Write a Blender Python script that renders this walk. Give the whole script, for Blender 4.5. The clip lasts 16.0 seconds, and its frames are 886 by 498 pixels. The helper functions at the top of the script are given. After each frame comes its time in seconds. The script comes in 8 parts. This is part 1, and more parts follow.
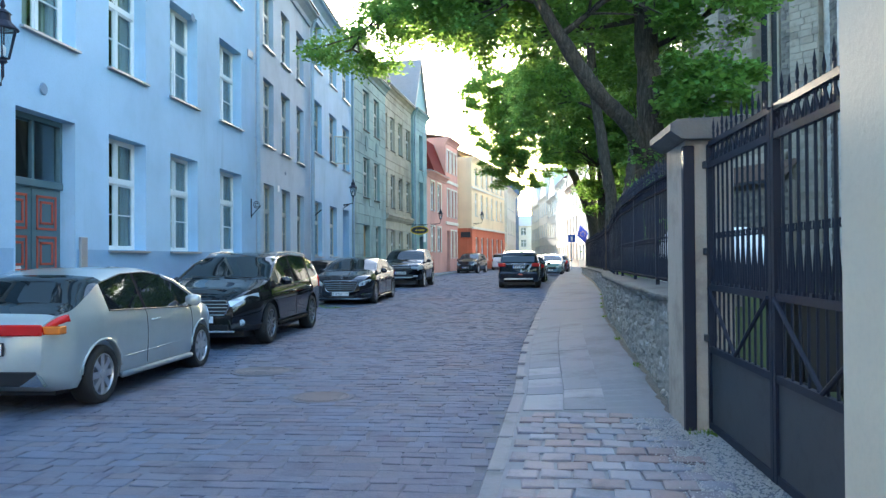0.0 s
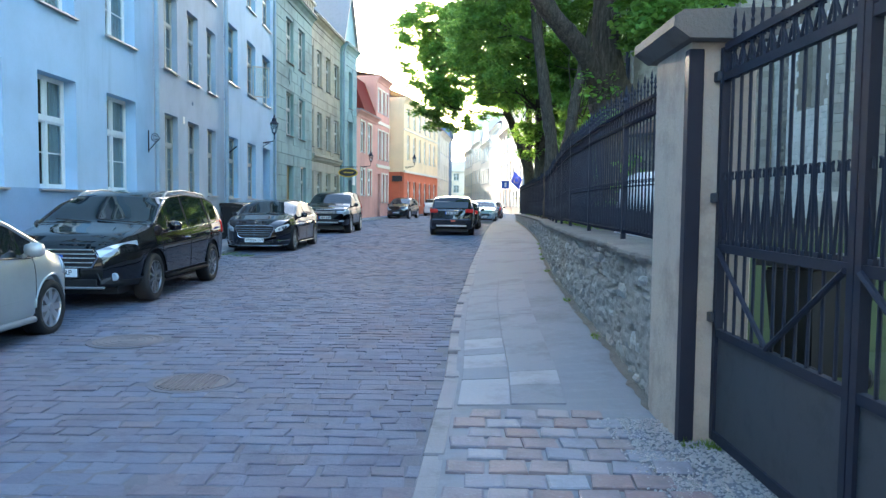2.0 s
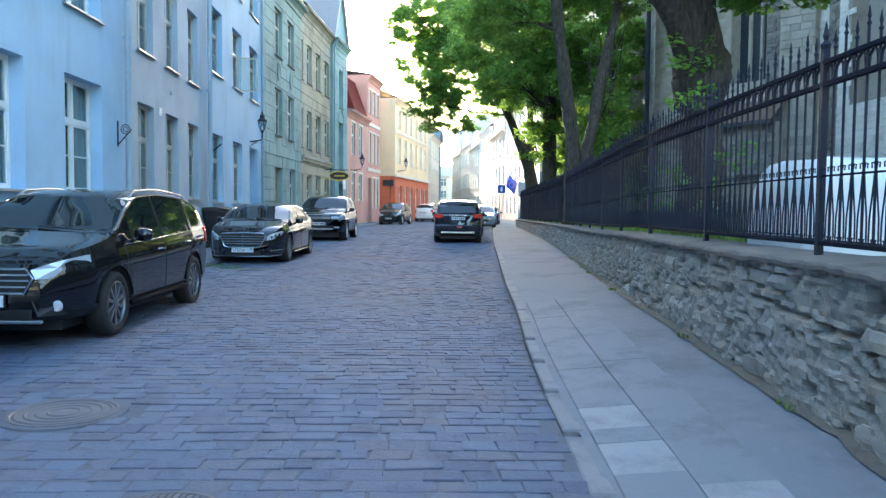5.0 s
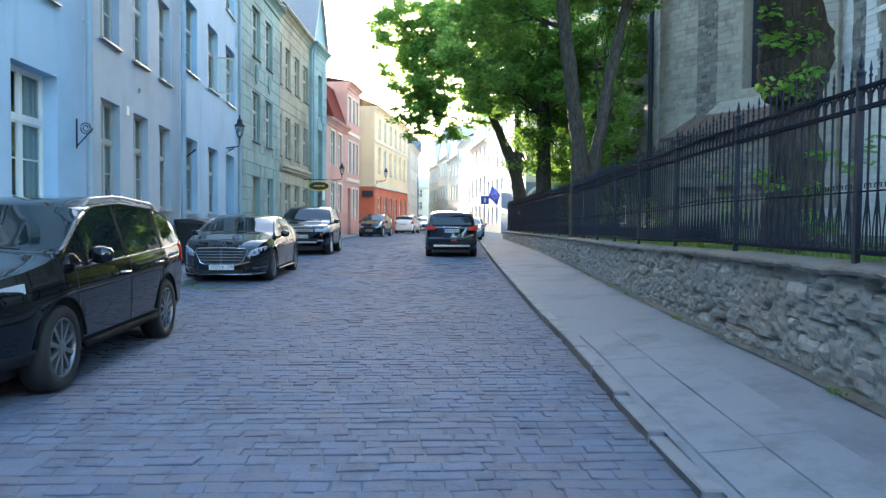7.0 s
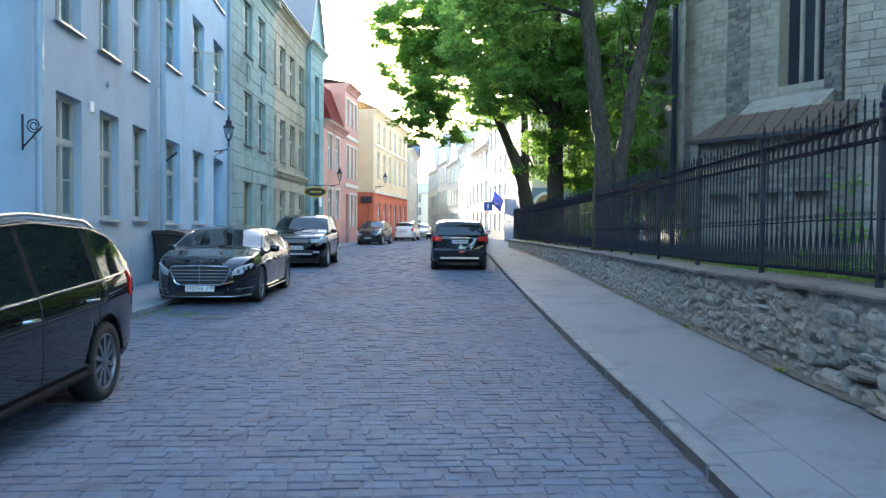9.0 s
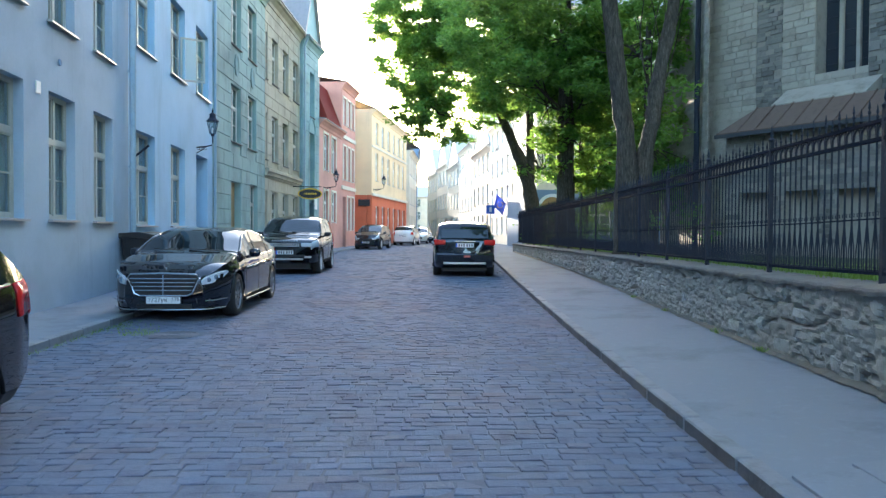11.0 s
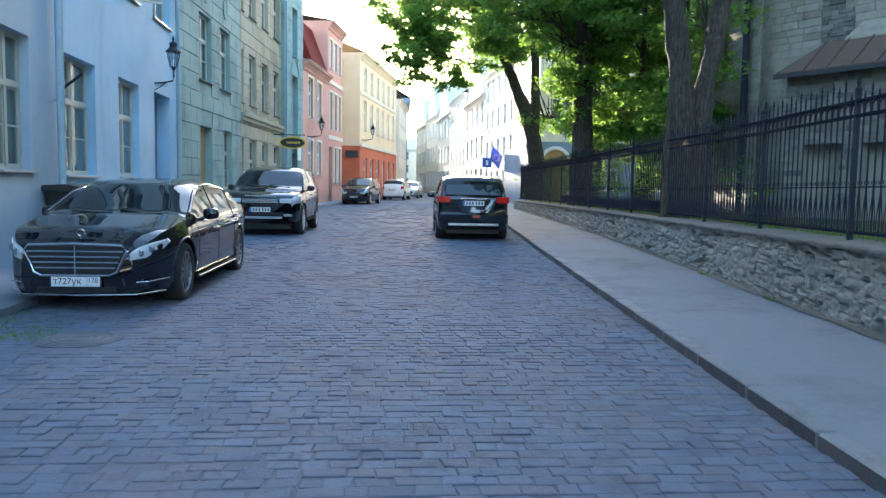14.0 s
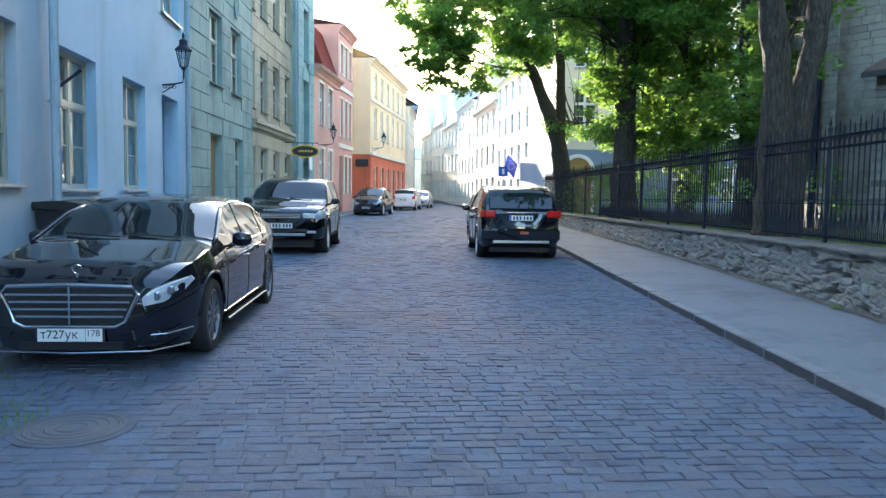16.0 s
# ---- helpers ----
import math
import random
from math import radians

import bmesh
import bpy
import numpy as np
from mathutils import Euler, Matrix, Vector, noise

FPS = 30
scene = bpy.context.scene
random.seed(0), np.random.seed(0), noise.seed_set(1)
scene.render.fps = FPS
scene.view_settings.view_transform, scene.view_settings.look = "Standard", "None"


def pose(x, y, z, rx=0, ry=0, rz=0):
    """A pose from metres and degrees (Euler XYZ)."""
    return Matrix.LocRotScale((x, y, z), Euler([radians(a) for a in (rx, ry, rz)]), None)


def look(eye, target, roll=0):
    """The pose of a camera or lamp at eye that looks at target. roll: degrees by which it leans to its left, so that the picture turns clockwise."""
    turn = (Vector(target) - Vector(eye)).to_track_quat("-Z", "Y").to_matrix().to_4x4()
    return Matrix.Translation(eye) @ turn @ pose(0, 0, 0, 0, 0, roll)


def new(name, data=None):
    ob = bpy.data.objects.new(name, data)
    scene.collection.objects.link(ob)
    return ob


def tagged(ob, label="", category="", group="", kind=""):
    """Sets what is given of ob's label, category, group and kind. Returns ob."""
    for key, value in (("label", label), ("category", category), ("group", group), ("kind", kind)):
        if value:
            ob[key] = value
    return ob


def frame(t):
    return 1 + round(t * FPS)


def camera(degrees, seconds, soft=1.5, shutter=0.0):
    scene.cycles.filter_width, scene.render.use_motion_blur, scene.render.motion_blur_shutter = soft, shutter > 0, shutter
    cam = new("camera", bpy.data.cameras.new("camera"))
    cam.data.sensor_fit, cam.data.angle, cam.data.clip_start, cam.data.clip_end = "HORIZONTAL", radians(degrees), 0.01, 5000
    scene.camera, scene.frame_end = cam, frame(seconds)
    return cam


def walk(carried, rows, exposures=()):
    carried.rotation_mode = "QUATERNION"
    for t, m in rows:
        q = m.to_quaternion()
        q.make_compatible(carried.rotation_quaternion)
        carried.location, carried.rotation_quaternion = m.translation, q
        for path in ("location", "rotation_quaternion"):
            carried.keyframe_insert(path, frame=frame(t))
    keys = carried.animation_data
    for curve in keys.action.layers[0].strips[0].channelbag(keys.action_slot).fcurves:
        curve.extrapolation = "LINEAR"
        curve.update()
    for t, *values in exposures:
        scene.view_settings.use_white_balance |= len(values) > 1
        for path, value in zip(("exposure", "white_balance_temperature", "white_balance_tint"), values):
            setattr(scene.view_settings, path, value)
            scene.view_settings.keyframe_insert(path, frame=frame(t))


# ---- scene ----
cam = camera(60.8, 16.0, soft=1.4)
PATH = [
    (0, (0.992, -6.478, 1.457), (0.82, -4.486, 1.481), -0.4),
    (0.5, (0.928, -6.009, 1.473), (0.758, -4.017, 1.45), 0.2),
    (1, (0.946, -5.458, 1.44), (0.777, -3.465, 1.404), 0.2),
    (1.5, (0.955, -4.99, 1.429), (0.857, -2.995, 1.332), 0.4),
    (2, (0.982, -4.497, 1.449), (0.99, -2.5, 1.328), 0.6),
    (2.5, (1.063, -4.033, 1.462), (1.072, -2.037, 1.334), 0.7),
    (3, (0.989, -3.616, 1.416), (0.996, -1.62, 1.292), 0.6),
    (3.5, (0.826, -3.206, 1.4), (0.835, -1.21, 1.278), 0.7),
    (4, (0.642, -2.728, 1.409), (0.653, -0.732, 1.288), 0.7),
    (6.5, (-0.414, -0.293, 1.351), (-0.292, 1.702, 1.274), 0.4),
    (7, (-0.477, 0.235, 1.388), (-0.354, 2.23, 1.314), 0.5),
    (7.5, (-0.55, 0.81, 1.429), (-0.424, 2.805, 1.362), 0.5),
    (8, (-0.533, 1.371, 1.451), (-0.408, 3.366, 1.386), 0.6),
    (8.5, (-0.579, 1.891, 1.493), (-0.451, 3.886, 1.429), 0.6),
    (9, (-0.642, 2.456, 1.547), (-0.513, 4.451, 1.486), 0.5),
    (11.5, (-0.634, 5.072, 1.459), (-0.502, 7.067, 1.412), 0.4),
    (12, (-0.661, 5.619, 1.482), (-0.527, 7.613, 1.412), 0.4),
    (12.5, (-0.665, 6.191, 1.462), (-0.529, 8.184, 1.372), 0.4),
    (13, (-0.741, 6.77, 1.441), (-0.604, 8.76, 1.298), 0.7),
    (13.5, (-0.803, 7.366, 1.44), (-0.664, 9.354, 1.27), 0.8),
    (14, (-0.871, 7.935, 1.492), (-0.702, 9.92, 1.323), 1.0),
    (14.5, (-1.024, 8.472, 1.533), (-0.857, 10.459, 1.369), 1.1),
    (15, (-1.169, 9.021, 1.491), (-1.002, 11.008, 1.327), 1.0),
    (15.5, (-1.392, 9.567, 1.503), (-1.223, 11.553, 1.343), 0.9),
    (16, (-1.652, 10.084, 1.57), (-1.484, 12.071, 1.423), 0.8),
]
walk(cam, [(t, look(e, g, r)) for t, e, g, r in PATH], exposures=[(0, 3.60, 5520, 9), (2, 3.82, 5520, 9), (4, 3.82, 5520, 9), (7, 3.76, 5520, 9), (16, 3.74, 5520, 9)])

# ---- world, sun, exposure ----
world = bpy.data.worlds.new("sky")
scene.world = world
world.use_nodes = True
SUN_EL, SUN_AZ = 7.5, -4.0      # degrees above the horizon; degrees from +y towards +x
wn = world.node_tree
wbg = wn.nodes["Background"]
sky = wn.nodes.new("ShaderNodeTexSky")
sky.sky_type = "NISHITA"
sky.sun_disc = False
sky.sun_elevation = radians(SUN_EL)
sky.sun_rotation = radians(SUN_AZ)
sky.air_density, sky.dust_density, sky.ozone_density = 1.0, 2.5, 1.2
wn.links.new(sky.outputs[0], wbg.inputs[0])
wbg.inputs[1].default_value = 0.15
sun = new("sun", bpy.data.lights.new("sun", "SUN"))
sun.data.energy = 2.6
sun.data.angle = radians(0.6)
sun.data.color = (1.0, 0.80, 0.55)
sd = Vector((math.sin(radians(SUN_AZ)) * math.cos(radians(SUN_EL)), math.cos(radians(SUN_AZ)) * math.cos(radians(SUN_EL)), math.sin(radians(SUN_EL))))
sun.matrix_world = look(sd * 60, (0, 0, 0))

# ---- helpers ----
rnd = random.Random(7)


def ground_z(y):
    """Height of the road's surface along the street, a very gentle rise."""
    ks = [(-40, -0.2), (-10, -0.12), (2, -0.07), (8, 0.0), (18, 0.03), (27, 0.12), (55, 0.2), (160, 0.5), (400, 0.9)]
    return float(np.interp(y, [k[0] for k in ks], [k[1] for k in ks]))


def line_at(poly, y):
    return float(np.interp(y, [p[1] for p in poly], [p[0] for p in poly]))


KERB = [(-0.6, -30), (0.30, -8), (0.80, -1.3), (0.92, 0.5), (1.035, 2.1), (1.11, 4.0), (1.20, 5.7), (1.33, 7.2), (1.48, 9.3), (1.60, 11.2), (1.80, 13.8), (2.02, 16.6), (2.23, 19.2), (2.58, 24), (2.88, 27.5), (3.1, 30), (3.9, 39), (4.9, 50), (6.2, 65), (6.6, 110), (5.0, 165)]
LKERB = [(-4.80, -30), (-4.80, 17), (-5.0, 24), (-5.0, 31), (-4.75, 38), (-4.2, 46), (-3.4, 54), (-1.9, 62), (-0.6, 70), (1.2, 84), (2.4, 110), (2.2, 165)]
WALL = [(2.57, 0.7), (2.69, 4.6), (2.95, 8.6), (3.40, 12.8), (4.25, 20), (4.95, 29), (6.1, 46.8)]


def gather(bm, verts, faces):
    vs = [bm.verts.new(v) for v in verts]
    out = []
    for f in faces:
        try:
            out.append(bm.faces.new([vs[i] for i in f]))
        except ValueError:
            pass
    return vs, out


def box(bm, x0, x1, y0, y1, z0, z1, m=None, bevel=0.0):
    v = [Vector(p) for p in ((x0, y0, z0), (x1, y0, z0), (x1, y1, z0), (x0, y1, z0), (x0, y0, z1), (x1, y0, z1), (x1, y1, z1), (x0, y1, z1))]
    if m is not None:
        v = [m @ p for p in v]
    vs, fs = gather(bm, v, ((0, 3, 2, 1), (4, 5, 6, 7), (0, 1, 5, 4), (1, 2, 6, 5), (2, 3, 7, 6), (3, 0, 4, 7)))
    if bevel > 0:
        es = list({e for f in fs for e in f.edges})
        bmesh.ops.bevel(bm, geom=es, offset=bevel, segments=1, affect="EDGES", profile=0.5)


def extrude_poly(bm, pts, axis_from, axis_to, plane="xz", m=None):
    """A solid from a polygon in one plane, drawn out along the third axis."""
    def at(p, k):
        q = Vector((p[0], k, p[1])) if plane == "xz" else (Vector((k, p[0], p[1])) if plane == "yz" else Vector((p[0], p[1], k)))
        return m @ q if m is not None else q
    n = len(pts)
    vs = [bm.verts.new(at(p, axis_from)) for p in pts] + [bm.verts.new(at(p, axis_to)) for p in pts]
    bm.faces.new(vs[:n])
    bm.faces.new(list(reversed(vs[n:])))
    for i in range(n):
        j = (i + 1) % n
        bm.faces.new((vs[i], vs[n + i], vs[n + j], vs[j]))


def tube(bm, pts, radii, seg=8, caps=True):
    """A round bar along points."""
    pts = [Vector(p) for p in pts]
    if not hasattr(radii, "__len__"):
        radii = [radii] * len(pts)
    rings = []
    for i, p in enumerate(pts):
        d = (pts[min(i + 1, len(pts) - 1)] - pts[max(i - 1, 0)]).normalized()
        up = Vector((0, 0, 1)) if abs(d.z) < 0.9 else Vector((1, 0, 0))
        a = d.cross(up).normalized()
        b = d.cross(a)
        rings.append([bm.verts.new(p + (a * math.cos(2 * math.pi * k / seg) + b * math.sin(2 * math.pi * k / seg)) * radii[i]) for k in range(seg)])
    for r, q in zip(rings, rings[1:]):
        for k in range(seg):
            bm.faces.new((r[k], r[(k + 1) % seg], q[(k + 1) % seg], q[k]))
    if caps:
        bm.faces.new(list(reversed(rings[0])))
        bm.faces.new(rings[-1])


def lathe(bm, prof, seg=24, m=None, closed=False):
    """Turns (radius, height) points round z."""
    rings = []
    for r, h in prof:
        ring = []
        for k in range(seg):
            p = Vector((r * math.cos(2 * math.pi * k / seg), r * math.sin(2 * math.pi * k / seg), h))
            ring.append(bm.verts.new(m @ p if m is not None else p))
        rings.append(ring)
    pairs = list(zip(rings, rings[1:])) + ([(rings[-1], rings[0])] if closed else [])
    for a, b in pairs:
        for k in range(seg):
            bm.faces.new((a[k], a[(k + 1) % seg], b[(k + 1) % seg], b[k]))
    if not closed:
        if prof[0][0] > 1e-4:
            bm.faces.new(list(reversed(rings[0])))
        if prof[-1][0] > 1e-4:
            bm.faces.new(rings[-1])


def mesh_from(name, bm, material, smooth=False):
    bmesh.ops.recalc_face_normals(bm, faces=bm.faces[:])
    me = bpy.data.meshes.new(name)
    bm.to_mesh(me)
    bm.free()
    me.materials.append(material)
    if smooth:
        me.polygons.foreach_set("use_smooth", [True] * len(me.polygons))
    return me


def part(name, bm, material, parent=None, label="", smooth=False):
    """Links a bmesh as one mesh object under a thing or a part."""
    ob = new(name, mesh_from(name, bm, material, smooth))
    ob.parent = parent
    return tagged(ob, label)


def thing(name, label, category, group="", kind="", at=None):
    """An empty at the base of a thing, for its parts."""
    ob = new(name)
    if at is not None:
        ob.matrix_world = at
    return tagged(ob, label, category, group, kind)


def raw(name, verts, faces, material, parent=None, smooth=False):
    me = bpy.data.meshes.new(name)
    me.from_pydata(verts, [], faces)
    me.materials.append(material)
    if smooth:
        me.polygons.foreach_set("use_smooth", [True] * len(me.polygons))
    me.update()
    ob = new(name, me)
    ob.parent = parent
    return ob


# ---- materials ----
class Mat:
    def __init__(self, name, rough=0.6, metal=0.0, spec=0.5):
        self.m = bpy.data.materials.new(name)
        self.m.use_nodes = True
        self.t = self.m.node_tree
        self.b = self.t.nodes["Principled BSDF"]
        self.b.inputs["Roughness"].default_value = rough
        self.b.inputs["Metallic"].default_value = metal
        self.b.inputs["Specular IOR Level"].default_value = spec

    def n(self, kind, **ins):
        nd = self.t.nodes.new("ShaderNode" + kind)
        for k, v in ins.items():
            nd.inputs[k.replace("_", " ")].default_value = v
        return nd

    def link(self, a, b):
        self.t.links.new(a, b)

    def coords(self, scale=(1, 1, 1), world_space=True):
        mp = self.n("Mapping")
        mp.inputs["Scale"].default_value = scale
        if world_space:
            self.link(self.n("NewGeometry").outputs["Position"], mp.inputs["Vector"])
        else:
            self.link(self.n("TexCoord").outputs["Object"], mp.inputs["Vector"])
        return mp.outputs[0]

    def noise(self, scale, detail=5.0, rough=0.6, vec=None):
        nd = self.n("TexNoise", Scale=scale, Detail=detail, Roughness=rough)
        self.link(vec if vec is not None else self.coords(), nd.inputs["Vector"])
        return nd.outputs["Fac"]

    def ramp(self, fac, stops):
        nd = self.n("ValToRGB")
        el = nd.color_ramp.elements
        if len(stops) == 1:
            stops = [(0.0, stops[0][1]), (1.0, stops[0][1])]
        while len(el) < len(stops):
            el.new(0.5)
        for e, (p, c) in zip(el, stops):
            e.position, e.color = p, (*c, 1.0) if len(c) == 3 else c
        self.link(fac, nd.inputs["Fac"])
        return nd.outputs["Color"]

    def mix(self, a, b, fac, mode="MIX"):
        nd = self.n("Mix")
        nd.data_type, nd.blend_type = "RGBA", mode
        for val, sock in ((a, nd.inputs[6]), (b, nd.inputs[7]), (fac, nd.inputs[0])):
            if isinstance(val, bpy.types.NodeSocket):
                self.link(val, sock)
            elif isinstance(val, tuple):
                sock.default_value = (*val, 1.0)
            else:
                sock.default_value = val
        return nd.outputs[2]

    def base(self, c):
        if isinstance(c, tuple):
            self.b.inputs["Base Color"].default_value = (*c, 1.0)
        else:
            self.link(c, self.b.inputs["Base Color"])
        return self

    def bump(self, fac, strength=0.4, dist=0.01):
        nd = self.n("Bump", Strength=strength, Distance=dist)
        self.link(fac, nd.inputs["Height"])
        self.link(nd.outputs[0], self.b.inputs["Normal"])
        return self

    def random(self, island=False):
        return self.n("NewGeometry").outputs["Random Per Island"] if island else self.n("ObjectInfo").outputs["Random"]


def darker(c, k):
    return tuple(x * k for x in c)


def plaster(name, col, stain=0.75, rough=0.85, streak=True):
    m = Mat(name, rough, spec=0.3)
    big = m.noise(0.55, 4.0, 0.6)
    fine = m.noise(28.0, 6.0, 0.65)
    c = m.ramp(big, [(0.3, darker(col, stain)), (0.55, col), (0.8, tuple(min(1, x * 1.08) for x in col))])
    if streak:
        st = m.noise(1.0, 6.0, 0.7, m.coords((2.2, 2.2, 0.18)))
        c = m.mix(c, darker(col, 0.62), m.ramp(st, [(0.56, (0, 0, 0)), (0.78, (0.55, 0.55, 0.55))]))
    c = m.mix(c, darker(col, 0.8), m.ramp(fine, [(0.45, (0, 0, 0)), (0.8, (0.35, 0.35, 0.35))]))
    m.base(c).bump(fine, 0.25, 0.01)
    return m.m


def stone(name, cols, scale=3.0, rough=0.9, island=False, bump=0.6, spec=0.25, warm=None):
    """Stone with its own tone for each piece."""
    m = Mat(name, rough, spec=spec)
    k = len(cols)
    base = m.ramp(m.random(island), [(i / max(1, k - 1) if k > 1 else 0.5, c) for i, c in enumerate(cols)])
    a = m.noise(scale, 6.0, 0.7)
    b = m.noise(scale * 14, 5.0, 0.6)
    if warm:
        base = m.mix(base, warm, m.ramp(m.noise(0.35, 4.0, 0.6), [(0.50, (0, 0, 0)), (0.72, (0.4, 0.4, 0.4))]))
    c = m.mix(base, darker(cols[0], 0.35), m.ramp(a, [(0.5, (0, 0, 0)), (0.75, (0.6, 0.6, 0.6))]))
    c = m.mix(c, tuple(min(1, x * 1.35) for x in cols[-1]), m.ramp(b, [(0.55, (0, 0, 0)), (0.85, (0.4, 0.4, 0.4))]))
    m.base(c).bump(m.mix(a, b, 0.5), bump, 0.02)
    return m.m


def paint(name, col, rough=0.45, metal=0.0, wear=0.25, spec=0.5):
    m = Mat(name, rough, metal, spec)
    a = m.noise(6.0, 6.0, 0.7)
    b = m.noise(60.0, 4.0, 0.6)
    c = m.mix(col, darker(col, 0.5), m.ramp(a, [(0.5, (0, 0, 0)), (0.8, (wear, wear, wear))]))
    m.base(c).bump(b, 0.15, 0.004)
    return m.m


def carpaint(name, col, rough=0.22, metal=0.35):
    m = Mat(name, rough, metal)
    d = m.noise(2.2, 5.0, 0.7)
    c = m.mix(col, tuple(x * 0.8 + 0.0008 for x in col), m.ramp(d, [(0.45, (0, 0, 0)), (0.8, (0.6, 0.6, 0.6))]))
    m.base(c)
    m.b.inputs["Specular IOR Level"].default_value = 0.5 if max(col) > 0.1 else 0.03
    m.b.inputs["Coat Weight"].default_value = 1.0
    m.b.inputs["Coat Roughness"].default_value = 0.015
    m.b.inputs["Coat IOR"].default_value = 1.65
    return m.m


def plain(name, col, rough=0.5, metal=0.0, spec=0.5):
    return Mat(name, rough, metal, spec).base(col).m


def glass(name, tint=(0.75, 0.82, 0.80), ior=1.5, gloss_rough=0.02):
    m = Mat(name)
    tr = m.n("BsdfTransparent")
    tr.inputs["Color"].default_value = (*tint, 1)
    gl = m.n("BsdfGlossy", Roughness=gloss_rough)
    lw = m.n("LayerWeight", Blend=0.5)
    pw = m.n("Math")
    pw.operation = "POWER"
    m.link(lw.outputs["Facing"], pw.inputs[0])
    pw.inputs[1].default_value = 4.0
    ad = m.n("Math")
    ad.operation = "MULTIPLY_ADD"
    m.link(pw.outputs[0], ad.inputs[0])
    ad.inputs[1].default_value, ad.inputs[2].default_value = 0.75, 0.07
    mx = m.n("MixShader")
    m.link(ad.outputs[0], mx.inputs[0])
    m.link(tr.outputs[0], mx.inputs[1])
    m.link(gl.outputs[0], mx.inputs[2])
    m.link(mx.outputs[0], m.t.nodes["Material Output"].inputs["Surface"])
    return m.m


M_LB = plaster("plaster_light_blue", (0.385, 0.55, 0.71), 0.84)
M_LBD = plaster("plaster_dado_blue", (0.27, 0.41, 0.58), 0.85)
M_GREY = plaster("plaster_grey_blue", (0.37, 0.45, 0.53), 0.8)
M_BLUE = plaster("plaster_blue", (0.37, 0.53, 0.68), 0.85)
M_GREEN = plaster("stucco_blue_green", (0.275, 0.375, 0.35), 0.6)
M_BEIGE = plaster("stucco_beige_green", (0.44, 0.405, 0.31), 0.62)
M_TEAL = plaster("stucco_turquoise", (0.28, 0.41, 0.42), 0.65)
M_PINK = plaster("plaster_pink", (0.66, 0.35, 0.275), 0.85)
M_YELLOW = plaster("plaster_yellow", (0.86, 0.69, 0.42), 0.9)
M_RED = plaster("plaster_brick_red", (0.62, 0.18, 0.09), 0.85)
M_CREAM = plaster("plaster_cream", (0.78, 0.72, 0.58), 0.88)
M_WHITE = plaster("plaster_white", (0.92, 0.82, 0.66), 0.94, streak=False)
M_PEACH = plaster("plaster_pale_peach", (0.88, 0.70, 0.52), 0.92, streak=False)
M_SLATE = plaster("plaster_slate_blue", (0.20, 0.27, 0.36), 0.8)
M_BEIGEWALL = plaster("render_pale_beige", (0.66, 0.57, 0.43), 0.9, streak=False)
M_FRAME = paint("paint_window_cream", (0.44, 0.43, 0.37), 0.5, wear=0.3)
M_WHITEP = paint("paint_white", (0.80, 0.80, 0.78), 0.5)
M_SILL = paint("sheet_metal_sill", (0.36, 0.37, 0.38), 0.45, 0.5)
M_ZINC = paint("zinc_downpipe", (0.34, 0.44, 0.52), 0.45, 0.4, wear=0.4)
M_ROOF = paint("roof_sheet_grey", (0.27, 0.25, 0.24), 0.6, 0.2, wear=0.5)
M_ROOFRED = paint("roof_sheet_red", (0.15, 0.026, 0.020), 0.9, 0.0, wear=0.4, spec=0.05)
M_ROOFP = paint("roof_sheet_pale", (0.50, 0.46, 0.40), 0.7, 0.0, wear=0.3)
M_RUST = paint("roof_sheet_rusty", (0.13, 0.085, 0.06), 0.8, 0.0, wear=0.7)
M_IRON = paint("iron_black_paint", (0.018, 0.022, 0.036), 0.6, 0.0, wear=0.3, spec=0.25)
M_RAIL = paint("iron_rail_paint", (0.016, 0.019, 0.031), 0.9, 0.0, wear=0.3, spec=0.02)
M_IRONW = paint("iron_worn_paint", (0.06, 0.063, 0.068), 0.6, 0.0, wear=0.7, spec=0.3)
M_DOORG = paint("door_paint_teal", (0.10, 0.16, 0.18), 0.45, wear=0.3)
M_DOORR = paint("door_paint_red", (0.50, 0.09, 0.05), 0.45)
M_WOOD = paint("door_wood_ochre", (0.36, 0.23, 0.09), 0.55, wear=0.5)
# near-black colour that stands in for the shade of unlit rooms
M_DARK = plain("interior_shade", (0.02, 0.022, 0.025), 0.9)
M_CURT = Mat("curtain_pale", 0.9)
M_CURT.base(M_CURT.ramp(M_CURT.noise(1.0, 2.0, 0.5, M_CURT.coords((14, 14, 0.3))), [(0.3, (0.17, 0.19, 0.18)), (0.7, (0.40, 0.42, 0.39))]))
M_CURT = M_CURT.m
M_PANE = glass("window_glass", (0.86, 0.91, 0.89))
M_LAMPG = glass("lantern_glass", (0.86, 0.9, 0.9))
M_CARGLASS = Mat("car_glass", 0.02, spec=0.5).base((0.012, 0.016, 0.018)).m
M_SILLP = plain("sill_grey_plastic", (0.20, 0.23, 0.25), 0.6)
M_TRIMB = plain("trim_matt_black", (0.010, 0.010, 0.011), 0.9, spec=0.08)
M_TYRE = paint("tyre_rubber", (0.018, 0.018, 0.018), 0.8, wear=0.4)
M_RIM = plain("rim_silver", (0.55, 0.56, 0.58), 0.3, 0.8)
M_RIMD = plain("rim_dark", (0.09, 0.09, 0.095), 0.35, 0.7)
M_RIMM = plain("rim_graphite", (0.22, 0.225, 0.24), 0.35, 0.7)
M_CHROME = plain("chrome", (0.50, 0.52, 0.55), 0.22, 1.0)
M_BLACK = plain("plastic_black", (0.012, 0.012, 0.013), 0.5)
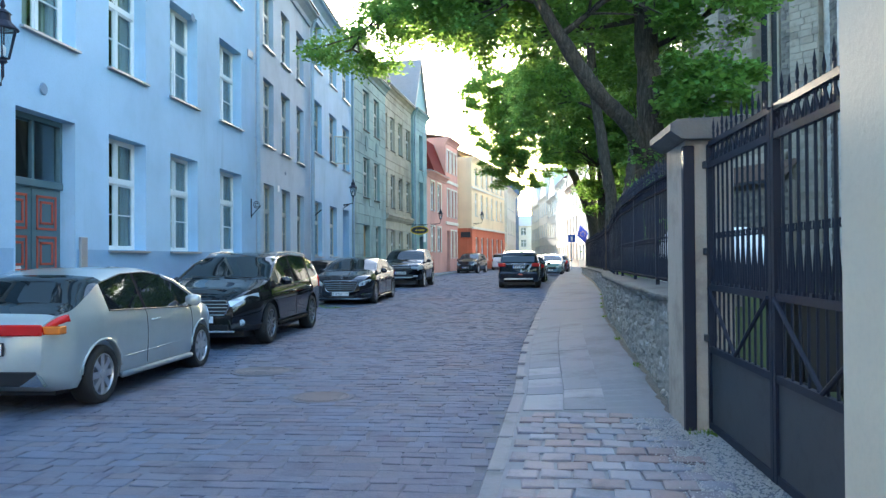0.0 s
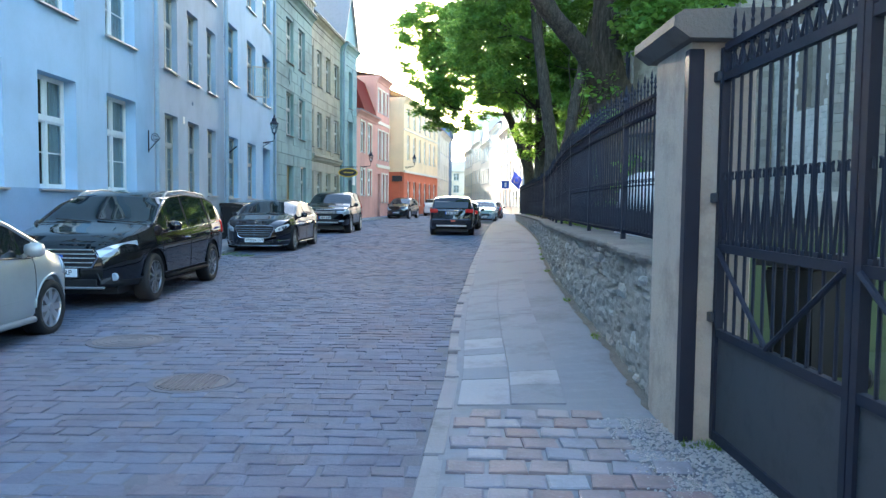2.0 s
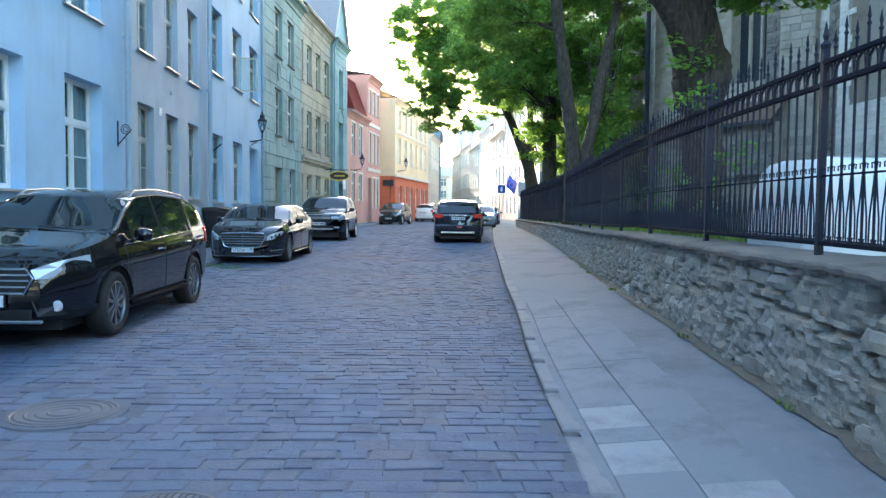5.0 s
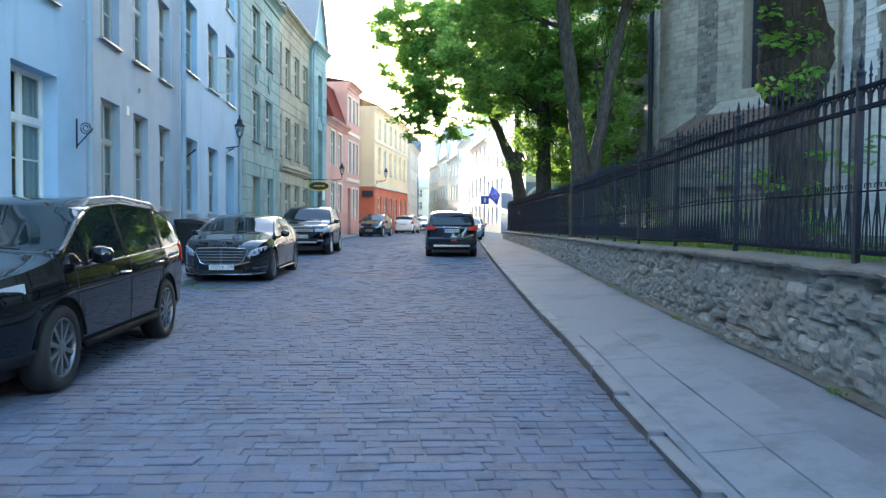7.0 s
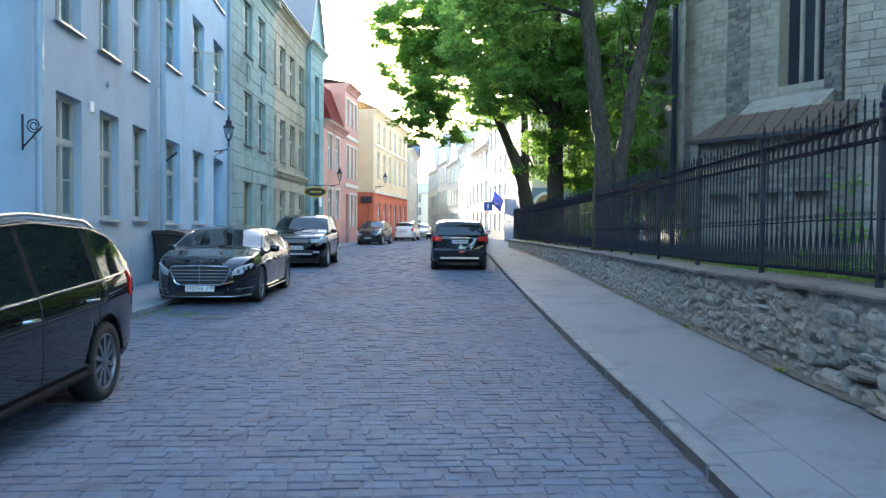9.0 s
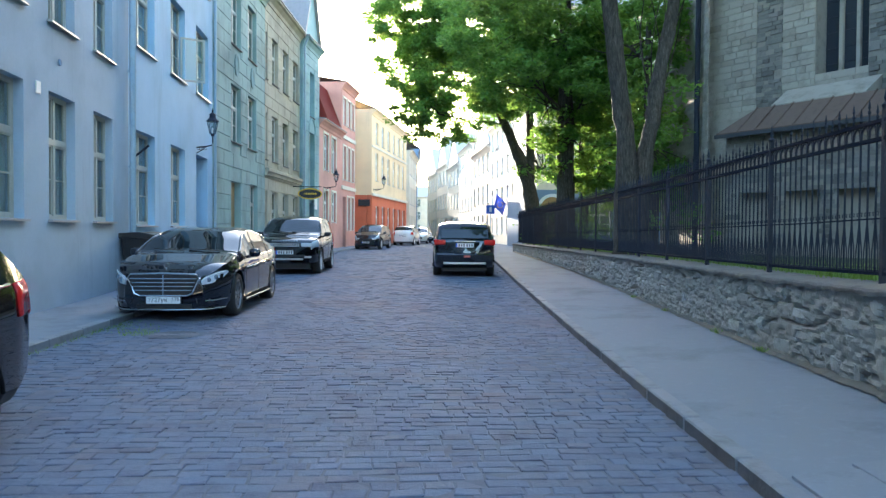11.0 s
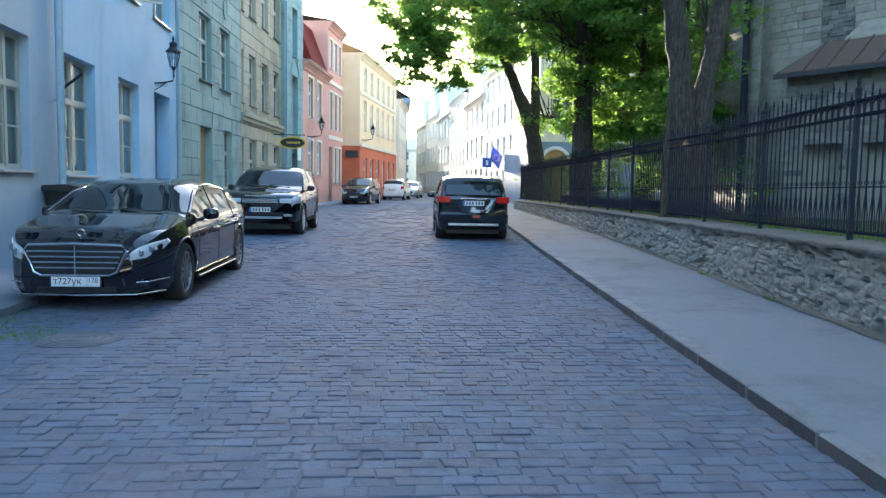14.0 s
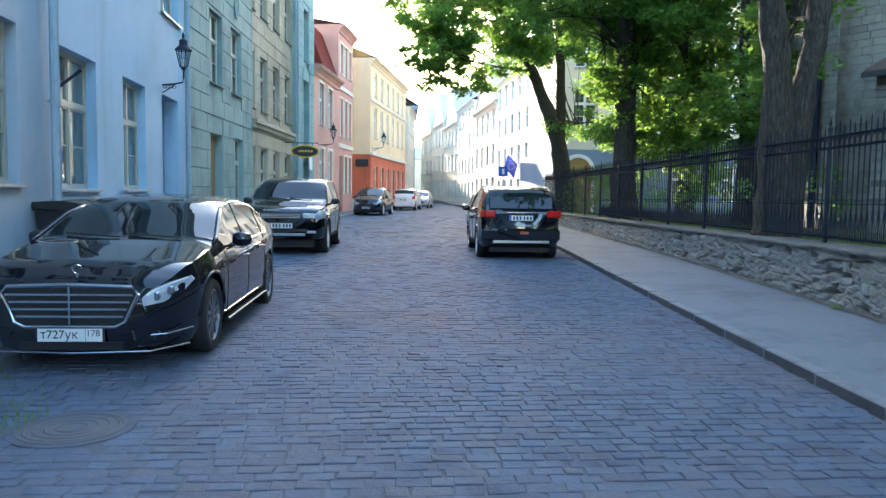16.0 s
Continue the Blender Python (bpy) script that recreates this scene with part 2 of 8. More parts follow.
M_LIGHTG = plain("headlight_glass", (0.58, 0.63, 0.68), 0.08, 0.2)
M_TAIL = plain("tail_light_red", (0.55, 0.015, 0.012), 0.12)
M_ORANGE = plain("indicator_orange", (0.75, 0.22, 0.03), 0.15)
M_PLATE = plain("plate_white", (0.80, 0.81, 0.80), 0.4)
M_INK = plain("ink_black", (0.02, 0.02, 0.022), 0.6)
M_BLUEP = plain("plate_blue", (0.04, 0.14, 0.55), 0.4)
M_YSIGN = plain("sign_yellow", (0.80, 0.50, 0.02), 0.5)
M_PSIGN = plain("sign_blue", (0.03, 0.10, 0.42), 0.4)
M_FLAG = plain("flag_blue", (0.08, 0.12, 0.62), 0.8)
M_SETT = stone("granite_sett", [(0.098, 0.122, 0.172), (0.132, 0.158, 0.212), (0.112, 0.136, 0.186), (0.132, 0.140, 0.172), (0.124, 0.156, 0.218), (0.106, 0.128, 0.176)], 2.2, 0.82, island=True, bump=0.9, spec=0.22, warm=(0.175, 0.128, 0.120))
M_SETT1 = stone("granite_sett_single", [(0.098, 0.122, 0.172), (0.132, 0.158, 0.212), (0.112, 0.136, 0.186), (0.132, 0.140, 0.172), (0.124, 0.156, 0.218), (0.106, 0.128, 0.176)], 2.2, 0.82, bump=0.9, spec=0.22, warm=(0.175, 0.128, 0.120))
M_SETTR = stone("granite_sett_red", [(0.18, 0.21, 0.265), (0.215, 0.170, 0.172), (0.19, 0.215, 0.265), (0.24, 0.200, 0.198), (0.24, 0.275, 0.325)], 2.5, 0.7, bump=0.4)
M_JOINT = stone("joint_sand", [(0.115, 0.13, 0.155)], 3.0, 0.95, bump=0.6)
M_SLAB = stone("paving_slab", [(0.185, 0.205, 0.235), (0.205, 0.225, 0.255), (0.195, 0.215, 0.245)], 1.6, 0.85, bump=0.3)
M_SLABL = stone("paving_slab_light", [(0.28, 0.30, 0.33)], 2.0, 0.85, bump=0.3)
M_ASPH = stone("pavement_asphalt", [(0.19, 0.21, 0.24)], 0.7, 0.9, bump=0.5)
M_KERB = stone("kerb_granite", [(0.18, 0.195, 0.215), (0.23, 0.245, 0.265), (0.20, 0.21, 0.23)], 2.4, 0.8, bump=0.4)
M_KERBF = stone("kerb_face_dark", [(0.075, 0.08, 0.09), (0.095, 0.10, 0.11)], 2.4, 0.85, bump=0.5)
M_GRAVEL = stone("gravel_grey", [(0.46, 0.46, 0.46)], 20.0, 0.95, bump=1.0)
M_RUBBLE = stone("limestone_rubble", [(0.24, 0.228, 0.205), (0.40, 0.38, 0.345), (0.30, 0.288, 0.265), (0.46, 0.44, 0.405), (0.35, 0.33, 0.295)], 9.0, 0.95, bump=0.9)
M_RUBBLEI = stone("limestone_rubble_rest", [(0.24, 0.228, 0.205), (0.40, 0.38, 0.345), (0.30, 0.288, 0.265), (0.46, 0.44, 0.405), (0.35, 0.33, 0.295)], 9.0, 0.95, island=True, bump=0.9)
M_PILLAR = stone("render_grey_brown", [(0.43, 0.375, 0.31)], 2.6, 0.95, bump=0.7, warm=(0.36, 0.28, 0.20))
M_MORTAR = stone("wall_mortar", [(0.25, 0.23, 0.20)], 5.0, 0.95, bump=0.9)
M_WALLF = stone("wall_limestone_face", [(0.31, 0.29, 0.255)], 7.0, 0.95, bump=1.0, warm=(0.22, 0.165, 0.11))
# rubble darkened in its colour for the shade under the lean-to roof
M_LTSHADE = stone("lean_to_shaded_rubble", [(0.085, 0.08, 0.07)], 3.0, 0.95, bump=0.9)
M_COPING = stone("coping_mortar", [(0.175, 0.162, 0.145)], 3.0, 0.95, bump=0.9)
M_CHMORT = stone("church_lime_mortar", [(0.29, 0.26, 0.21)], 4.0, 0.95, bump=0.7)
M_ASHLAR = stone("church_ashlar", [(0.27, 0.24, 0.195), (0.40, 0.355, 0.285), (0.33, 0.295, 0.24)], 2.0, 0.92, island=True, bump=0.5)
M_ASHLARW = stone("church_limewashed_ashlar", [(0.58, 0.55, 0.49), (0.70, 0.67, 0.60), (0.64, 0.61, 0.54)], 2.0, 0.92, island=True, bump=0.5)
M_OLD = stone("church_dark_rubble", [(0.13, 0.12, 0.105), (0.25, 0.23, 0.20), (0.18, 0.165, 0.14)], 3.0, 0.95, island=True, bump=0.9)
M_EARTH = stone("earth_and_grass", [(0.07, 0.085, 0.035)], 2.0, 0.98, bump=0.8)
M_DIRT = stone("street_dirt", [(0.15, 0.14, 0.12)], 9.0, 0.95, bump=0.9)
M_MANH = paint("cast_iron_cover", (0.12, 0.12, 0.13), 0.75, 0.1, wear=0.6)
M_BARK = Mat("bark", 0.95, spec=0.2)
_b1 = M_BARK.noise(3.0, 9.0, 0.85, M_BARK.coords((7, 7, 1.3)))
_b2 = M_BARK.noise(18.0, 6.0, 0.7)
M_BARK.base(M_BARK.mix(M_BARK.ramp(_b1, [(0.3, (0.010, 0.008, 0.006)), (0.5, (0.080, 0.067, 0.052)), (0.68, (0.20, 0.168, 0.13))]), (0.06, 0.07, 0.045), M_BARK.ramp(_b2, [(0.5, (0, 0, 0)), (0.8, (0.5, 0.5, 0.5))])))
M_BARK.bump(_b1, 1.0, 0.05)
M_BARK = M_BARK.m


def leafmat(name, cols):
    m = Mat(name, 0.55, spec=0.35)
    c = m.ramp(m.random(True), [(i / (len(cols) - 1), k) for i, k in enumerate(cols)])
    m.base(c)
    tl = m.n("BsdfTranslucent")
    m.link(m.mix(c, (0.55, 0.75, 0.10), 0.35), tl.inputs["Color"])
    mx = m.n("MixShader", Fac=0.5)
    m.link(m.b.outputs[0], mx.inputs[1])
    m.link(tl.outputs[0], mx.inputs[2])
    m.link(mx.outputs[0], m.t.nodes["Material Output"].inputs["Surface"])
    return m.m


M_LEAF = leafmat("lime_leaves", [(0.06, 0.145, 0.032), (0.095, 0.22, 0.045), (0.14, 0.29, 0.055), (0.22, 0.37, 0.07)])
M_LEAFY = leafmat("sprout_leaves", [(0.07, 0.20, 0.035), (0.12, 0.28, 0.05), (0.16, 0.34, 0.07)])
M_GRASS = leafmat("grass_blades", [(0.06, 0.12, 0.025), (0.10, 0.19, 0.04), (0.14, 0.22, 0.05)])

# ---- ground, road, pavements ----
def strip(name, left, right, ys, z_of, material, label, category):
    verts, faces = [], []
    for y in ys:
        verts += [(left(y), y, z_of(y)), (right(y), y, z_of(y))]
    for i in range(len(ys) - 1):
        faces.append((2 * i, 2 * i + 1, 2 * i + 3, 2 * i + 2))
    return tagged(raw(name, verts, faces, material), label, category, kind="structure")


def frange(a, b, step):
    n = max(1, int(round((b - a) / step)))
    return [a + (b - a) * i / n for i in range(n + 1)]


YS = frange(-30, 165, 1.5)
g = raw("ground", [(x, y, z) for y, z in ((-400, -0.6), (-30, -0.45), (165, 0.2), (600, 0.4)) for x in (-400, 400)], [(0, 1, 3, 2), (2, 3, 5, 4), (4, 5, 7, 6)], M_EARTH)
tagged(g, "earth beyond the street reaching the horizon", "ground", kind="structure")
road = strip("road", lambda y: line_at(LKERB, y) - 0.05, lambda y: line_at(KERB, y) + 0.05, YS, lambda y: ground_z(y) - 0.0055, M_JOINT, "cobbled street paved with grey granite setts", "road")


def kerb_h(y):
    return float(np.interp(y, [2.0, 4.0, 6.0, 100], [0.012, 0.06, 0.10, 0.11]))


def pave_z(x, y):
    """Height of the pavement, which climbs a little from the kerb to the wall."""
    k = (x - line_at(KERB, y)) / max(0.5, line_at(WALL, y) - line_at(KERB, y))
    return ground_z(y) + kerb_h(y) + pave_rise(y) * min(1.0, max(0.0, k))


def pave_rise(y):
    return float(np.interp(y, [0.8, 2.5, 10.0, 20.0], [0.0, 0.12, 0.12, 0.05]))


def pave_edge(y):
    return 16.0 if y > 47.5 else line_at(WALL, y) + 0.25


pv, pf = [], []
for i_, y_ in enumerate(frange(-30, 165, 0.25)):
    pv += [(line_at(KERB, y_) + 0.1, y_, ground_z(y_) + kerb_h(y_) - 0.006), (line_at(WALL, y_), y_, pave_z(line_at(WALL, y_), y_) - 0.006), (pave_edge(y_), y_, pave_z(line_at(WALL, y_), y_) - 0.006)]
    if i_:
        q_ = 3 * i_
        pf += [(q_ - 3, q_ - 2, q_ + 1, q_), (q_ - 2, q_ - 1, q_ + 2, q_ + 1)]
pav = tagged(raw("pavement", pv, pf, M_ASPH), "worn grey pavement of asphalt and slabs beside the wall", "pavement", kind="structure")
lpav = strip("pavement_2", lambda y: line_at(LKERB, y) - 4.5, lambda y: line_at(LKERB, y) - 0.1, YS, lambda y: ground_z(y) + 0.10, M_ASPH, "narrow grey pavement along the blue houses", "pavement")

# kerb stones
bmk = bmesh.new()
box(bmk, 0, 0.14, 0, 0.99, -0.3, 0.0, bevel=0.012)
KERBMESH = mesh_from("kerb_stone", bmk, M_KERB)
# the stone's -x face takes a darker tone than its top
KERBMESH.materials.append(M_KERBF)
for f_ in KERBMESH.polygons:
    if f_.normal.x < -0.9:
        f_.material_index = 1


def kerb_line(poly, y0, y1, side, height, parent):
    y = y0
    while y < y1:
        x0, x1 = line_at(poly, y), line_at(poly, y + 1.0)
        ang = math.atan2(x1 - x0, 1.0)
        k = new("kerb_stone", KERBMESH)
        k.parent = parent
        k.matrix_world = pose(x0 + (0 if side > 0 else -0.14), y, ground_z(y) + height(y) + rnd.uniform(-0.003, 0.003), 0, 0, -math.degrees(ang) + rnd.uniform(-0.15, 0.15))
        y += 1.0 / math.cos(ang) * math.cos(ang)


kerb_line(KERB, -8, 92, 1, kerb_h, pav)
kerb_line(LKERB, -8, 92, -1, lambda y: 0.105, lpav)

# house walls: local x runs along the facade, local y points to the street
def facade_frame(a, b):
    d = Vector((b[0] - a[0], b[1] - a[1], 0))
    length = d.length
    d.normalize()
    nrm = Vector((d.y, -d.x, 0))
    m = Matrix(((d.x, nrm.x, 0, a[0]), (d.y, nrm.y, 0, a[1]), (0, 0, 1, 0), (0, 0, 0, 1)))
    return m, length


def wall_mesh(bm, s0, s1, z0, z1, openings, thick=0.4, front=0.0):
    """A wall with its openings cut right through."""
    ss = sorted({s0, s1, *[min(max(v, s0), s1) for o in openings for v in o[:2]]})
    zs = sorted({z0, z1, *[min(max(v, z0), z1) for o in openings for v in o[2:4]]})

    def is_open(s, z):
        return any(o[0] < s < o[1] and o[2] < z < o[3] for o in openings)
    grid = {}
    for i in range(len(ss) - 1):
        for j in range(len(zs) - 1):
            grid[i, j] = not is_open((ss[i] + ss[i + 1]) / 2, (zs[j] + zs[j + 1]) / 2)
    vc = {}

    def v(i, j, k):
        if (i, j, k) not in vc:
            vc[i, j, k] = bm.verts.new((ss[i], front - (thick if k else 0), zs[j]))
        return vc[i, j, k]
    for (i, j), full in grid.items():
        if not full:
            continue
        bm.faces.new((v(i, j, 0), v(i + 1, j, 0), v(i + 1, j + 1, 0), v(i, j + 1, 0)))
        bm.faces.new((v(i, j + 1, 1), v(i + 1, j + 1, 1), v(i + 1, j, 1), v(i, j, 1)))
        for di, dj, e in ((-1, 0, ((i, j), (i, j + 1))), (1, 0, ((i + 1, j + 1), (i + 1, j))), (0, -1, ((i + 1, j), (i, j))), (0, 1, ((i, j + 1), (i + 1, j + 1)))):
            if not grid.get((i + di, j + dj), False):
                p, q = e
                bm.faces.new((v(*p, 0), v(*q, 0), v(*q, 1), v(*p, 1)))


WCACHE = {}


def boxed(name, material, *dims):
    bm = bmesh.new()
    box(bm, *dims)
    return mesh_from(name, bm, material)


def window_parts(w, h, style, recess, far):
    """Meshes of a window with their names and places: the frame first, then its parts."""
    key = (round(w, 2), round(h, 2), style, recess, far)
    if key in WCACHE:
        return WCACHE[key]
    paint_ = M_FRAME if style != "white" else M_WHITEP
    f, d = 0.055, 0.06
    zt = h * 0.62
    out = []
    bm = bmesh.new()
    wall_mesh(bm, 0, w, 0, h, [(f, w - f, f, h - f)], d, 0.0)
    out.append(("window", mesh_from("window", bm, paint_), (0, 0, 0)))
    out.append(("mullion", boxed("mullion", paint_, w / 2 - 0.045, w / 2 + 0.045, -d, 0.012, f, h - f), (0, 0, 0)))
    out.append(("transom", boxed("transom", paint_, f, w - f, -d + 0.004, 0.016, zt - 0.045, zt + 0.045), (0, 0, 0)))
    if not far:
        out.append(("glazing_bar", boxed("glazing_bar", paint_, f, w - f, -0.045, -0.015, h * 0.32 - 0.012, h * 0.32 + 0.012), (0, 0, 0)))
        for z0_, z1_ in ((f, zt - 0.045), (zt + 0.045, h - f)):
            bm = bmesh.new()
            sw, sh = w / 2 - 0.045 - f, z1_ - z0_
            wall_mesh(bm, 0, sw, 0, sh, [(0.03, sw - 0.03, 0.03, sh - 0.03)], 0.04, -0.008)
            me = mesh_from("sash", bm, paint_)
            out.append(("sash", me, (f, 0, z0_)))
            out.append(("sash", me, (w / 2 + 0.045, 0, z0_)))
    bm = bmesh.new()
    box(bm, 0.05, w - 0.05, -0.036, -0.03, 0.05, h - 0.05)
    out.append(("pane", mesh_from("pane", bm, M_PANE), (0, 0, 0)))
    bm = bmesh.new()
    extrude_poly(bm, [(0.0, -0.03), (recess + 0.006, -0.05), (recess + 0.075, -0.05), (recess + 0.075, -0.014), (0.0, -0.002)], -0.05, w + 0.05, "yz")
    out.append(("window_sill", mesh_from("window_sill", bm, M_SILL if style != "stone" else M_COPING), (0, 0, 0)))
    bm = bmesh.new()
    n = 14
    for side in (0, 1):
        u0, u1 = (0.0, w * 0.47) if side == 0 else (w * 0.53, w)
        pts = [(u0 + (u1 - u0) * i / n, -0.11 + 0.018 * math.sin(i * 2.1 + side)) for i in range(n + 1)]
        vs = [[bm.verts.new((p[0], p[1], z)) for z in (0, h)] for p in pts]
        for a, b in zip(vs, vs[1:]):
            bm.faces.new((a[0], b[0], b[1], a[1]))
    out.append(("curtain", mesh_from("curtain", bm, M_CURT), (0, 0, 0)))
    # dark sheet behind the curtain, painted as the room's shade
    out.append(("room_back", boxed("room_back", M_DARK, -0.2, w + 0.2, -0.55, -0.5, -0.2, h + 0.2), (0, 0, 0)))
    WCACHE[key] = out
    return out


def add_window(house, s0, s1, z0, z1, style="plain", recess=0.2, far=False):
    made = window_parts(s1 - s0, z1 - z0, style, recess, far)
    w = new("window", made[0][1])
    w.parent = house
    w.location = (s0, -recess, z0)
    for nm, me, at in made[1:]:
        o = new(nm, me)
        o.parent = w
        o.location = at
        if nm == "pane":
            o.visible_shadow = False
    return w


def house_body(house, length, z0, z1, depth, wall_mat, roof_mat, eave=0.35, roof_h=3.0, left=True, right=True):
    """Side and back walls, cornice and roof."""
    bm = bmesh.new()
    if left:
        box(bm, 0.0, 0.3, -depth, -0.4, z0, z1)
    if right:
        box(bm, length - 0.3, length, -depth, -0.4, z0, z1)
    box(bm, 0.3, length - 0.3, -depth, -depth + 0.3, z0, z1)
    part("side_wall", bm, wall_mat, house)
    bm = bmesh.new()
    extrude_poly(bm, [(0.0, z1 - 0.45), (0.06, z1 - 0.45), (0.10, z1 - 0.3), (eave * 0.7, z1 - 0.12), (eave, z1 - 0.08), (eave, z1), (0.0, z1)], 0.0, length, "yz")
    part("cornice", bm, wall_mat, house)
    bm = bmesh.new()
    extrude_poly(bm, [(eave + 0.05, z1), (-depth / 2, z1 + roof_h), (-depth, z1), (-depth, z1 + 0.03), (-depth / 2, z1 + roof_h + 0.06), (eave + 0.05, z1 + 0.05)], 0.0, length, "yz")
    return part("roof", bm, roof_mat, house)


def downpipe(house, s, z0, z1, r=0.06, label=""):
    bm = bmesh.new()
    tube(bm, [(s, 0.11, z0), (s, 0.11, z1 - 0.5), (s, 0.2, z1 - 0.2), (s, 0.3, z1)], r, 10)
    z = z0 + 0.6
    while z < z1 - 0.6:
        tube(bm, [(s, 0.11, z), (s, 0.11, z + 0.07)], r * 1.18, 10)
        box(bm, s - 0.015, s + 0.015, 0.0, 0.06, z + 0.02, z + 0.05)
        z += 2.1
    return part("downpipe", bm, M_ZINC, house, label, smooth=False)


def make_house(name, label, a, b, z1, mat, openings, depth=9.0, roof_mat=M_ROOF, roof_h=3.0, style="plain", recess=0.2, z0=-0.6, doors=(), far=False, **kw):
    m, L = facade_frame(a, b)
    h = thing(name, label, "house", at=m)
    bm = bmesh.new()
    wall_mesh(bm, 0, L, z0, z1, list(openings) + list(doors))
    part("wall", bm, mat, h)
    for o in openings:
        add_window(h, *o, style=style, recess=recess, far=far)
    house_body(h, L, z0, z1, depth, mat, roof_mat, roof_h=roof_h, **kw)
    return h, L


# light blue house
LBA, LBB = (-6.17, -14.0), (-6.17, 14.5)
off = 14.0
cols = [(4.10, 5.51), (6.55, 7.95), (9.04, 10.46), (11.82, 13.36)]
more = [(1.6, 3.0), (-0.9, 0.5), (-3.4, -2.0), (-5.9, -4.5), (-8.4, -7.0), (-10.9, -9.5)]
op = []
for i, (a, b) in enumerate(cols + more):
    if i > 0:
        op.append((a + off, b + off, 1.65, 3.74))
    op.append((a + off, b + off, 4.97, 7.03))
    op.append((a + off, b + off, 8.25, 10.2))
lb, L = make_house("blue_house", "pale blue plastered town house with white casement windows", LBA, LBB, 11.3, M_LB, op, doors=[(3.96 + off, 5.48 + off, -0.1, 3.74)], recess=0.24, style="white")
bm = bmesh.new()
wall_mesh(bm, 0, L, -0.6, 1.645, [(3.9 + off, 5.55 + off, -0.7, 1.7)], 0.02, 0.012)
part("dado", bm, M_LBD, lb, "darker blue painted dado band")
downpipe(lb, L - 0.08, 0.1, 11.2)

# panelled door of the light blue house
bm = bmesh.new()
box(bm, 0, 1.52, -0.32, -0.26, -0.1, 2.62)
door = part("door", bm, M_DOORG, lb, "teal wooden double door with red panel borders")
door.location = (3.96 + off, 0, 0)
bm = bmesh.new()
box(bm, 0, 1.52, -0.32, -0.2, 2.62, 2.74, bevel=0.01)
box(bm, 0, 0.07, -0.32, -0.22, 2.74, 3.74)
box(bm, 1.45, 1.52, -0.32, -0.22, 2.74, 3.74)
box(bm, 0.07, 1.45, -0.32, -0.22, 3.66, 3.74)
box(bm, 0.74, 0.80, -0.30, -0.24, 2.74, 3.66)
box(bm, 0.74, 0.78, -0.27, -0.235, 0.0, 2.62)
fl = part("fanlight_frame", bm, M_DOORG, door)
bm = bmesh.new()
box(bm, 0.07, 1.45, -0.285, -0.28, 2.74, 3.66)
part("pane", bm, M_PANE, door)
# dark sheet behind the door and fanlight, in place of a shaded hallway
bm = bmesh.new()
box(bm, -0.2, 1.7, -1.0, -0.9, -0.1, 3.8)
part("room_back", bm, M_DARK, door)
for u in (0.12, 0.88):
    for z0_, z1_ in ((0.35, 1.2), (1.3, 1.85), (1.95, 2.5)):
        bm = bmesh.new()
        w = 0.52
        for k in (0.0, 0.09):
            box(bm, u + k, u + w - k, -0.262, -0.245, z0_ + k, z0_ + k + 0.035)
            box(bm, u + k, u + w - k, -0.262, -0.245, z1_ - k - 0.035, z1_ - k)
            box(bm, u + k, u + k + 0.035, -0.262, -0.245, z0_ + k, z1_ - k)
            box(bm, u + w - k - 0.035, u + w - k, -0.262, -0.245, z0_ + k, z1_ - k)
        part("panel_moulding", bm, M_DOORR, door)
bm = bmesh.new()
tube(bm, [(0.85, -0.26, 1.05), (0.85, -0.2, 1.05), (0.95, -0.2, 1.05)], 0.012, 8)
box(bm, 0.83, 0.87, -0.262, -0.25, 0.92, 1.15)
part("door_handle", bm, M_IRON, door)
bm = bmesh.new()
box(bm, 0.36, 0.5, -0.262, -0.255, 1.15, 1.38)
part("notice", bm, M_WHITEP, door, "white paper notice pinned to the door")

# grey house
G0, G1 = (-6.17, 14.5), (-6.5, 21.73)
op = []
for a, b in ((0.82, 1.98), (2.92, 4.08), (5.04, 6.18)):
    op += [(a, b, 1.62, 3.73), (a, b, 4.9, 6.88), (a, b, 7.85, 9.55)]
gh, L = make_house("grey_house", "grey blue plastered town house with deep set windows", G0, G1, 10.75, M_GREY, op, recess=0.15, left=False)
downpipe(gh, L - 0.05, 0.1, 10.7, 0.07)
# blue house
B0, B1 = (-6.5, 21.73), (-6.75, 30.6)
op = []
for a, b in ((0.42, 2.05), (3.55, 5.1), (6.48, 8.22)):
    if a < 6:
        op.append((a, b, 1.56, 3.74))
    op += [(a, b, 5.66, 7.72), (a, b, 9.0, 10.9)]
bh, L = make_house("blue_house", "mid blue plastered town house with a recessed street door", B0, B1, 11.6, M_BLUE, op, recess=0.17, doors=[(6.48, 8.1, 0.0, 3.77)], left=False)
bm = bmesh.new()
wall_mesh(bm, 0, L, -0.6, 1.4, [(6.4, 8.2, -0.7, 1.5)], 0.02, 0.012)
part("dado", bm, M_LBD, bh, "darker blue painted dado band")
bm = bmesh.new()
box(bm, 6.48, 8.1, -0.42, -0.36, 0.0, 3.77)
for z0_, z1_ in ((0.3, 1.2), (1.35, 2.4), (2.55, 3.5)):
    for u in (6.6, 7.35):
        box(bm, u, u + 0.62, -0.362, -0.34, z0_, z1_, bevel=0.01)
part("door", bm, M_SLATE, bh, "slate blue panelled street door")
bm = bmesh.new()
for q in ((0.0, 0.05, 0.0, 1.25), (0.65, 0.70, 0.0, 1.25), (0.05, 0.65, 0.0, 0.05), (0.05, 0.65, 1.20, 1.25)):
    box(bm, q[0], q[1], -0.02, 0.02, q[2], q[3])
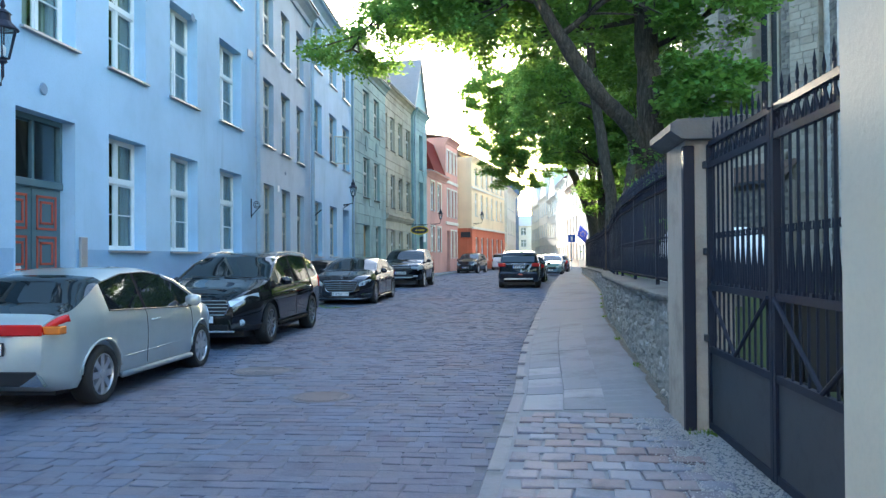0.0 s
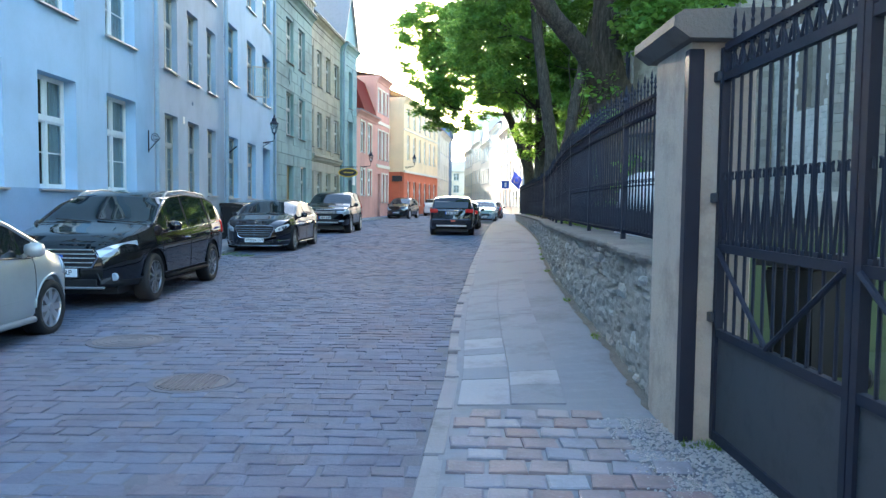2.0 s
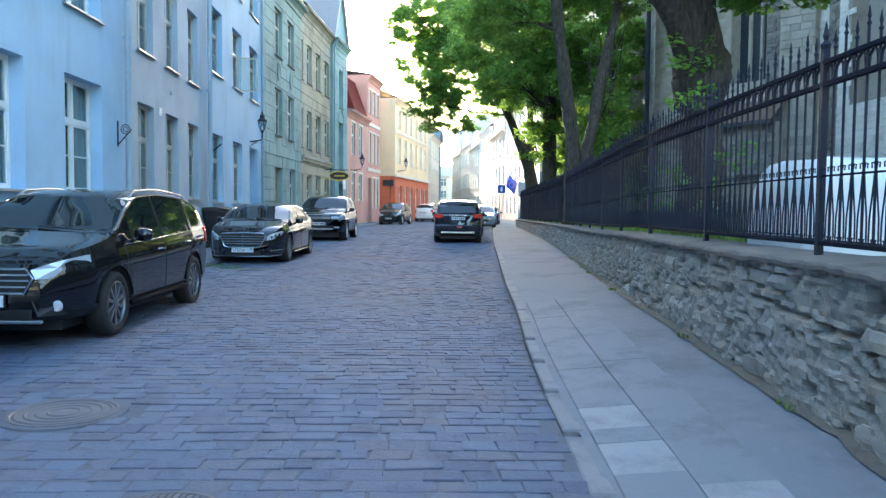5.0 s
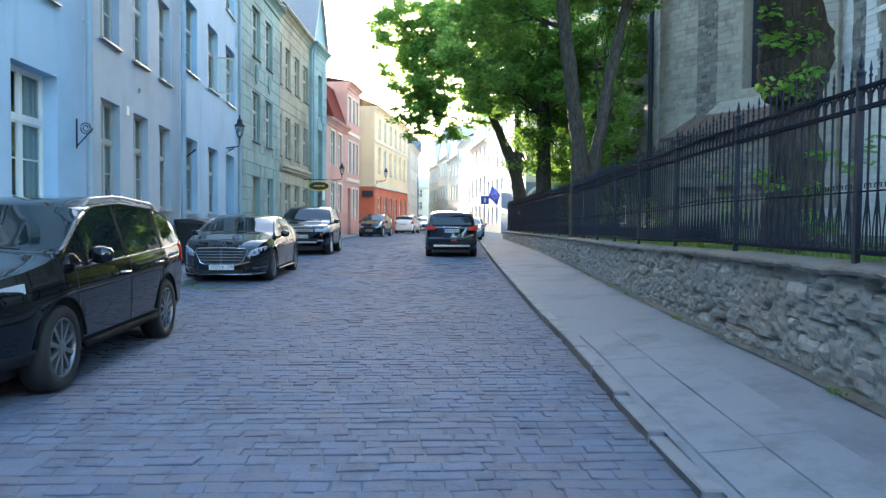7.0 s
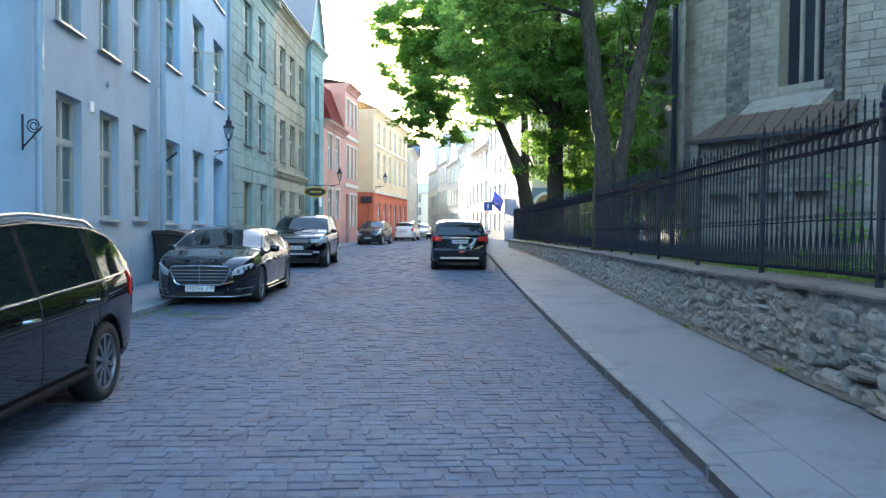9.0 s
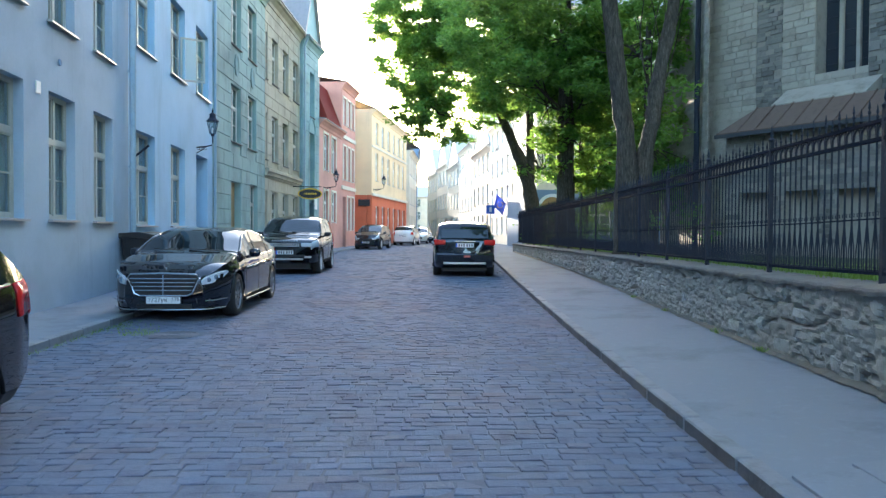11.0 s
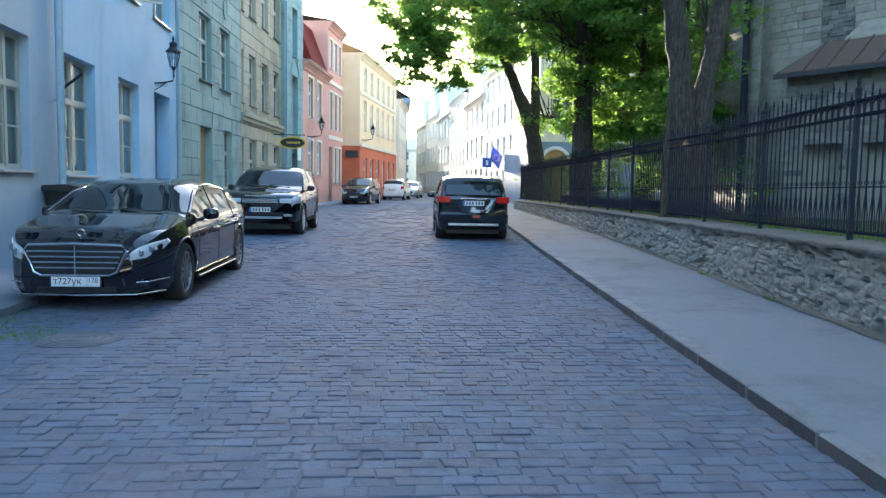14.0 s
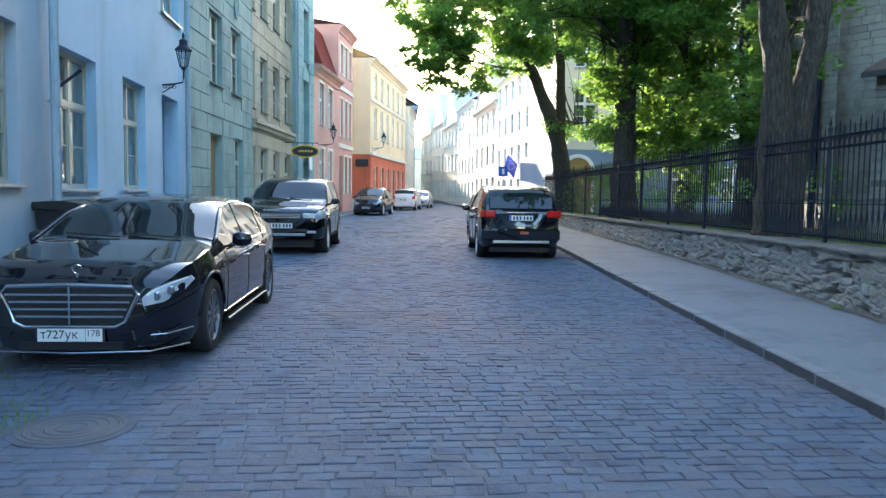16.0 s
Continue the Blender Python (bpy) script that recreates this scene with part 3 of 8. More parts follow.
cas = part("open_casement", bm, M_FRAME, bh, "casement standing open")
cas.matrix_local = Matrix.Translation((5.06, -0.12, 5.72)) @ pose(0, 0, 0, 0, 0, 62)
bm = bmesh.new()
box(bm, 0.05, 0.65, -0.003, 0.003, 0.05, 1.2)
part("pane", bm, M_PANE, cas).visible_shadow = False
downpipe(bh, L - 0.1, 0.1, 11.5, 0.05)

# blue green house with block courses and the beige bays beside it
def courses(house, L, z0, z1, hgt, mat, openings, name="block", width=0.9):
    """Stucco blocks in courses, each a little proud of the wall."""
    cache = {}
    z, row = z0, 0
    while z < z1 - 0.05:
        s = -width * (0.5 if row % 2 else 0.0)
        while s < L:
            a, b = max(0.0, s), min(L, s + width)
            spans = [(a, b)]
            for o in openings:
                if o[2] - 0.02 < z + hgt and o[3] + 0.02 > z:
                    nxt = []
                    for p, q in spans:
                        if o[1] <= p or o[0] >= q:
                            nxt.append((p, q))
                        else:
                            if o[0] - p > 0.05:
                                nxt.append((p, o[0]))
                            if q - o[1] > 0.05:
                                nxt.append((o[1], q))
                    spans = nxt
            for p, q in spans:
                wq = round(q - p, 2)
                if wq < 0.06:
                    continue
                if wq not in cache:
                    bmq = bmesh.new()
                    d, e = 0.028, 0.018
                    gather(bmq, [(e, d, e), (wq - e, d, e), (wq - e, d, hgt - e), (e, d, hgt - e), (0.004, 0.001, 0.004), (wq - 0.004, 0.001, 0.004), (wq - 0.004, 0.001, hgt - 0.004), (0.004, 0.001, hgt - 0.004)],
                           ((0, 1, 2, 3), (4, 5, 1, 0), (5, 6, 2, 1), (6, 7, 3, 2), (7, 4, 0, 3)))
                    cache[wq] = mesh_from(name, bmq, mat)
                o_ = new(name, cache[wq])
                o_.parent = house
                o_.location = (p, 0, z)
            s += width
        z += hgt
        row += 1


E0, E1 = (-6.75, 30.6), (-6.35, 38.5)
op = []
for a, b in ((2.28, 3.72), (4.8, 6.25)):
    op += [(a, b, 4.75, 6.87), (a, b, 8.35, 10.5)]
op.append((5.22, 6.5, 1.2, 3.32))
dr = [(2.3, 3.75, 0.0, 3.27)]
eh, L = make_house("green_house", "weathered blue green stucco house scored in block courses", E0, E1, 11.7, M_GREEN, op, style="stone", recess=0.14, doors=dr, left=False, right=False)
courses(eh, L, 0.6, 11.2, 0.53, M_GREEN, op + dr, width=1.3)
bm = bmesh.new()
box(bm, 2.3, 3.75, -0.3, -0.24, 0.0, 3.27)
for u in (2.38, 3.06):
    box(bm, u, u + 0.6, -0.242, -0.22, 0.3, 1.3, bevel=0.01)
    box(bm, u, u + 0.6, -0.242, -0.22, 1.45, 3.1, bevel=0.01)
part("door", bm, M_WOOD, eh, "ochre wooden street door")
for s in (3.0, 5.5):
    bm = bmesh.new()
    lathe(bm, [(0.26, 0.0), (0.30, 0.05), (0.24, 0.07), (0.16, 0.03), (0.0, 0.03)], 20, Matrix.Translation((s, 0.01, 7.65)) @ pose(0, 0, 0, -90) @ Matrix.Diagonal((1, 1.5, 1, 1)))
    part("medallion", bm, M_GREEN, eh)
bm = bmesh.new()
s = 0.1
while s < L - 0.3:
    box(bm, s, s + 0.16, 0.05, 0.25, 11.75, 12.35)
    s += 0.42
box(bm, 0, L, 0.0, 0.3, 12.35, 12.5)
box(bm, 0, L, 0.0, 0.3, 11.7, 11.76)
part("parapet", bm, M_BEIGE, eh)

F0, F1 = (-6.35, 38.5), (-5.75, 46.0)
op = []
for a, b in ((-0.05, 0.45), (1.28, 2.5), (3.5, 4.75), (5.8, 7.2)):
    a = max(a, 0.1)
    op += [(a, b, 4.62, 6.7), (a, b, 8.2, 10.28)]
    op.append((a, b, 0.9, 3.22))
fh, L = make_house("beige_house", "beige green stucco house with a string course and closely set windows", F0, F1, 12.0, M_BEIGE, op, style="stone", recess=0.14, roof_h=3.8, left=False)
courses(fh, L, 0.6, 11.5, 0.53, M_BEIGE, op, width=1.3)
bm = bmesh.new()
box(bm, 0, L, 0.0, 0.22, 4.05, 4.22, bevel=0.02)
box(bm, 0, L, 0.0, 0.14, 3.9, 4.05)
part("string_course", bm, M_BEIGE, fh)
bm = bmesh.new()
box(bm, 5.6, 6.5, -3.6, -2.8, 12.4, 16.6)
box(bm, 5.5, 6.6, -3.7, -2.7, 16.6, 16.8)
part("chimney", bm, M_WHITE, fh)

# turquoise stair tower with a gable
T0, T1 = (-5.6, 46.1), (-5.09, 50.0)
op = [(1.6, 2.7, 7.9, 10.4), (1.5, 2.8, 3.9, 7.0), (1.5, 2.7, 0.3, 3.0)]
th, L = make_house("gabled_house", "turquoise stucco stair house with a steep gable", T0, T1, 12.0, M_TEAL, op, style="stone", recess=0.25, roof_h=0.5, depth=6)
courses(th, L, 0.6, 11.5, 0.53, M_TEAL, op, width=1.3)
bm = bmesh.new()
extrude_poly(bm, [(0, 12.0), (L, 12.0), (L / 2, 15.6)], -0.4, 0.0, "xz")
part("gable", bm, M_TEAL, th)
bm = bmesh.new()
extrude_poly(bm, [(-0.2, 11.9), (-0.05, 11.85), (L / 2, 15.65), (L + 0.05, 11.85), (L + 0.2, 11.9), (L / 2, 15.95)], -6.0, 0.18, "xz")
part("gable_roof", bm, M_ROOF, th)
bm = bmesh.new()
tube(bm, [(2.15 + 0.8 * math.cos(math.pi * k / 12), 0.0, 7.0 + 0.8 * math.sin(math.pi * k / 12)) for k in range(13)], 0.07, 6)
part("arch_moulding", bm, M_TEAL, th)
downpipe(th, 0.08, 0.1, 11.9, 0.06)

# pink houses
P0, P1, P2 = (-5.09, 50.0), (-4.2, 56.6), (-3.5, 61.2)
op = []
for a, b in ((1.3, 2.5), (3.6, 4.8)):
    op += [(a, b, 5.2, 7.4), (a, b, 2.0, 3.9)]
ph, L = make_house("pink_house", "pink plastered two storey house with a red mansard roof", P0, P1, 8.1, M_PINK, op, style="white", recess=0.12, roof_h=0.6)
bm = bmesh.new()
extrude_poly(bm, [(0.1, 8.15), (-1.0, 11.0), (-6.0, 11.1), (-6.0, 8.15)], 2.4, L, "yz")
part("mansard", bm, M_ROOFRED, ph, "dark red sheet metal mansard")
for o in op:
    bm = bmesh.new()
    for q in ((o[0] - 0.14, o[0], o[2] - 0.1, o[3] + 0.14), (o[1], o[1] + 0.14, o[2] - 0.1, o[3] + 0.14), (o[0], o[1], o[3], o[3] + 0.14)):
        box(bm, q[0], q[1], 0.0, 0.04, q[2], q[3])
    part("window_surround", bm, M_CREAM, ph)
op = []
for a, b in ((0.5, 1.4), (1.9, 2.8), (3.3, 4.1)):
    op += [(a, b, 5.0, 7.3), (a, b, 8.8, 10.6)]
op += [(1.9, 2.8, 1.5, 3.8), (3.3, 4.1, 1.5, 3.8)]
ph2, L = make_house("pink_house", "tall pink plastered house with pale window bands", P1, P2, 11.6, M_PINK, op, style="white", recess=0.12, roof_h=0.8, doors=[(0.45, 1.45, 0, 3.8)])
bm = bmesh.new()
box(bm, 0.45, 1.45, -0.3, -0.24, 0, 3.8)
part("door", bm, M_SLATE, ph2)
for z in (4.3, 7.8):
    bm = bmesh.new()
    box(bm, 0, L, 0.0, 0.08, z, z + 0.25)
    part("string_course", bm, M_CREAM, ph2)
for o in op:
    bm = bmesh.new()
    for q in ((o[0] - 0.12, o[0], o[2] - 0.1, o[3] + 0.12), (o[1], o[1] + 0.12, o[2] - 0.1, o[3] + 0.12), (o[0], o[1], o[3], o[3] + 0.12)):
        box(bm, q[0], q[1], 0.0, 0.04, q[2], q[3])
    part("window_surround", bm, M_CREAM, ph2)

# yellow house above a red ground floor; one side wall faces down the street
Y0, Y1 = (-2.33, 63.0), (0.6, 79.0)
op = []
for i in range(6):
    a = 1.4 + i * 2.5
    op += [(a, a + 1.1, 5.4, 7.6), (a, a + 1.1, 8.3, 10.0)]
opg = [(1.4 + i * 2.5, 2.7 + i * 2.5, 1.2, 3.4) for i in range(6)]
yh, L = make_house("yellow_house", "yellow plastered house above a brick red ground floor", Y0, Y1, 10.8, M_YELLOW, op, style="white", recess=0.12, roof_h=2.0, z0=4.2, left=False)
bm = bmesh.new()
wall_mesh(bm, 0, L, -0.5, 4.2, opg, 0.4, 0.03)
part("ground_floor", bm, M_RED, yh, "brick red ground floor")
for o in opg:
    add_window(yh, *o, style="white", recess=0.12)
bm = bmesh.new()
box(bm, -0.05, L, 0.0, 0.16, 4.15, 4.35)
box(bm, -0.05, L, 0.0, 0.10, 7.9, 8.05)
part("string_course", bm, M_CREAM, yh)
bm = bmesh.new()
box(bm, 0.0, 0.35, -9.0, -0.4, 4.2, 10.8)
part("side_wall", bm, M_YELLOW, yh)
bm = bmesh.new()
box(bm, -0.03, 0.35, -9.0, -0.4, -0.5, 4.2)
part("side_wall", bm, M_RED, yh, "brick red ground floor")
bm = bmesh.new()
box(bm, -0.06, -0.02, -2.6, -0.3, -0.4, 1.1)
part("plinth", bm, M_CREAM, yh)

# houses at the far bend of the street
def far_house(name, label, a, b, z1, mat, nwin, storeys, roof_mat=M_ROOF, roof_h=3.0, depth=9.0, gable=False):
    m, L = facade_frame(a, b)
    op = []
    pitch = L / nwin
    fl = (z1 - 0.6) / storeys
    for i in range(nwin):
        for k in range(storeys):
            op.append((i * pitch + pitch * 0.28, i * pitch + pitch * 0.72, 0.9 + k * fl + 0.3, 0.9 + k * fl + fl * 0.72))
    h, L = make_house(name, label, a, b, z1, mat, op, depth=depth, roof_mat=roof_mat, roof_h=roof_h, style="white", recess=0.1, far=True)
    if gable:
        bm = bmesh.new()
        extrude_poly(bm, [(0, z1), (L, z1), (L / 2, z1 + 4.5)], -0.5, 0.0, "xz")
        part("gable", bm, mat, h)
        bm = bmesh.new()
        extrude_poly(bm, [(-0.2, z1 - 0.1), (L / 2, z1 + 4.6), (L + 0.2, z1 - 0.1), (L / 2, z1 + 4.9)], -8, 0.1, "xz")
        part("gable_roof", bm, roof_mat, h)
    return h


far_house("town_house", "cream far house past the yellow one", (0.9, 80), (2.0, 92), 9.5, M_CREAM, 5, 3)
far_house("town_house", "slate grey far house at the bend", (2.1, 92.5), (2.6, 108), 11, M_SLATE, 6, 3)
far_house("town_house", "cream far house at the bend", (2.6, 108.5), (2.4, 165), 12, M_CREAM, 16, 3)
far_house("town_house", "white far house with a long row of windows", (8.66, 77.0), (9.0, 63.5), 11.0, M_WHITE, 5, 4, roof_mat=M_ROOFP, depth=10)
far_house("town_house", "pale peach far house in the evening light", (8.35, 90.0), (8.66, 77.2), 9.8, M_PEACH, 4, 3, roof_mat=M_ROOFP, depth=10, gable=True)
far_house("town_house", "cream white far house in the evening light", (8.0, 104.0), (8.35, 90.2), 11.5, M_WHITE, 5, 4, roof_mat=M_ROOFRED, depth=10)
far_house("town_house", "pale far house with a gable", (7.4, 117), (8.0, 104.6), 10.5, M_WHITE, 4, 3, roof_mat=M_ROOFP, gable=True)
far_house("town_house", "pale grey far house with a gable", (6.6, 130), (7.4, 117.5), 11.5, M_WHITE, 4, 3, roof_mat=M_ROOFP, gable=True)
far_house("town_house", "cream far house with a gable", (5.6, 144), (6.6, 130.5), 11, M_CREAM, 4, 3, roof_mat=M_ROOFP, gable=True)
far_house("town_house", "pale house closing the far end of the street", (-8, 166), (14, 160), 8.5, M_CREAM, 8, 3, M_ROOFP, roof_h=2.5)

# corner house behind the churchyard trees, slate ground floor with arched door
C0, C1 = (8.3, 51.5), (26.0, 51.5)
m, L = facade_frame(C0, C1)
op = [(s, s + 1.3, 5.2, 7.5) for s in (0.7, 3.2, 6.2, 9.2, 12.2, 15.2)] + [(s, s + 1.3, 8.6, 10.6) for s in (0.7, 3.2, 6.2, 9.2, 12.2, 15.2)]
ch, L = make_house("corner_house", "cream corner house with slate blue rusticated ground floor", C0, C1, 15.5, M_CREAM, op, style="white", recess=0.15, z0=4.1)
opg = [(3.4, 4.8, 1.3, 3.3), (6.4, 7.8, 1.3, 3.3), (9.4, 10.8, 1.3, 3.3), (12.4, 13.8, 1.3, 3.3)]
bm = bmesh.new()
wall_mesh(bm, 0, L, -0.4, 4.1, opg + [(0.25, 1.75, 0.2, 3.0)], 0.4, 0.04)
part("ground_floor", bm, M_SLATE, ch, "slate blue ground floor")
for o in opg:
    add_window(ch, *o, style="white", recess=0.15)
bm = bmesh.new()
pts = [(1.0 + 0.95 * math.cos(a), 2.9 + 0.95 * math.sin(a)) for a in np.linspace(0, math.pi, 15)] + [(0.05, 0.1), (0.25, 0.1)] + [(1.0 + 0.75 * math.cos(a), 2.9 + 0.75 * math.sin(a)) for a in np.linspace(math.pi, 0, 15)] + [(1.75, 0.1), (1.95, 0.1)]
extrude_poly(bm, pts, 0.03, 0.12, "xz")
part("arch_surround", bm, M_WHITEP, ch)
bm = bmesh.new()
extrude_poly(bm, [(1.0 + 0.76 * math.cos(a), 2.9 + 0.76 * math.sin(a)) for a in np.linspace(0, math.pi, 15)] + [(0.24, 0.1), (1.76, 0.1)], -0.05, 0.06, "xz")
part("door", bm, M_WOOD, ch, "arched wooden door")
bm = bmesh.new()
box(bm, 0, 0.3, -12.0, -0.4, -0.4, 4.1)
part("side_wall", bm, M_SLATE, ch)

# pale beige house wall behind the gate, and closing walls behind the start
bm = bmesh.new()
box(bm, 2.42, 10.0, -16.0, -3.1, -0.6, 7.5)
tagged(part("wall_1", bm, M_BEIGEWALL), "pale beige rendered house wall beside the gate", "wall", kind="structure")
bm = bmesh.new()
box(bm, -16.0, 12.0, -26.0, -24.0, -0.6, 10.0)
tagged(part("wall_2", bm, M_CREAM), "cream house front closing the street behind", "wall", kind="structure")

# ---- retaining wall of the churchyard ----
def wall_top(y):
    return float(np.interp(y, [0.7, 3, 9, 12, 20, 46.8], [1.07, 1.09, 1.08, 1.02, 0.95, 0.78]))


def wall_ang(y):
    return math.atan2(line_at(WALL, y + 0.5) - line_at(WALL, y - 0.5), 1.0)


wall = thing("retaining_wall", "rough grey limestone rubble wall with a mortar coping", "wall", kind="structure")
def rough(y, z, k):
    return noise.noise(Vector((y * k, z * k * 1.4, 4.0)))


# body of the wall: split stones of uneven size, half buried in mortar, with deep broken joints
def wall_relief(y, z):
    zz = z + 0.05 * noise.noise(Vector((y * 0.9, z * 1.2, 1.0))) + 0.02 * noise.noise(Vector((y * 4.0, z * 4.0, 6.0)))
    dist, pts_ = noise.voronoi(Vector((y * 3.3, zz * 8.5, 0.0)))
    edge = min(1.0, (dist[1] - dist[0]) / 0.22)
    own = noise.noise(pts_[0] * 7.7)
    mort = min(1.0, max(0.0, 0.5 + 2.2 * noise.noise(Vector((y * 0.8, z * 1.7, 11.0)))))
    crack = 0.11 * max(0.0, 1.0 - abs(noise.noise(Vector((y * 0.9, zz * 5.5, 21.0)))) / 0.07) * max(0.0, min(1.0, 3.0 * noise.noise(Vector((y * 0.7, zz * 2.0, 31.0)))))
    d = (0.034 * edge ** 0.8 + 0.016 * own) * (1.0 - 0.5 * mort) + 0.016 * mort
    pit = 0.07 * min(1.0, max(0.0, noise.noise(Vector((y * 4.2, zz * 9.5, 41.0))) - 0.30) / 0.22)
    return d - pit + 0.016 * rough(y, z * 1.6, 8.0) + 0.011 * rough(y, z, 21.0) - crack


cv, cf = [], []
ysw = frange(0.97, 16, 0.026)[:-1] + frange(16, 28, 0.05)[:-1] + frange(28, 46.8, 0.14)
NZ = 38
for i, y in enumerate(ysw):
    x, zt, zb = line_at(WALL, y), wall_top(y) - 0.05, ground_z(y) - 0.1
    for k in range(NZ):
        z = zb + (zt - zb) * k / (NZ - 1)
        cv.append((x + 0.02 - wall_relief(y, z), y, z))
    cv.append((x + 0.5, y, zt))
    cv.append((x + 0.5, y, zb))
    if i:
        a, b = (i - 1) * (NZ + 2), i * (NZ + 2)
        cf += [(a + k, a + k + 1, b + k + 1, b + k) for k in range(NZ + 1)]
cf += [tuple(range(NZ + 2)), tuple(reversed(range((len(ysw) - 1) * (NZ + 2), len(ysw) * (NZ + 2))))]
raw("wall_core", cv, cf, M_WALLF, wall)
bm = bmesh.new()
rows = []
for i, y in enumerate(frange(0.97, 46.9, 0.07)):
    brk = 0.05 * noise.noise(Vector((y * 1.3, 2, 0))) + 0.03 * noise.noise(Vector((y * 6.0, 5, 0)))
    x, zt = line_at(WALL, y) - 0.055 + brk, wall_top(y)
    j = 0.012 * noise.noise(Vector((y * 2.0, 9, 0))) + rnd.uniform(-0.005, 0.005)
    th = 0.062 + 0.02 * noise.noise(Vector((y * 3.1, 12, 0)))
    rows.append([bm.verts.new(p) for p in ((x + 0.10, y, zt - th - 0.012), (x + 0.008, y, zt - th + j), (x + rnd.uniform(-0.006, 0.006), y, zt - th * 0.5 + j), (x + 0.012, y, zt - 0.01 + j), (x + 0.05, y, zt + j), (x + 0.2, y, zt + 0.008 + j), (x + 0.4, y, zt + 0.015 - j), (x + 0.7, y, zt), (x + 0.7, y, zt - 0.1))])
for a, b in zip(rows, rows[1:]):
    for k in range(8):
        bm.faces.new((a[k], a[k + 1], b[k + 1], b[k]))
bm.faces.new(rows[0])
bm.faces.new(list(reversed(rows[-1])))
part("coping", bm, M_COPING, wall, "uneven weathered mortar coping")


def rubble(w, h, d, r):
    """One split limestone with a broken, layered face; local x along the wall, -y out of it."""
    nx, nz = (4 if w > 0.2 else 3), 3
    v = [(px + r.uniform(-0.01, 0.01), 0.06, pz) for px, pz in ((0, 0), (w, 0), (w, h), (0, h))]
    lay = [r.uniform(-0.016, 0.012) for _ in range(nz)]
    for k in range(nz):
        for i in range(nx):
            ex = (i in (0, nx - 1)) + (k in (0, nz - 1))
            u = i / (nx - 1) * 0.9 + 0.05 + (r.uniform(-0.08, 0.08) if 0 < i < nx - 1 else r.uniform(-0.03, 0.05) * (1 if i == 0 else -1))
            q = k / (nz - 1) * 0.86 + 0.07 + r.uniform(-0.08, 0.08)
            v.append((u * w, -d + lay[k] + r.uniform(-0.008, 0.008) + 0.010 * ex, q * h))
    f = []
    for k in range(nz - 1):
        for i in range(nx - 1):
            a = 4 + k * nx + i
            f.append((a, a + 1, a + nx + 1, a + nx))
    f.append((0, 1) + tuple(4 + i for i in reversed(range(nx))))
    f.append((2, 3) + tuple(4 + (nz - 1) * nx + i for i in range(nx)))
    f.append((1, 2) + tuple(4 + k * nx + nx - 1 for k in reversed(range(nz))))
    f.append((3, 0) + tuple(4 + k * nx for k in range(nz)))
    return v, f


rs = random.Random(11)
VARIANTS = []
for k in range(40):
    w, h = rs.choice([0.12, 0.17, 0.23, 0.31, 0.42]), rs.choice([0.05, 0.075, 0.1, 0.14])
    v, f = rubble(w, h, rs.uniform(0.012, 0.030), rs)
    me = bpy.data.meshes.new("stone")
    me.from_pydata(v, [], f)
    me.materials.append(M_RUBBLE)
    VARIANTS.append((w, h, me, v, f))
bank = {}
for var in VARIANTS:
    bank.setdefault(var[1], []).append(var)
rv, rf = [], []
count = 0
y_near = (3.0, 14.0)
z_off = 0.0
for y_run in [(0.95, 46.5)]:
    zrel = 0.0
    while zrel < 1.2:
        h = rs.choice(sorted(bank))
        y = y_run[0] + rs.uniform(0, 0.15)
        while y < y_run[1]:
            w, hh, me, v, f = rs.choice(bank[h])
            z0 = ground_z(y) + kerb_h(y) - 0.04 + zrel + 0.06 * noise.noise(Vector((y * 0.7, zrel * 2.0, 3.0)))
            if z0 + h < wall_top(y) - 0.07 and rs.random() < 0.24:
                ang = wall_ang(y + w / 2)
                m = pose(line_at(WALL, y) + rs.uniform(-0.01, 0.02), y, z0 + rs.uniform(-0.014, 0.014), rs.uniform(-2, 2), rs.uniform(-1, 1), 90 - math.degrees(ang)) @ Matrix.Scale(-1, 4, (0, 1, 0)) @ Matrix.Scale(rs.uniform(0.92, 1.06), 4, (1, 0, 0))
                if y_near[0] < y < y_near[1] and count < 300:
                    o = new("stone", me)
                    o.parent = wall
                    o.matrix_world = m
                    count += 1
                else:
                    b0 = len(rv)
                    rv += [tuple(m @ Vector(q)) for q in v]
                    rf += [tuple(b0 + i for i in reversed(q)) for q in f]
            y += w + 0.012
        zrel += h + 0.008
so = raw("stones", rv, rf, M_RUBBLEI, wall)
tagged(so, "limestone rubble of the wall", kind="stuff")

# churchyard ground behind the wall
strip("churchyard_ground", lambda y: line_at(WALL, y) + 0.45, lambda y: 40.0, frange(0.9, 50.5, 0.8), lambda y: (ground_z(y) + (wall_top(y) - 0.05 - ground_z(y)) * min(1.0, max(0.0, (y - 3.3) / 0.8))) if y < 47 else 0.5, M_EARTH, "grassy churchyard ground behind the wall", "ground")

# ---- iron fence ----
fence = thing("iron_fence", "black wrought iron fence with spear tops on the stone wall", "fence")
TOPZ = 2.26


def fx(y):
    return line_at(WALL, y) + 0.24


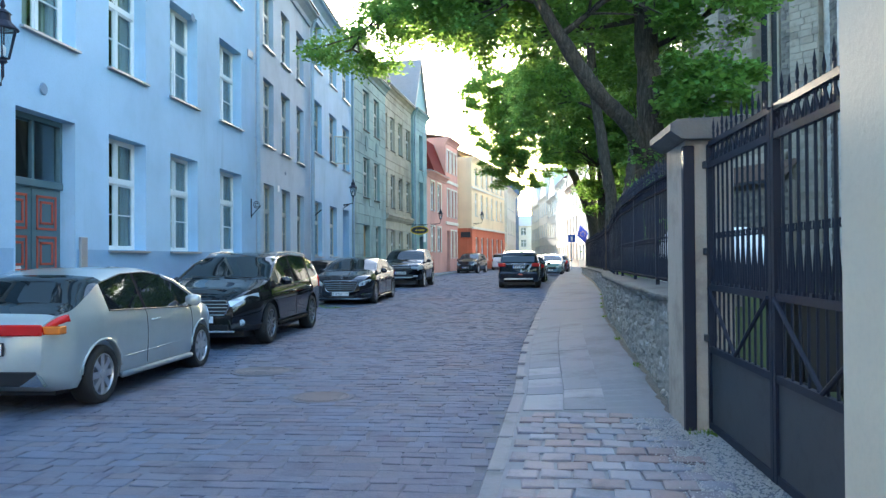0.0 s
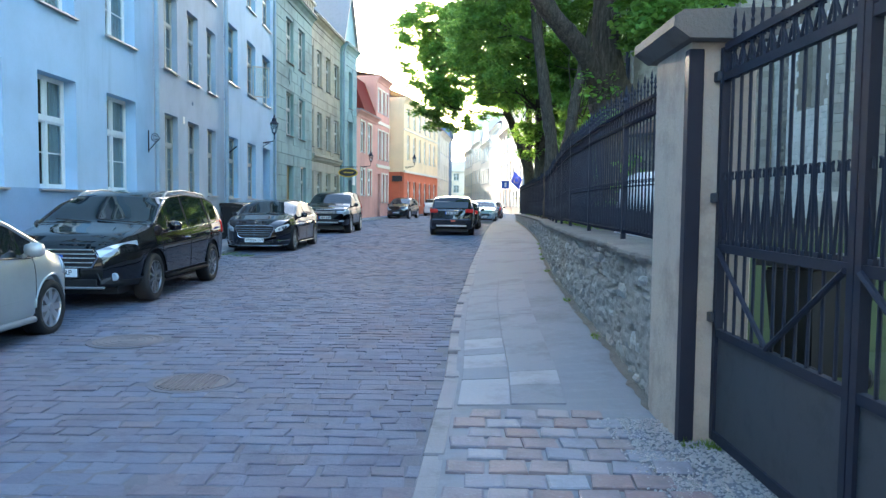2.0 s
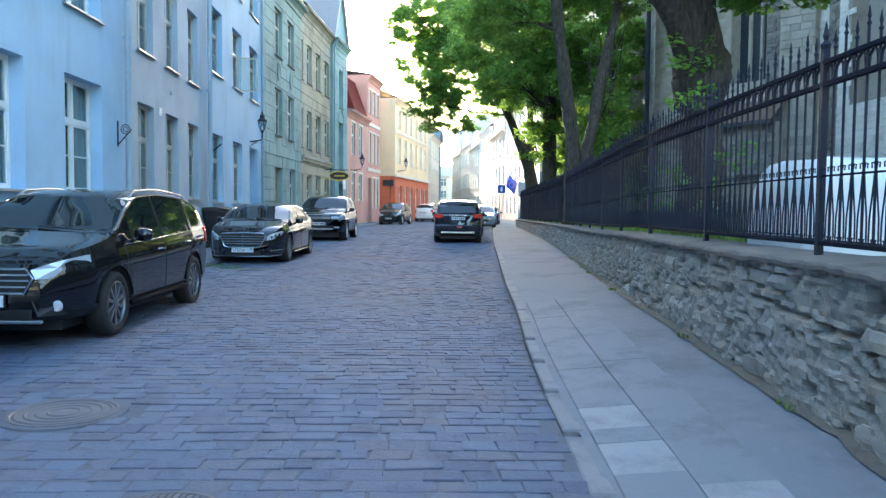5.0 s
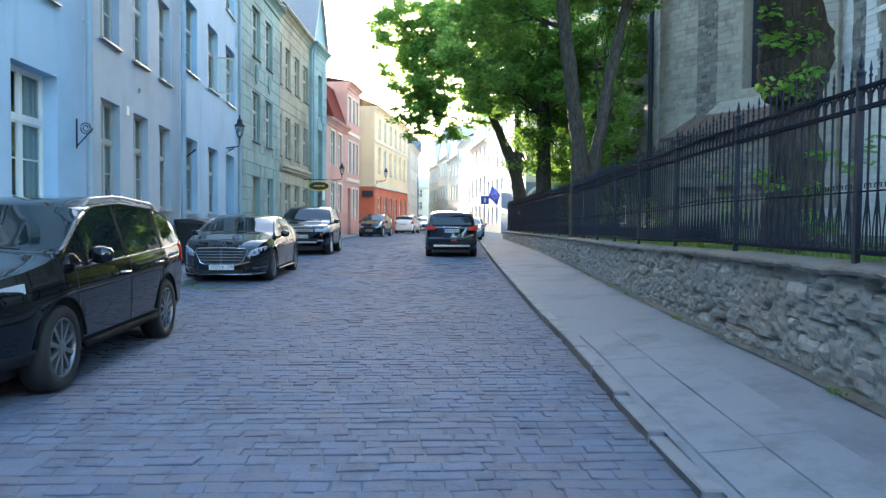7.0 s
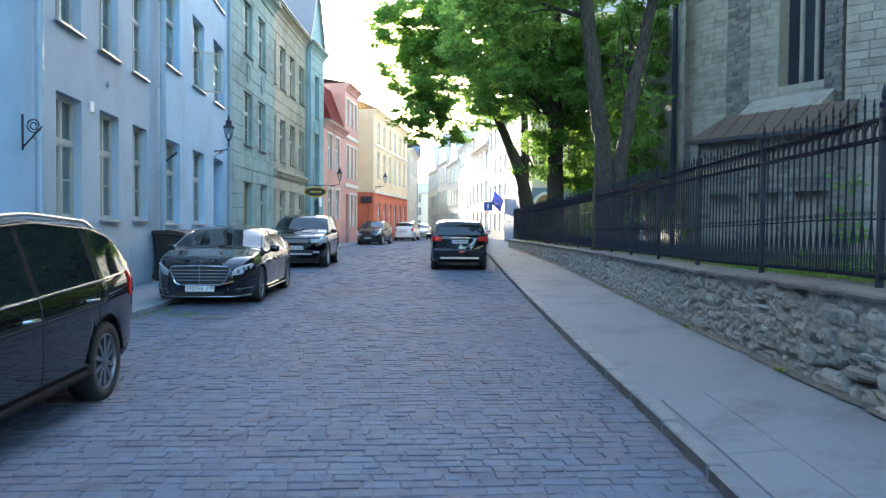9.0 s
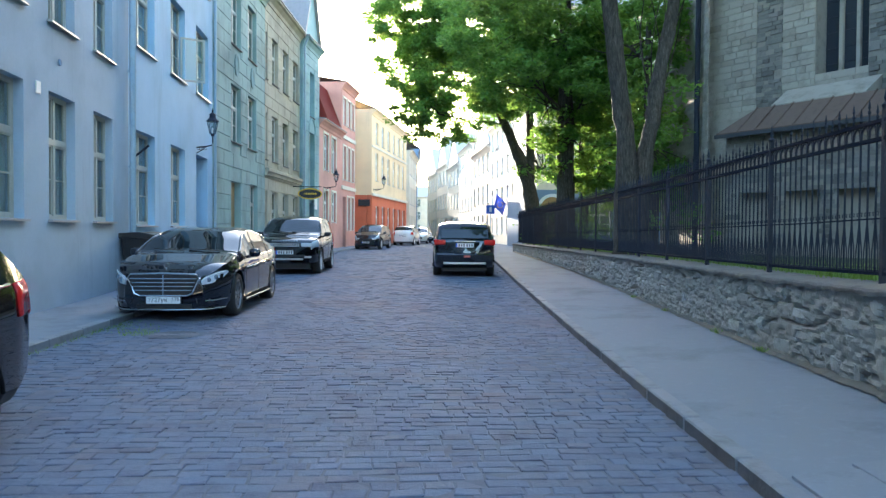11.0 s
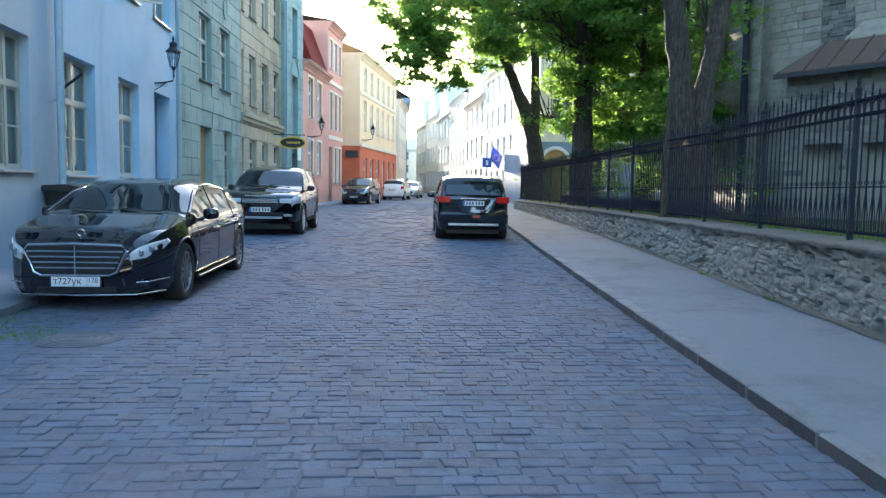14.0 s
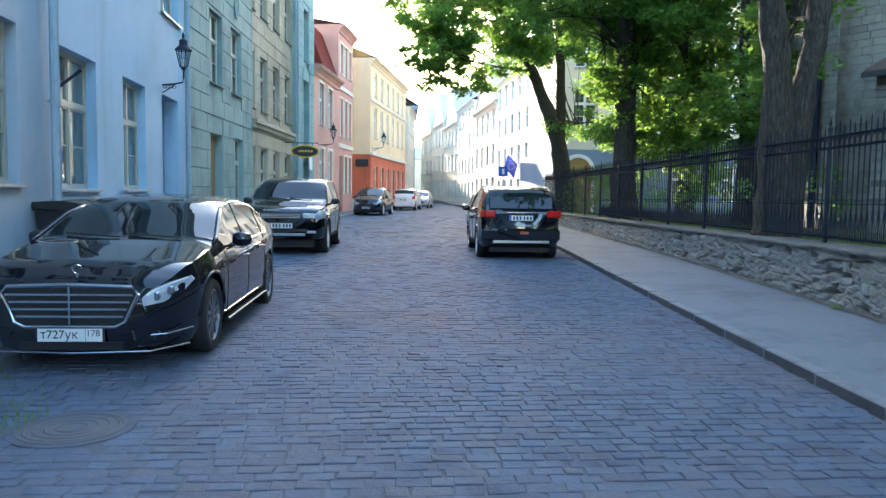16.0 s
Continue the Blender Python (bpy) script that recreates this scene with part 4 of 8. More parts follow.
def rail(name, y0, y1, z_of, hw, hh, parent=None):
    bm = bmesh.new()
    rr = []
    for y in frange(y0, y1, 0.8):
        x, z = fx(y), z_of(y)
        rr.append([bm.verts.new(p) for p in ((x - hw, y, z - hh), (x - hw, y, z + hh), (x + hw, y, z + hh), (x + hw, y, z - hh))])
    for a, b in zip(rr, rr[1:]):
        for k in range(4):
            bm.faces.new((a[k], a[(k + 1) % 4], b[(k + 1) % 4], b[k]))
    bm.faces.new(rr[0])
    bm.faces.new(list(reversed(rr[-1])))
    return part(name, bm, M_RAIL, parent)


def low_z(y):
    return wall_top(y) + 0.09


def mid_z(y):
    return wall_top(y) + 0.55


def panel_top(y):
    return TOPZ


for nm, zf, hw, hh in (("rail", low_z, 0.02, 0.014), ("rail", mid_z, 0.010, 0.006), ("rail", panel_top, 0.022, 0.016), ("rail", lambda y: panel_top(y) + 0.15, 0.022, 0.014)):
    rail(nm, 1.0, 46.7, zf, hw, hh, fence)


def spear(bm, z, r):
    """A spear tip on a bar that ends at height z."""
    lathe(bm, [(r * 0.8, z - 0.005), (r * 1.9, z + 0.012), (r * 0.8, z + 0.03), (r * 0.8, z + 0.04), (r * 1.5, z + 0.055), (r * 0.15, z + 0.125)], 6)


bar_cache = {}


def bar_mesh(h, tall):
    key = (round(h, 1), tall)
    if key not in bar_cache:
        bm = bmesh.new()
        hh = key[0] + (0.06 if tall else 0.0)
        tube(bm, [(0, 0, 0), (0, 0, hh)], 0.009, 6)
        spear(bm, hh, 0.009)
        bar_cache[key] = mesh_from("bar", bm, M_IRON)
    return bar_cache[key]


scroll_cache = {}


def scroll_mesh(h):
    """A lyre shaped pair of bent bars, tied at the foot and curled outwards at the top."""
    h = round(h, 2)
    if h not in scroll_cache:
        bm = bmesh.new()
        box(bm, -0.008, 0.008, -0.022, 0.022, 0.0, 0.03)
        for sg in (-1, 1):
            tube(bm, [(0, sg * 0.034, 0.05), (0, sg * 0.046, 0.035), (0, sg * 0.04, 0.012), (0, sg * 0.02, 0.012), (0, sg * 0.012, 0.05), (0, sg * 0.016, h * 0.4), (0, sg * 0.042, h * 0.78), (0, sg * 0.056, h + 0.02), (0, sg * 0.044, h + 0.06), (0, sg * 0.02, h + 0.055), (0, sg * 0.024, h + 0.025)], 0.0055, 5, caps=False)
        scroll_cache[h] = mesh_from("scroll", bm, M_IRON)
    return scroll_cache[h]


bm_far = bmesh.new()
panel_y = 1.0
PANEL = 2.38
while panel_y < 46.0:
    # post
    x = fx(panel_y)
    bm = bmesh.new()
    zb = wall_top(panel_y) - 0.02
    box(bm, x - 0.022, x + 0.022, panel_y - 0.022, panel_y + 0.022, zb, TOPZ + 0.24)
    lathe(bm, [(0.03, TOPZ + 0.24), (0.038, TOPZ + 0.27), (0.012, TOPZ + 0.3), (0.022, TOPZ + 0.33), (0.002, TOPZ + 0.43)], 8, Matrix.Translation((x, panel_y, 0)))
    part("post", bm, M_IRON, fence)
    # bars and scrolls of this panel
    n = 18
    bms = bmesh.new()
    for k in range(1, n):
        yb = panel_y + PANEL * k / n
        if yb > 46.6:
            break
        xb = fx(yb)
        if panel_y < 38:
            b_ = new("bar", bar_mesh(TOPZ + 0.17 - low_z(yb), k % 2 == 0))
            b_.parent = fence
            b_.location = (xb, yb, low_z(yb))
        else:
            tube(bm_far, [(xb, yb, low_z(yb)), (xb, yb, TOPZ + 0.2), (xb, yb, TOPZ + 0.34)], [0.009, 0.009, 0.002], 5)
    for k in range(0, n):
        ya, yb = panel_y + PANEL * k / n, panel_y + PANEL * (k + 1) / n
        if yb > 46.6:
            break
        xm = fx((ya + yb) / 2)
        ym = (ya + yb) / 2
        lz, mz = low_z(ym), mid_z(ym)
        hgt = mz - lz
        if panel_y < 32:
            o = new("scroll", scroll_mesh(hgt))
            o.parent = fence
            o.location = (xm, ym, lz)
        # little arches between the two top rails
        pts = [(xm, ya + 0.012, panel_top(ym) + 0.02), (xm, ya + 0.02, panel_top(ym) + 0.09), (xm, ym, panel_top(ym) + 0.135), (xm, yb - 0.02, panel_top(ym) + 0.09), (xm, yb - 0.012, panel_top(ym) + 0.02)]
        tube(bms, pts, 0.013, 5, caps=False)
    tagged(part("arch_frieze", bms, M_IRON, fence), "small arches between the top rails", kind="stuff")
    panel_y += PANEL
tagged(part("far_railing", bm_far, M_IRON, fence), "far bars of the fence", kind="stuff")

# earth gathered along the foot of the wall
dv, df = [], []
for i, y in enumerate(frange(0.95, 46.0, 0.12)):
    x = line_at(WALL, y)
    z = pave_z(x, y)
    w_ = 0.07 + 0.03 * noise.noise(Vector((y * 1.7, 0, 3))) + 0.05 * noise.noise(Vector((y * 6.1, 0, 7)))
    dv += [(x + 0.02, y, z + 0.045), (x - w_ * 0.5, y, z + 0.02), (x - max(0.03, w_), y, z + 0.004)]
    if i:
        k = 3 * i
        df += [(k - 3, k - 2, k + 1, k), (k - 2, k - 1, k + 2, k + 1)]
tagged(raw("earth_strip", dv, df, M_DIRT), "brown earth gathered along the wall foot", "earth", kind="stuff")

# ---- gate pillar and gate ----
pil = thing("gate_pillar", "grey brown rendered gate pillar with a flat overhanging cap", "pillar")
bm = bmesh.new()
zb = ground_z(0.5) - 0.2
box(bm, 2.53, 2.95, 0.26, 1.0, zb, 2.47, bevel=0.012)
part("shaft", bm, M_PILLAR, pil)
bm = bmesh.new()
extrude_poly(bm, [(2.49, 2.47), (2.39, 2.54), (2.39, 2.60), (2.45, 2.64), (3.05, 2.66), (3.1, 2.60), (3.1, 2.54), (2.99, 2.47)], 0.15, 1.1, "xz")
part("cap", bm, M_COPING, pil, "weathered stone cap")
bm = bmesh.new()
box(bm, 2.515, 2.61, 0.235, 0.32, zb, 2.42, bevel=0.006)
part("corner_iron", bm, M_IRON, pil, "black iron corner guard")
for z in (0.75, 1.5, 2.25):
    bm = bmesh.new()
    box(bm, 2.68, 2.78, 0.20, 0.27, z - 0.03, z + 0.03, bevel=0.005)
    part("hinge", bm, M_IRONW, pil)

GX = 2.73


def gate_leaf(y0, y1, label, mirrored):
    gt = thing("iron_gate", label, "gate", group="leaves of the gate")
    zb = ground_z(-1) + 0.06
    yl, yh = min(y0, y1), max(y0, y1)
    for yy in (yl, yh):
        bm = bmesh.new()
        box(bm, GX - 0.025, GX + 0.025, yy - 0.025, yy + 0.025, zb, 2.42)
        part("stile", bm, M_IRON, gt)
    for z, t in ((zb + 0.03, 0.03), (0.66, 0.025), (1.19, 0.025), (2.24, 0.025), (2.42, 0.022)):
        bm = bmesh.new()
        box(bm, GX - 0.02, GX + 0.02, yl + 0.025, yh - 0.025, z - t, z + t)
        part("rail", bm, M_IRON, gt)
    bm = bmesh.new()
    box(bm, GX - 0.004, GX + 0.004, yl + 0.02, yh - 0.02, zb + 0.03, 0.66)
    part("sheet_panel", bm, M_IRONW, gt, "black sheet metal foot panel")
    for sg in (0, 1):
        bm = bmesh.new()
        ya, yb = (yl + 0.03, (yl + yh) / 2) if sg == 0 else (yh - 0.03, (yl + yh) / 2)
        tube(bm, [(GX - 0.03, ya, 1.18), (GX - 0.03, yb, 0.70)], 0.016, 6)
        part("brace", bm, M_IRON, gt)
    n = int(round((yh - yl) / 0.125))
    for k in range(1, n):
        yy = yl + (yh - yl) * k / n
        bm = bmesh.new()
        zt = 2.44 + (0.05 if k % 2 else 0.0)
        tube(bm, [(GX, yy, 0.66), (GX, yy, zt)], 0.010, 6)
        lathe(bm, [(0.008, zt), (0.014, zt + 0.01), (0.007, zt + 0.025), (0.013, zt + 0.06), (0.001, zt + 0.14)], 6, Matrix.Translation((GX, yy, 0)))
        part("bar", bm, M_IRON, gt)
    for k in range(n):
        ym = yl + (yh - yl) * (k + 0.5) / n
        for z0_, h_ in ((1.22, 0.42), (2.27, 0.12)):
            bm = bmesh.new()
            box(bm, GX - 0.012, GX + 0.012, ym - 0.02, ym + 0.02, z0_ - 0.012, z0_ + 0.02)
            for sg in (-1, 1):
                a_ = 0.05
                pts = [(GX, ym + sg * 0.01, z0_), (GX, ym + sg * a_ * 0.5, z0_ + h_ * 0.4), (GX, ym + sg * a_, z0_ + h_ * 0.75), (GX, ym + sg * a_ * 0.95, z0_ + h_), (GX, ym + sg * a_ * 0.5, z0_ + h_ * 1.03), (GX, ym + sg * a_ * 0.45, z0_ + h_ * 0.92)]
                tube(bm, pts, 0.0085, 5, caps=False)
            part("scroll", bm, M_IRON, gt)
    return gt


gate_leaf(0.20, -1.34, "black wrought iron gate leaf with spear tops hung on the pillar", False)
gate_leaf(-1.40, -2.95, "black wrought iron gate leaf with spear tops, closed", True)

# ---- church ----
church = thing("church", "medieval limestone church choir with buttresses and tall leaded windows", "church")


def stone_face(a, b, z0, z1, bands, dark_rule, thick=0.6, course=0.19, openings=(), wmin=0.25, wmax=0.65, seed=3, pale=None):
    """A wall of coursed stones from a to b. bands: list of (s0, s1, dark)."""
    r = random.Random(seed)
    m, L = facade_frame(a, b)
    bm = bmesh.new()
    wall_mesh(bm, 0, L, z0, z1, list(openings), thick, -0.02)
    w = part("wall", bm, M_CHMORT, church)
    w.matrix_world = m
    for dark in (False, True):
        vv, ff = [], []
        for s0, s1, d in bands:
            if d != dark:
                continue
            z = z0 + 0.6
            while z < z1:
                h = course * (r.uniform(0.5, 0.75) if d else r.uniform(0.85, 1.1))
                s = s0
                while s < s1 - 0.02:
                    wd = min(s1 - s, (r.uniform(0.15, 0.4) if d else r.uniform(wmin, wmax)))
                    if not any(o[0] - 0.02 < s + wd / 2 < o[1] + 0.02 and o[2] < z + h / 2 < o[3] for o in openings):
                        p = r.uniform(-0.03, 0.02) if d else r.uniform(-0.004, 0.006)
                        e, b0 = 0.007, len(vv)
                        pts = [(s + e, p, z + e), (s + wd - e, p, z + e), (s + wd - e, p, z + h - e), (s + e, p, z + h - e), (s, -0.03, z), (s + wd, -0.03, z), (s + wd, -0.03, z + h), (s, -0.03, z + h)]
                        vv += [tuple(m @ Vector(q)) for q in pts]
                        ff += [tuple(b0 + i for i in q) for q in ((0, 1, 2, 3), (4, 5, 1, 0), (5, 6, 2, 1), (6, 7, 3, 2), (7, 4, 0, 3))]
                    s += wd
                z += h
        if vv:
            o = raw("masonry", vv, ff, M_OLD if dark else (pale or M_ASHLAR), church)
            tagged(o, "dark weathered rubble" if dark else "pale coursed ashlar", kind="stuff")
    return m, L


CH = 20.0
CB, CC = (8.95, 27.6), (11.6, 22.6)
m, L = facade_frame(CB, CC)
win = (3.72, 5.13, 5.75, 14.0)
stone_face((9.6, 33.0), CB, 0.5, CH, [(0, 6, False)], None, seed=2)
stone_face(CB, CC, 0.5, CH, [(0, 1.9, False), (1.9, 2.72, True), (2.72, 3.7, False), (3.7, 5.15, False), (5.15, L, True)], None, openings=[win], seed=5)
# leaded window with stone mullions, set deep
w = thing("church_window", "tall leaded church window in a deep stone reveal", "window")
w.matrix_world = m
bm = bmesh.new()
box(bm, win[0], win[1], -0.5, -0.48, win[2], win[3])
part("pane", bm, Mat("leaded_glass", 0.25).base((0.03, 0.035, 0.045)).m, w, "dark leaded glass")
for s in (4.19, 4.66):
    bm = bmesh.new()
    box(bm, s - 0.05, s + 0.05, -0.48, -0.36, win[2], win[3], bevel=0.01)
    part("mullion", bm, M_ASHLAR, w)
z = win[2] + 0.3
while z < win[3]:
    bm = bmesh.new()
    box(bm, win[0], win[1], -0.48, -0.465, z, z + 0.025)
    part("glazing_bar", bm, M_IRON, w)
    z += 0.42
bm = bmesh.new()
extrude_poly(bm, [(0.72, 4.90), (0.72, 4.97), (-0.5, 5.8), (-0.5, 4.9)], 2.9, 5.5, "yz")
part("sloping_sill", bm, M_ASHLAR, w, "steep pale stone sill")
# lean-to with a rusty sheet roof
lt = thing("lean_to", "dark stone lean-to with a rusty sheet metal roof against the church", "lean-to")
lt.matrix_world = m
LE = L + 0.9
bm = bmesh.new()
gather(bm, [(1.75, 1.55, 4.18), (LE, 1.55, 4.18), (LE, 0.7, 4.90), (2.45, 0.7, 4.90), (1.75, 1.55, 4.24), (LE, 1.55, 4.24), (LE, 0.7, 4.96), (2.45, 0.7, 4.96), (2.45, 0.0, 4.90), (2.45, 0.0, 4.96), (1.75, 0.0, 4.18), (1.75, 0.0, 4.24)],
       ((0, 3, 2, 1), (4, 5, 6, 7), (0, 1, 5, 4), (4, 7, 9, 11), (0, 10, 8, 3), (0, 4, 11, 10), (1, 2, 6, 5)))
part("sheet_roof", bm, M_RUST, lt, "rusty brown sheet metal roof")
for k in range(8):
    s_ = 2.45 + k * 0.55
    bm = bmesh.new()
    extrude_poly(bm, [(1.56, 4.24), (1.56, 4.275), (0.7, 4.995), (0.7, 4.96)], s_, s_ + 0.03, "yz")
    part("seam", bm, M_RUST, lt)
bm = bmesh.new()
extrude_poly(bm, [(1.57, 4.10), (1.62, 4.10), (1.62, 4.20), (1.57, 4.20)], 1.75, LE, "yz")
part("gutter", bm, M_IRONW, lt)
LO = [(0.45, 1.45, 0.9, 2.6), (1.85, 2.85, 0.9, 2.6), (3.25, 4.25, 0.9, 2.6)]
stone_face(tuple((m @ Vector((1.9, 1.3, 0)))[:2]), tuple((m @ Vector((LE, 1.3, 0)))[:2]), 0.5, 4.16, [(0, LE - 1.9, True)], None, thick=0.35, openings=LO, seed=27)
# end wall below the eaves, with the shade painted into its stone
bm = bmesh.new()
box(bm, 1.9, 2.2, 0.0, 0.93, 0.5, 4.18)
part("wall", bm, M_LTSHADE, lt, "rubble end wall, its shade put into the colour")
for s_ in (2.35, 3.75, 5.15):
    bm = bmesh.new()
    box(bm, s_ - 0.05, s_ + 1.05, 0.80, 0.94, 0.6, 2.7)
    part("recess_back", bm, M_ASHLAR, lt, "pale stone infill")
# buttresses
def buttress(at, yaw, wdt, dep, top, light, seed):
    b_ = thing("buttress", "stepped limestone buttress of the church", "buttress", group="buttresses of the church")
    mm = Matrix.Translation((*at, 0)) @ pose(0, 0, 0, 0, 0, yaw)
    r = random.Random(seed)
    bm = bmesh.new()
    box(bm, -wdt / 2 + 0.02, wdt / 2 - 0.02, -dep + 0.02, 1.0, 0.3, top, mm)
    part("core", bm, M_MORTAR, b_)
    vv, ff = [], []
    for (p0, p1, nrm) in (((-wdt / 2, -dep), (wdt / 2, -dep), (0, -1)), ((wdt / 2, -dep), (wdt / 2, 1.0), (1, 0)), ((-wdt / 2, 1.0), (-wdt / 2, -dep), (-1, 0))):
        ln = math.hypot(p1[0] - p0[0], p1[1] - p0[1])
        dx, dy = (p1[0] - p0[0]) / ln, (p1[1] - p0[1]) / ln
        z = 0.4
        while z < top:
            h = r.uniform(0.2, 0.27)
            s = 0.0
            while s < ln - 0.02:
                wd = min(ln - s, r.uniform(0.3, 0.7))
                q = r.uniform(0.0, 0.012)
                e, b0 = 0.01, len(vv)
                loc = [(s + e, q, z + e), (s + wd - e, q, z + e), (s + wd - e, q, z + h - e), (s + e, q, z + h - e), (s, -0.03, z), (s + wd, -0.03, z), (s + wd, -0.03, z + h), (s, -0.03, z + h)]
                vv += [tuple(mm @ Vector((p0[0] + dx * u + nrm[0] * o_, p0[1] + dy * u + nrm[1] * o_, zz))) for u, o_, zz in loc]
                ff += [tuple(b0 + i for i in t_) for t_ in ((0, 1, 2, 3), (4, 5, 1, 0), (5, 6, 2, 1), (6, 7, 3, 2), (7, 4, 0, 3))]
                s += wd
            z += h
    o = raw("masonry", vv, ff, M_ASHLAR if light else M_OLD, b_)
    tagged(o, "pale coursed ashlar", kind="stuff")
    bm = bmesh.new()
    extrude_poly(bm, [(-dep - 0.08, 0.9), (-dep - 0.25, 0.9), (-dep - 0.25, 1.6), (-dep - 0.02, 1.85)], -wdt / 2 - 0.1, wdt / 2 + 0.1, "yz", mm)
    part("plinth", bm, M_ASHLAR, b_)
    return b_


buttress((12.1, 21.9), -48, 1.05, 0.7, CH, True, 4)
stone_face((12.2, 21.6), (12.2, 15.6), 0.5, CH, [(0, 0.8, False), (0.8, 1.4, True), (1.4, 4.4, False), (4.4, 5.0, True), (5.0, 6.0, False)], None, openings=[(2.0, 4.0, 4.5, 14.0)], seed=8, pale=M_ASHLARW)
bm = bmesh.new()
mm, _ = facade_frame((12.2, 21.6), (12.2, 15.6))
box(bm, 2.0, 4.0, -0.5, -0.48, 4.5, 14.0, mm)
w2 = thing("church_window", "tall blocked church window filled with grey stone", "window")
part("infill", bm, M_ASHLAR, w2)
buttress((12.2, 15.2), -62, 1.0, 1.2, CH, True, 9)
stone_face((12.2, 14.8), (12.3, 4.0), 0.5, CH, [(0, 3.0, False), (3.0, 4.5, True), (4.5, 10.8, False)], None, seed=12, pale=M_ASHLARW)
bm = bmesh.new()
box(bm, 12.9, 30.0, 3.5, 33.0, 0.3, CH)
part("nave", bm, M_MORTAR, church)
bm = bmesh.new()
extrude_poly(bm, [(8.6, CH), (31, CH), (20, CH + 12)], 3.0, 34.0, "xz")
part("roof", bm, M_ROOF, church)
# drainpipe at the near corner
bm = bmesh.new()
tube(bm, [(8.82, 27.7, 0.6), (8.82, 27.7, 14.0)], 0.09, 8)
part("downpipe", bm, M_IRON, church)

# ---- trees ----
def limb(bm, p, q, r0, r1, rng, bend=0.12, seg=8, n=7):
    p, q = Vector(p), Vector(q)
    ln = (q - p).length
    off1 = Vector((rng.uniform(-1, 1), rng.uniform(-1, 1), rng.uniform(-0.5, 0.8))) * ln * bend
    pts, rad = [], []
    for i in range(n):
        t = i / (n - 1)
        pts.append(p.lerp(q, t) + off1 * math.sin(t * math.pi) + Vector((rng.uniform(-1, 1), rng.uniform(-1, 1), rng.uniform(-1, 1))) * r0 * 0.10)
        rad.append((r0 + (r1 - r0) * t) * rng.uniform(0.94, 1.08))
    tube(bm, pts, rad, seg, caps=True)
    return pts


def leaf_cloud(clumps, per, size, rng_np, flat=0.55):
    """Vertices and faces of small bent leaves grouped in sprays. clumps: centre and radius."""
    cs = np.array([c for c, _ in clumps], float)
    rs_ = np.array([r for _, r in clumps], float)
    n = per
    N = len(cs) * n
    base = np.repeat(cs, n, 0)
    rad = np.repeat(rs_, n)
    d = rng_np.normal(size=(N, 3))
    d /= np.linalg.norm(d, axis=1)[:, None]
    k = rng_np.random(N) ** 0.5
    pos = base + d * (k * rad)[:, None] * np.array([1, 1, flat])
    pos[:, 2] -= 0.18 * (np.hypot(d[:, 0], d[:, 1]) * k) ** 2 * rad
    a = rng_np.normal(size=(N, 3)) * np.array([1, 1, 0.35])
    a /= np.linalg.norm(a, axis=1)[:, None]
    nz = rng_np.normal(size=(N, 3)) * 0.55 + np.array([0, 0, 1.0])
    b = np.cross(nz, a)
    b /= np.linalg.norm(b, axis=1)[:, None]
    up = np.cross(a, b)
    s = (size * rng_np.uniform(0.7, 1.3, N))[:, None]
    v0 = pos
    v1 = pos + a * s * 0.5 + b * s * 0.42 - up * s * 0.06
    v2 = pos + a * s * 1.05 - up * s * 0.16
    v3 = pos + a * s * 0.5 - b * s * 0.42 - up * s * 0.06
    verts = np.stack([v0, v1, v2, v3], 1).reshape(-1, 3)
    idx = np.arange(N) * 4
    faces = np.stack([idx, idx + 1, idx + 2, idx + 3], 1)
    return verts, faces


def mesh_np(name, verts, faces, material):
    me = bpy.data.meshes.new(name)
    nf = len(faces)
    me.vertices.add(len(verts))
    me.vertices.foreach_set("co", np.asarray(verts, np.float32).ravel())
    me.loops.add(nf * 4)
    me.loops.foreach_set("vertex_index", np.asarray(faces, np.int32).ravel())
    me.polygons.add(nf)
    me.polygons.foreach_set("loop_start", np.arange(nf, dtype=np.int32) * 4)
    me.polygons.foreach_set("loop_total", np.full(nf, 4, np.int32))
    me.materials.append(material)
    me.update()
    me.validate()
    return me


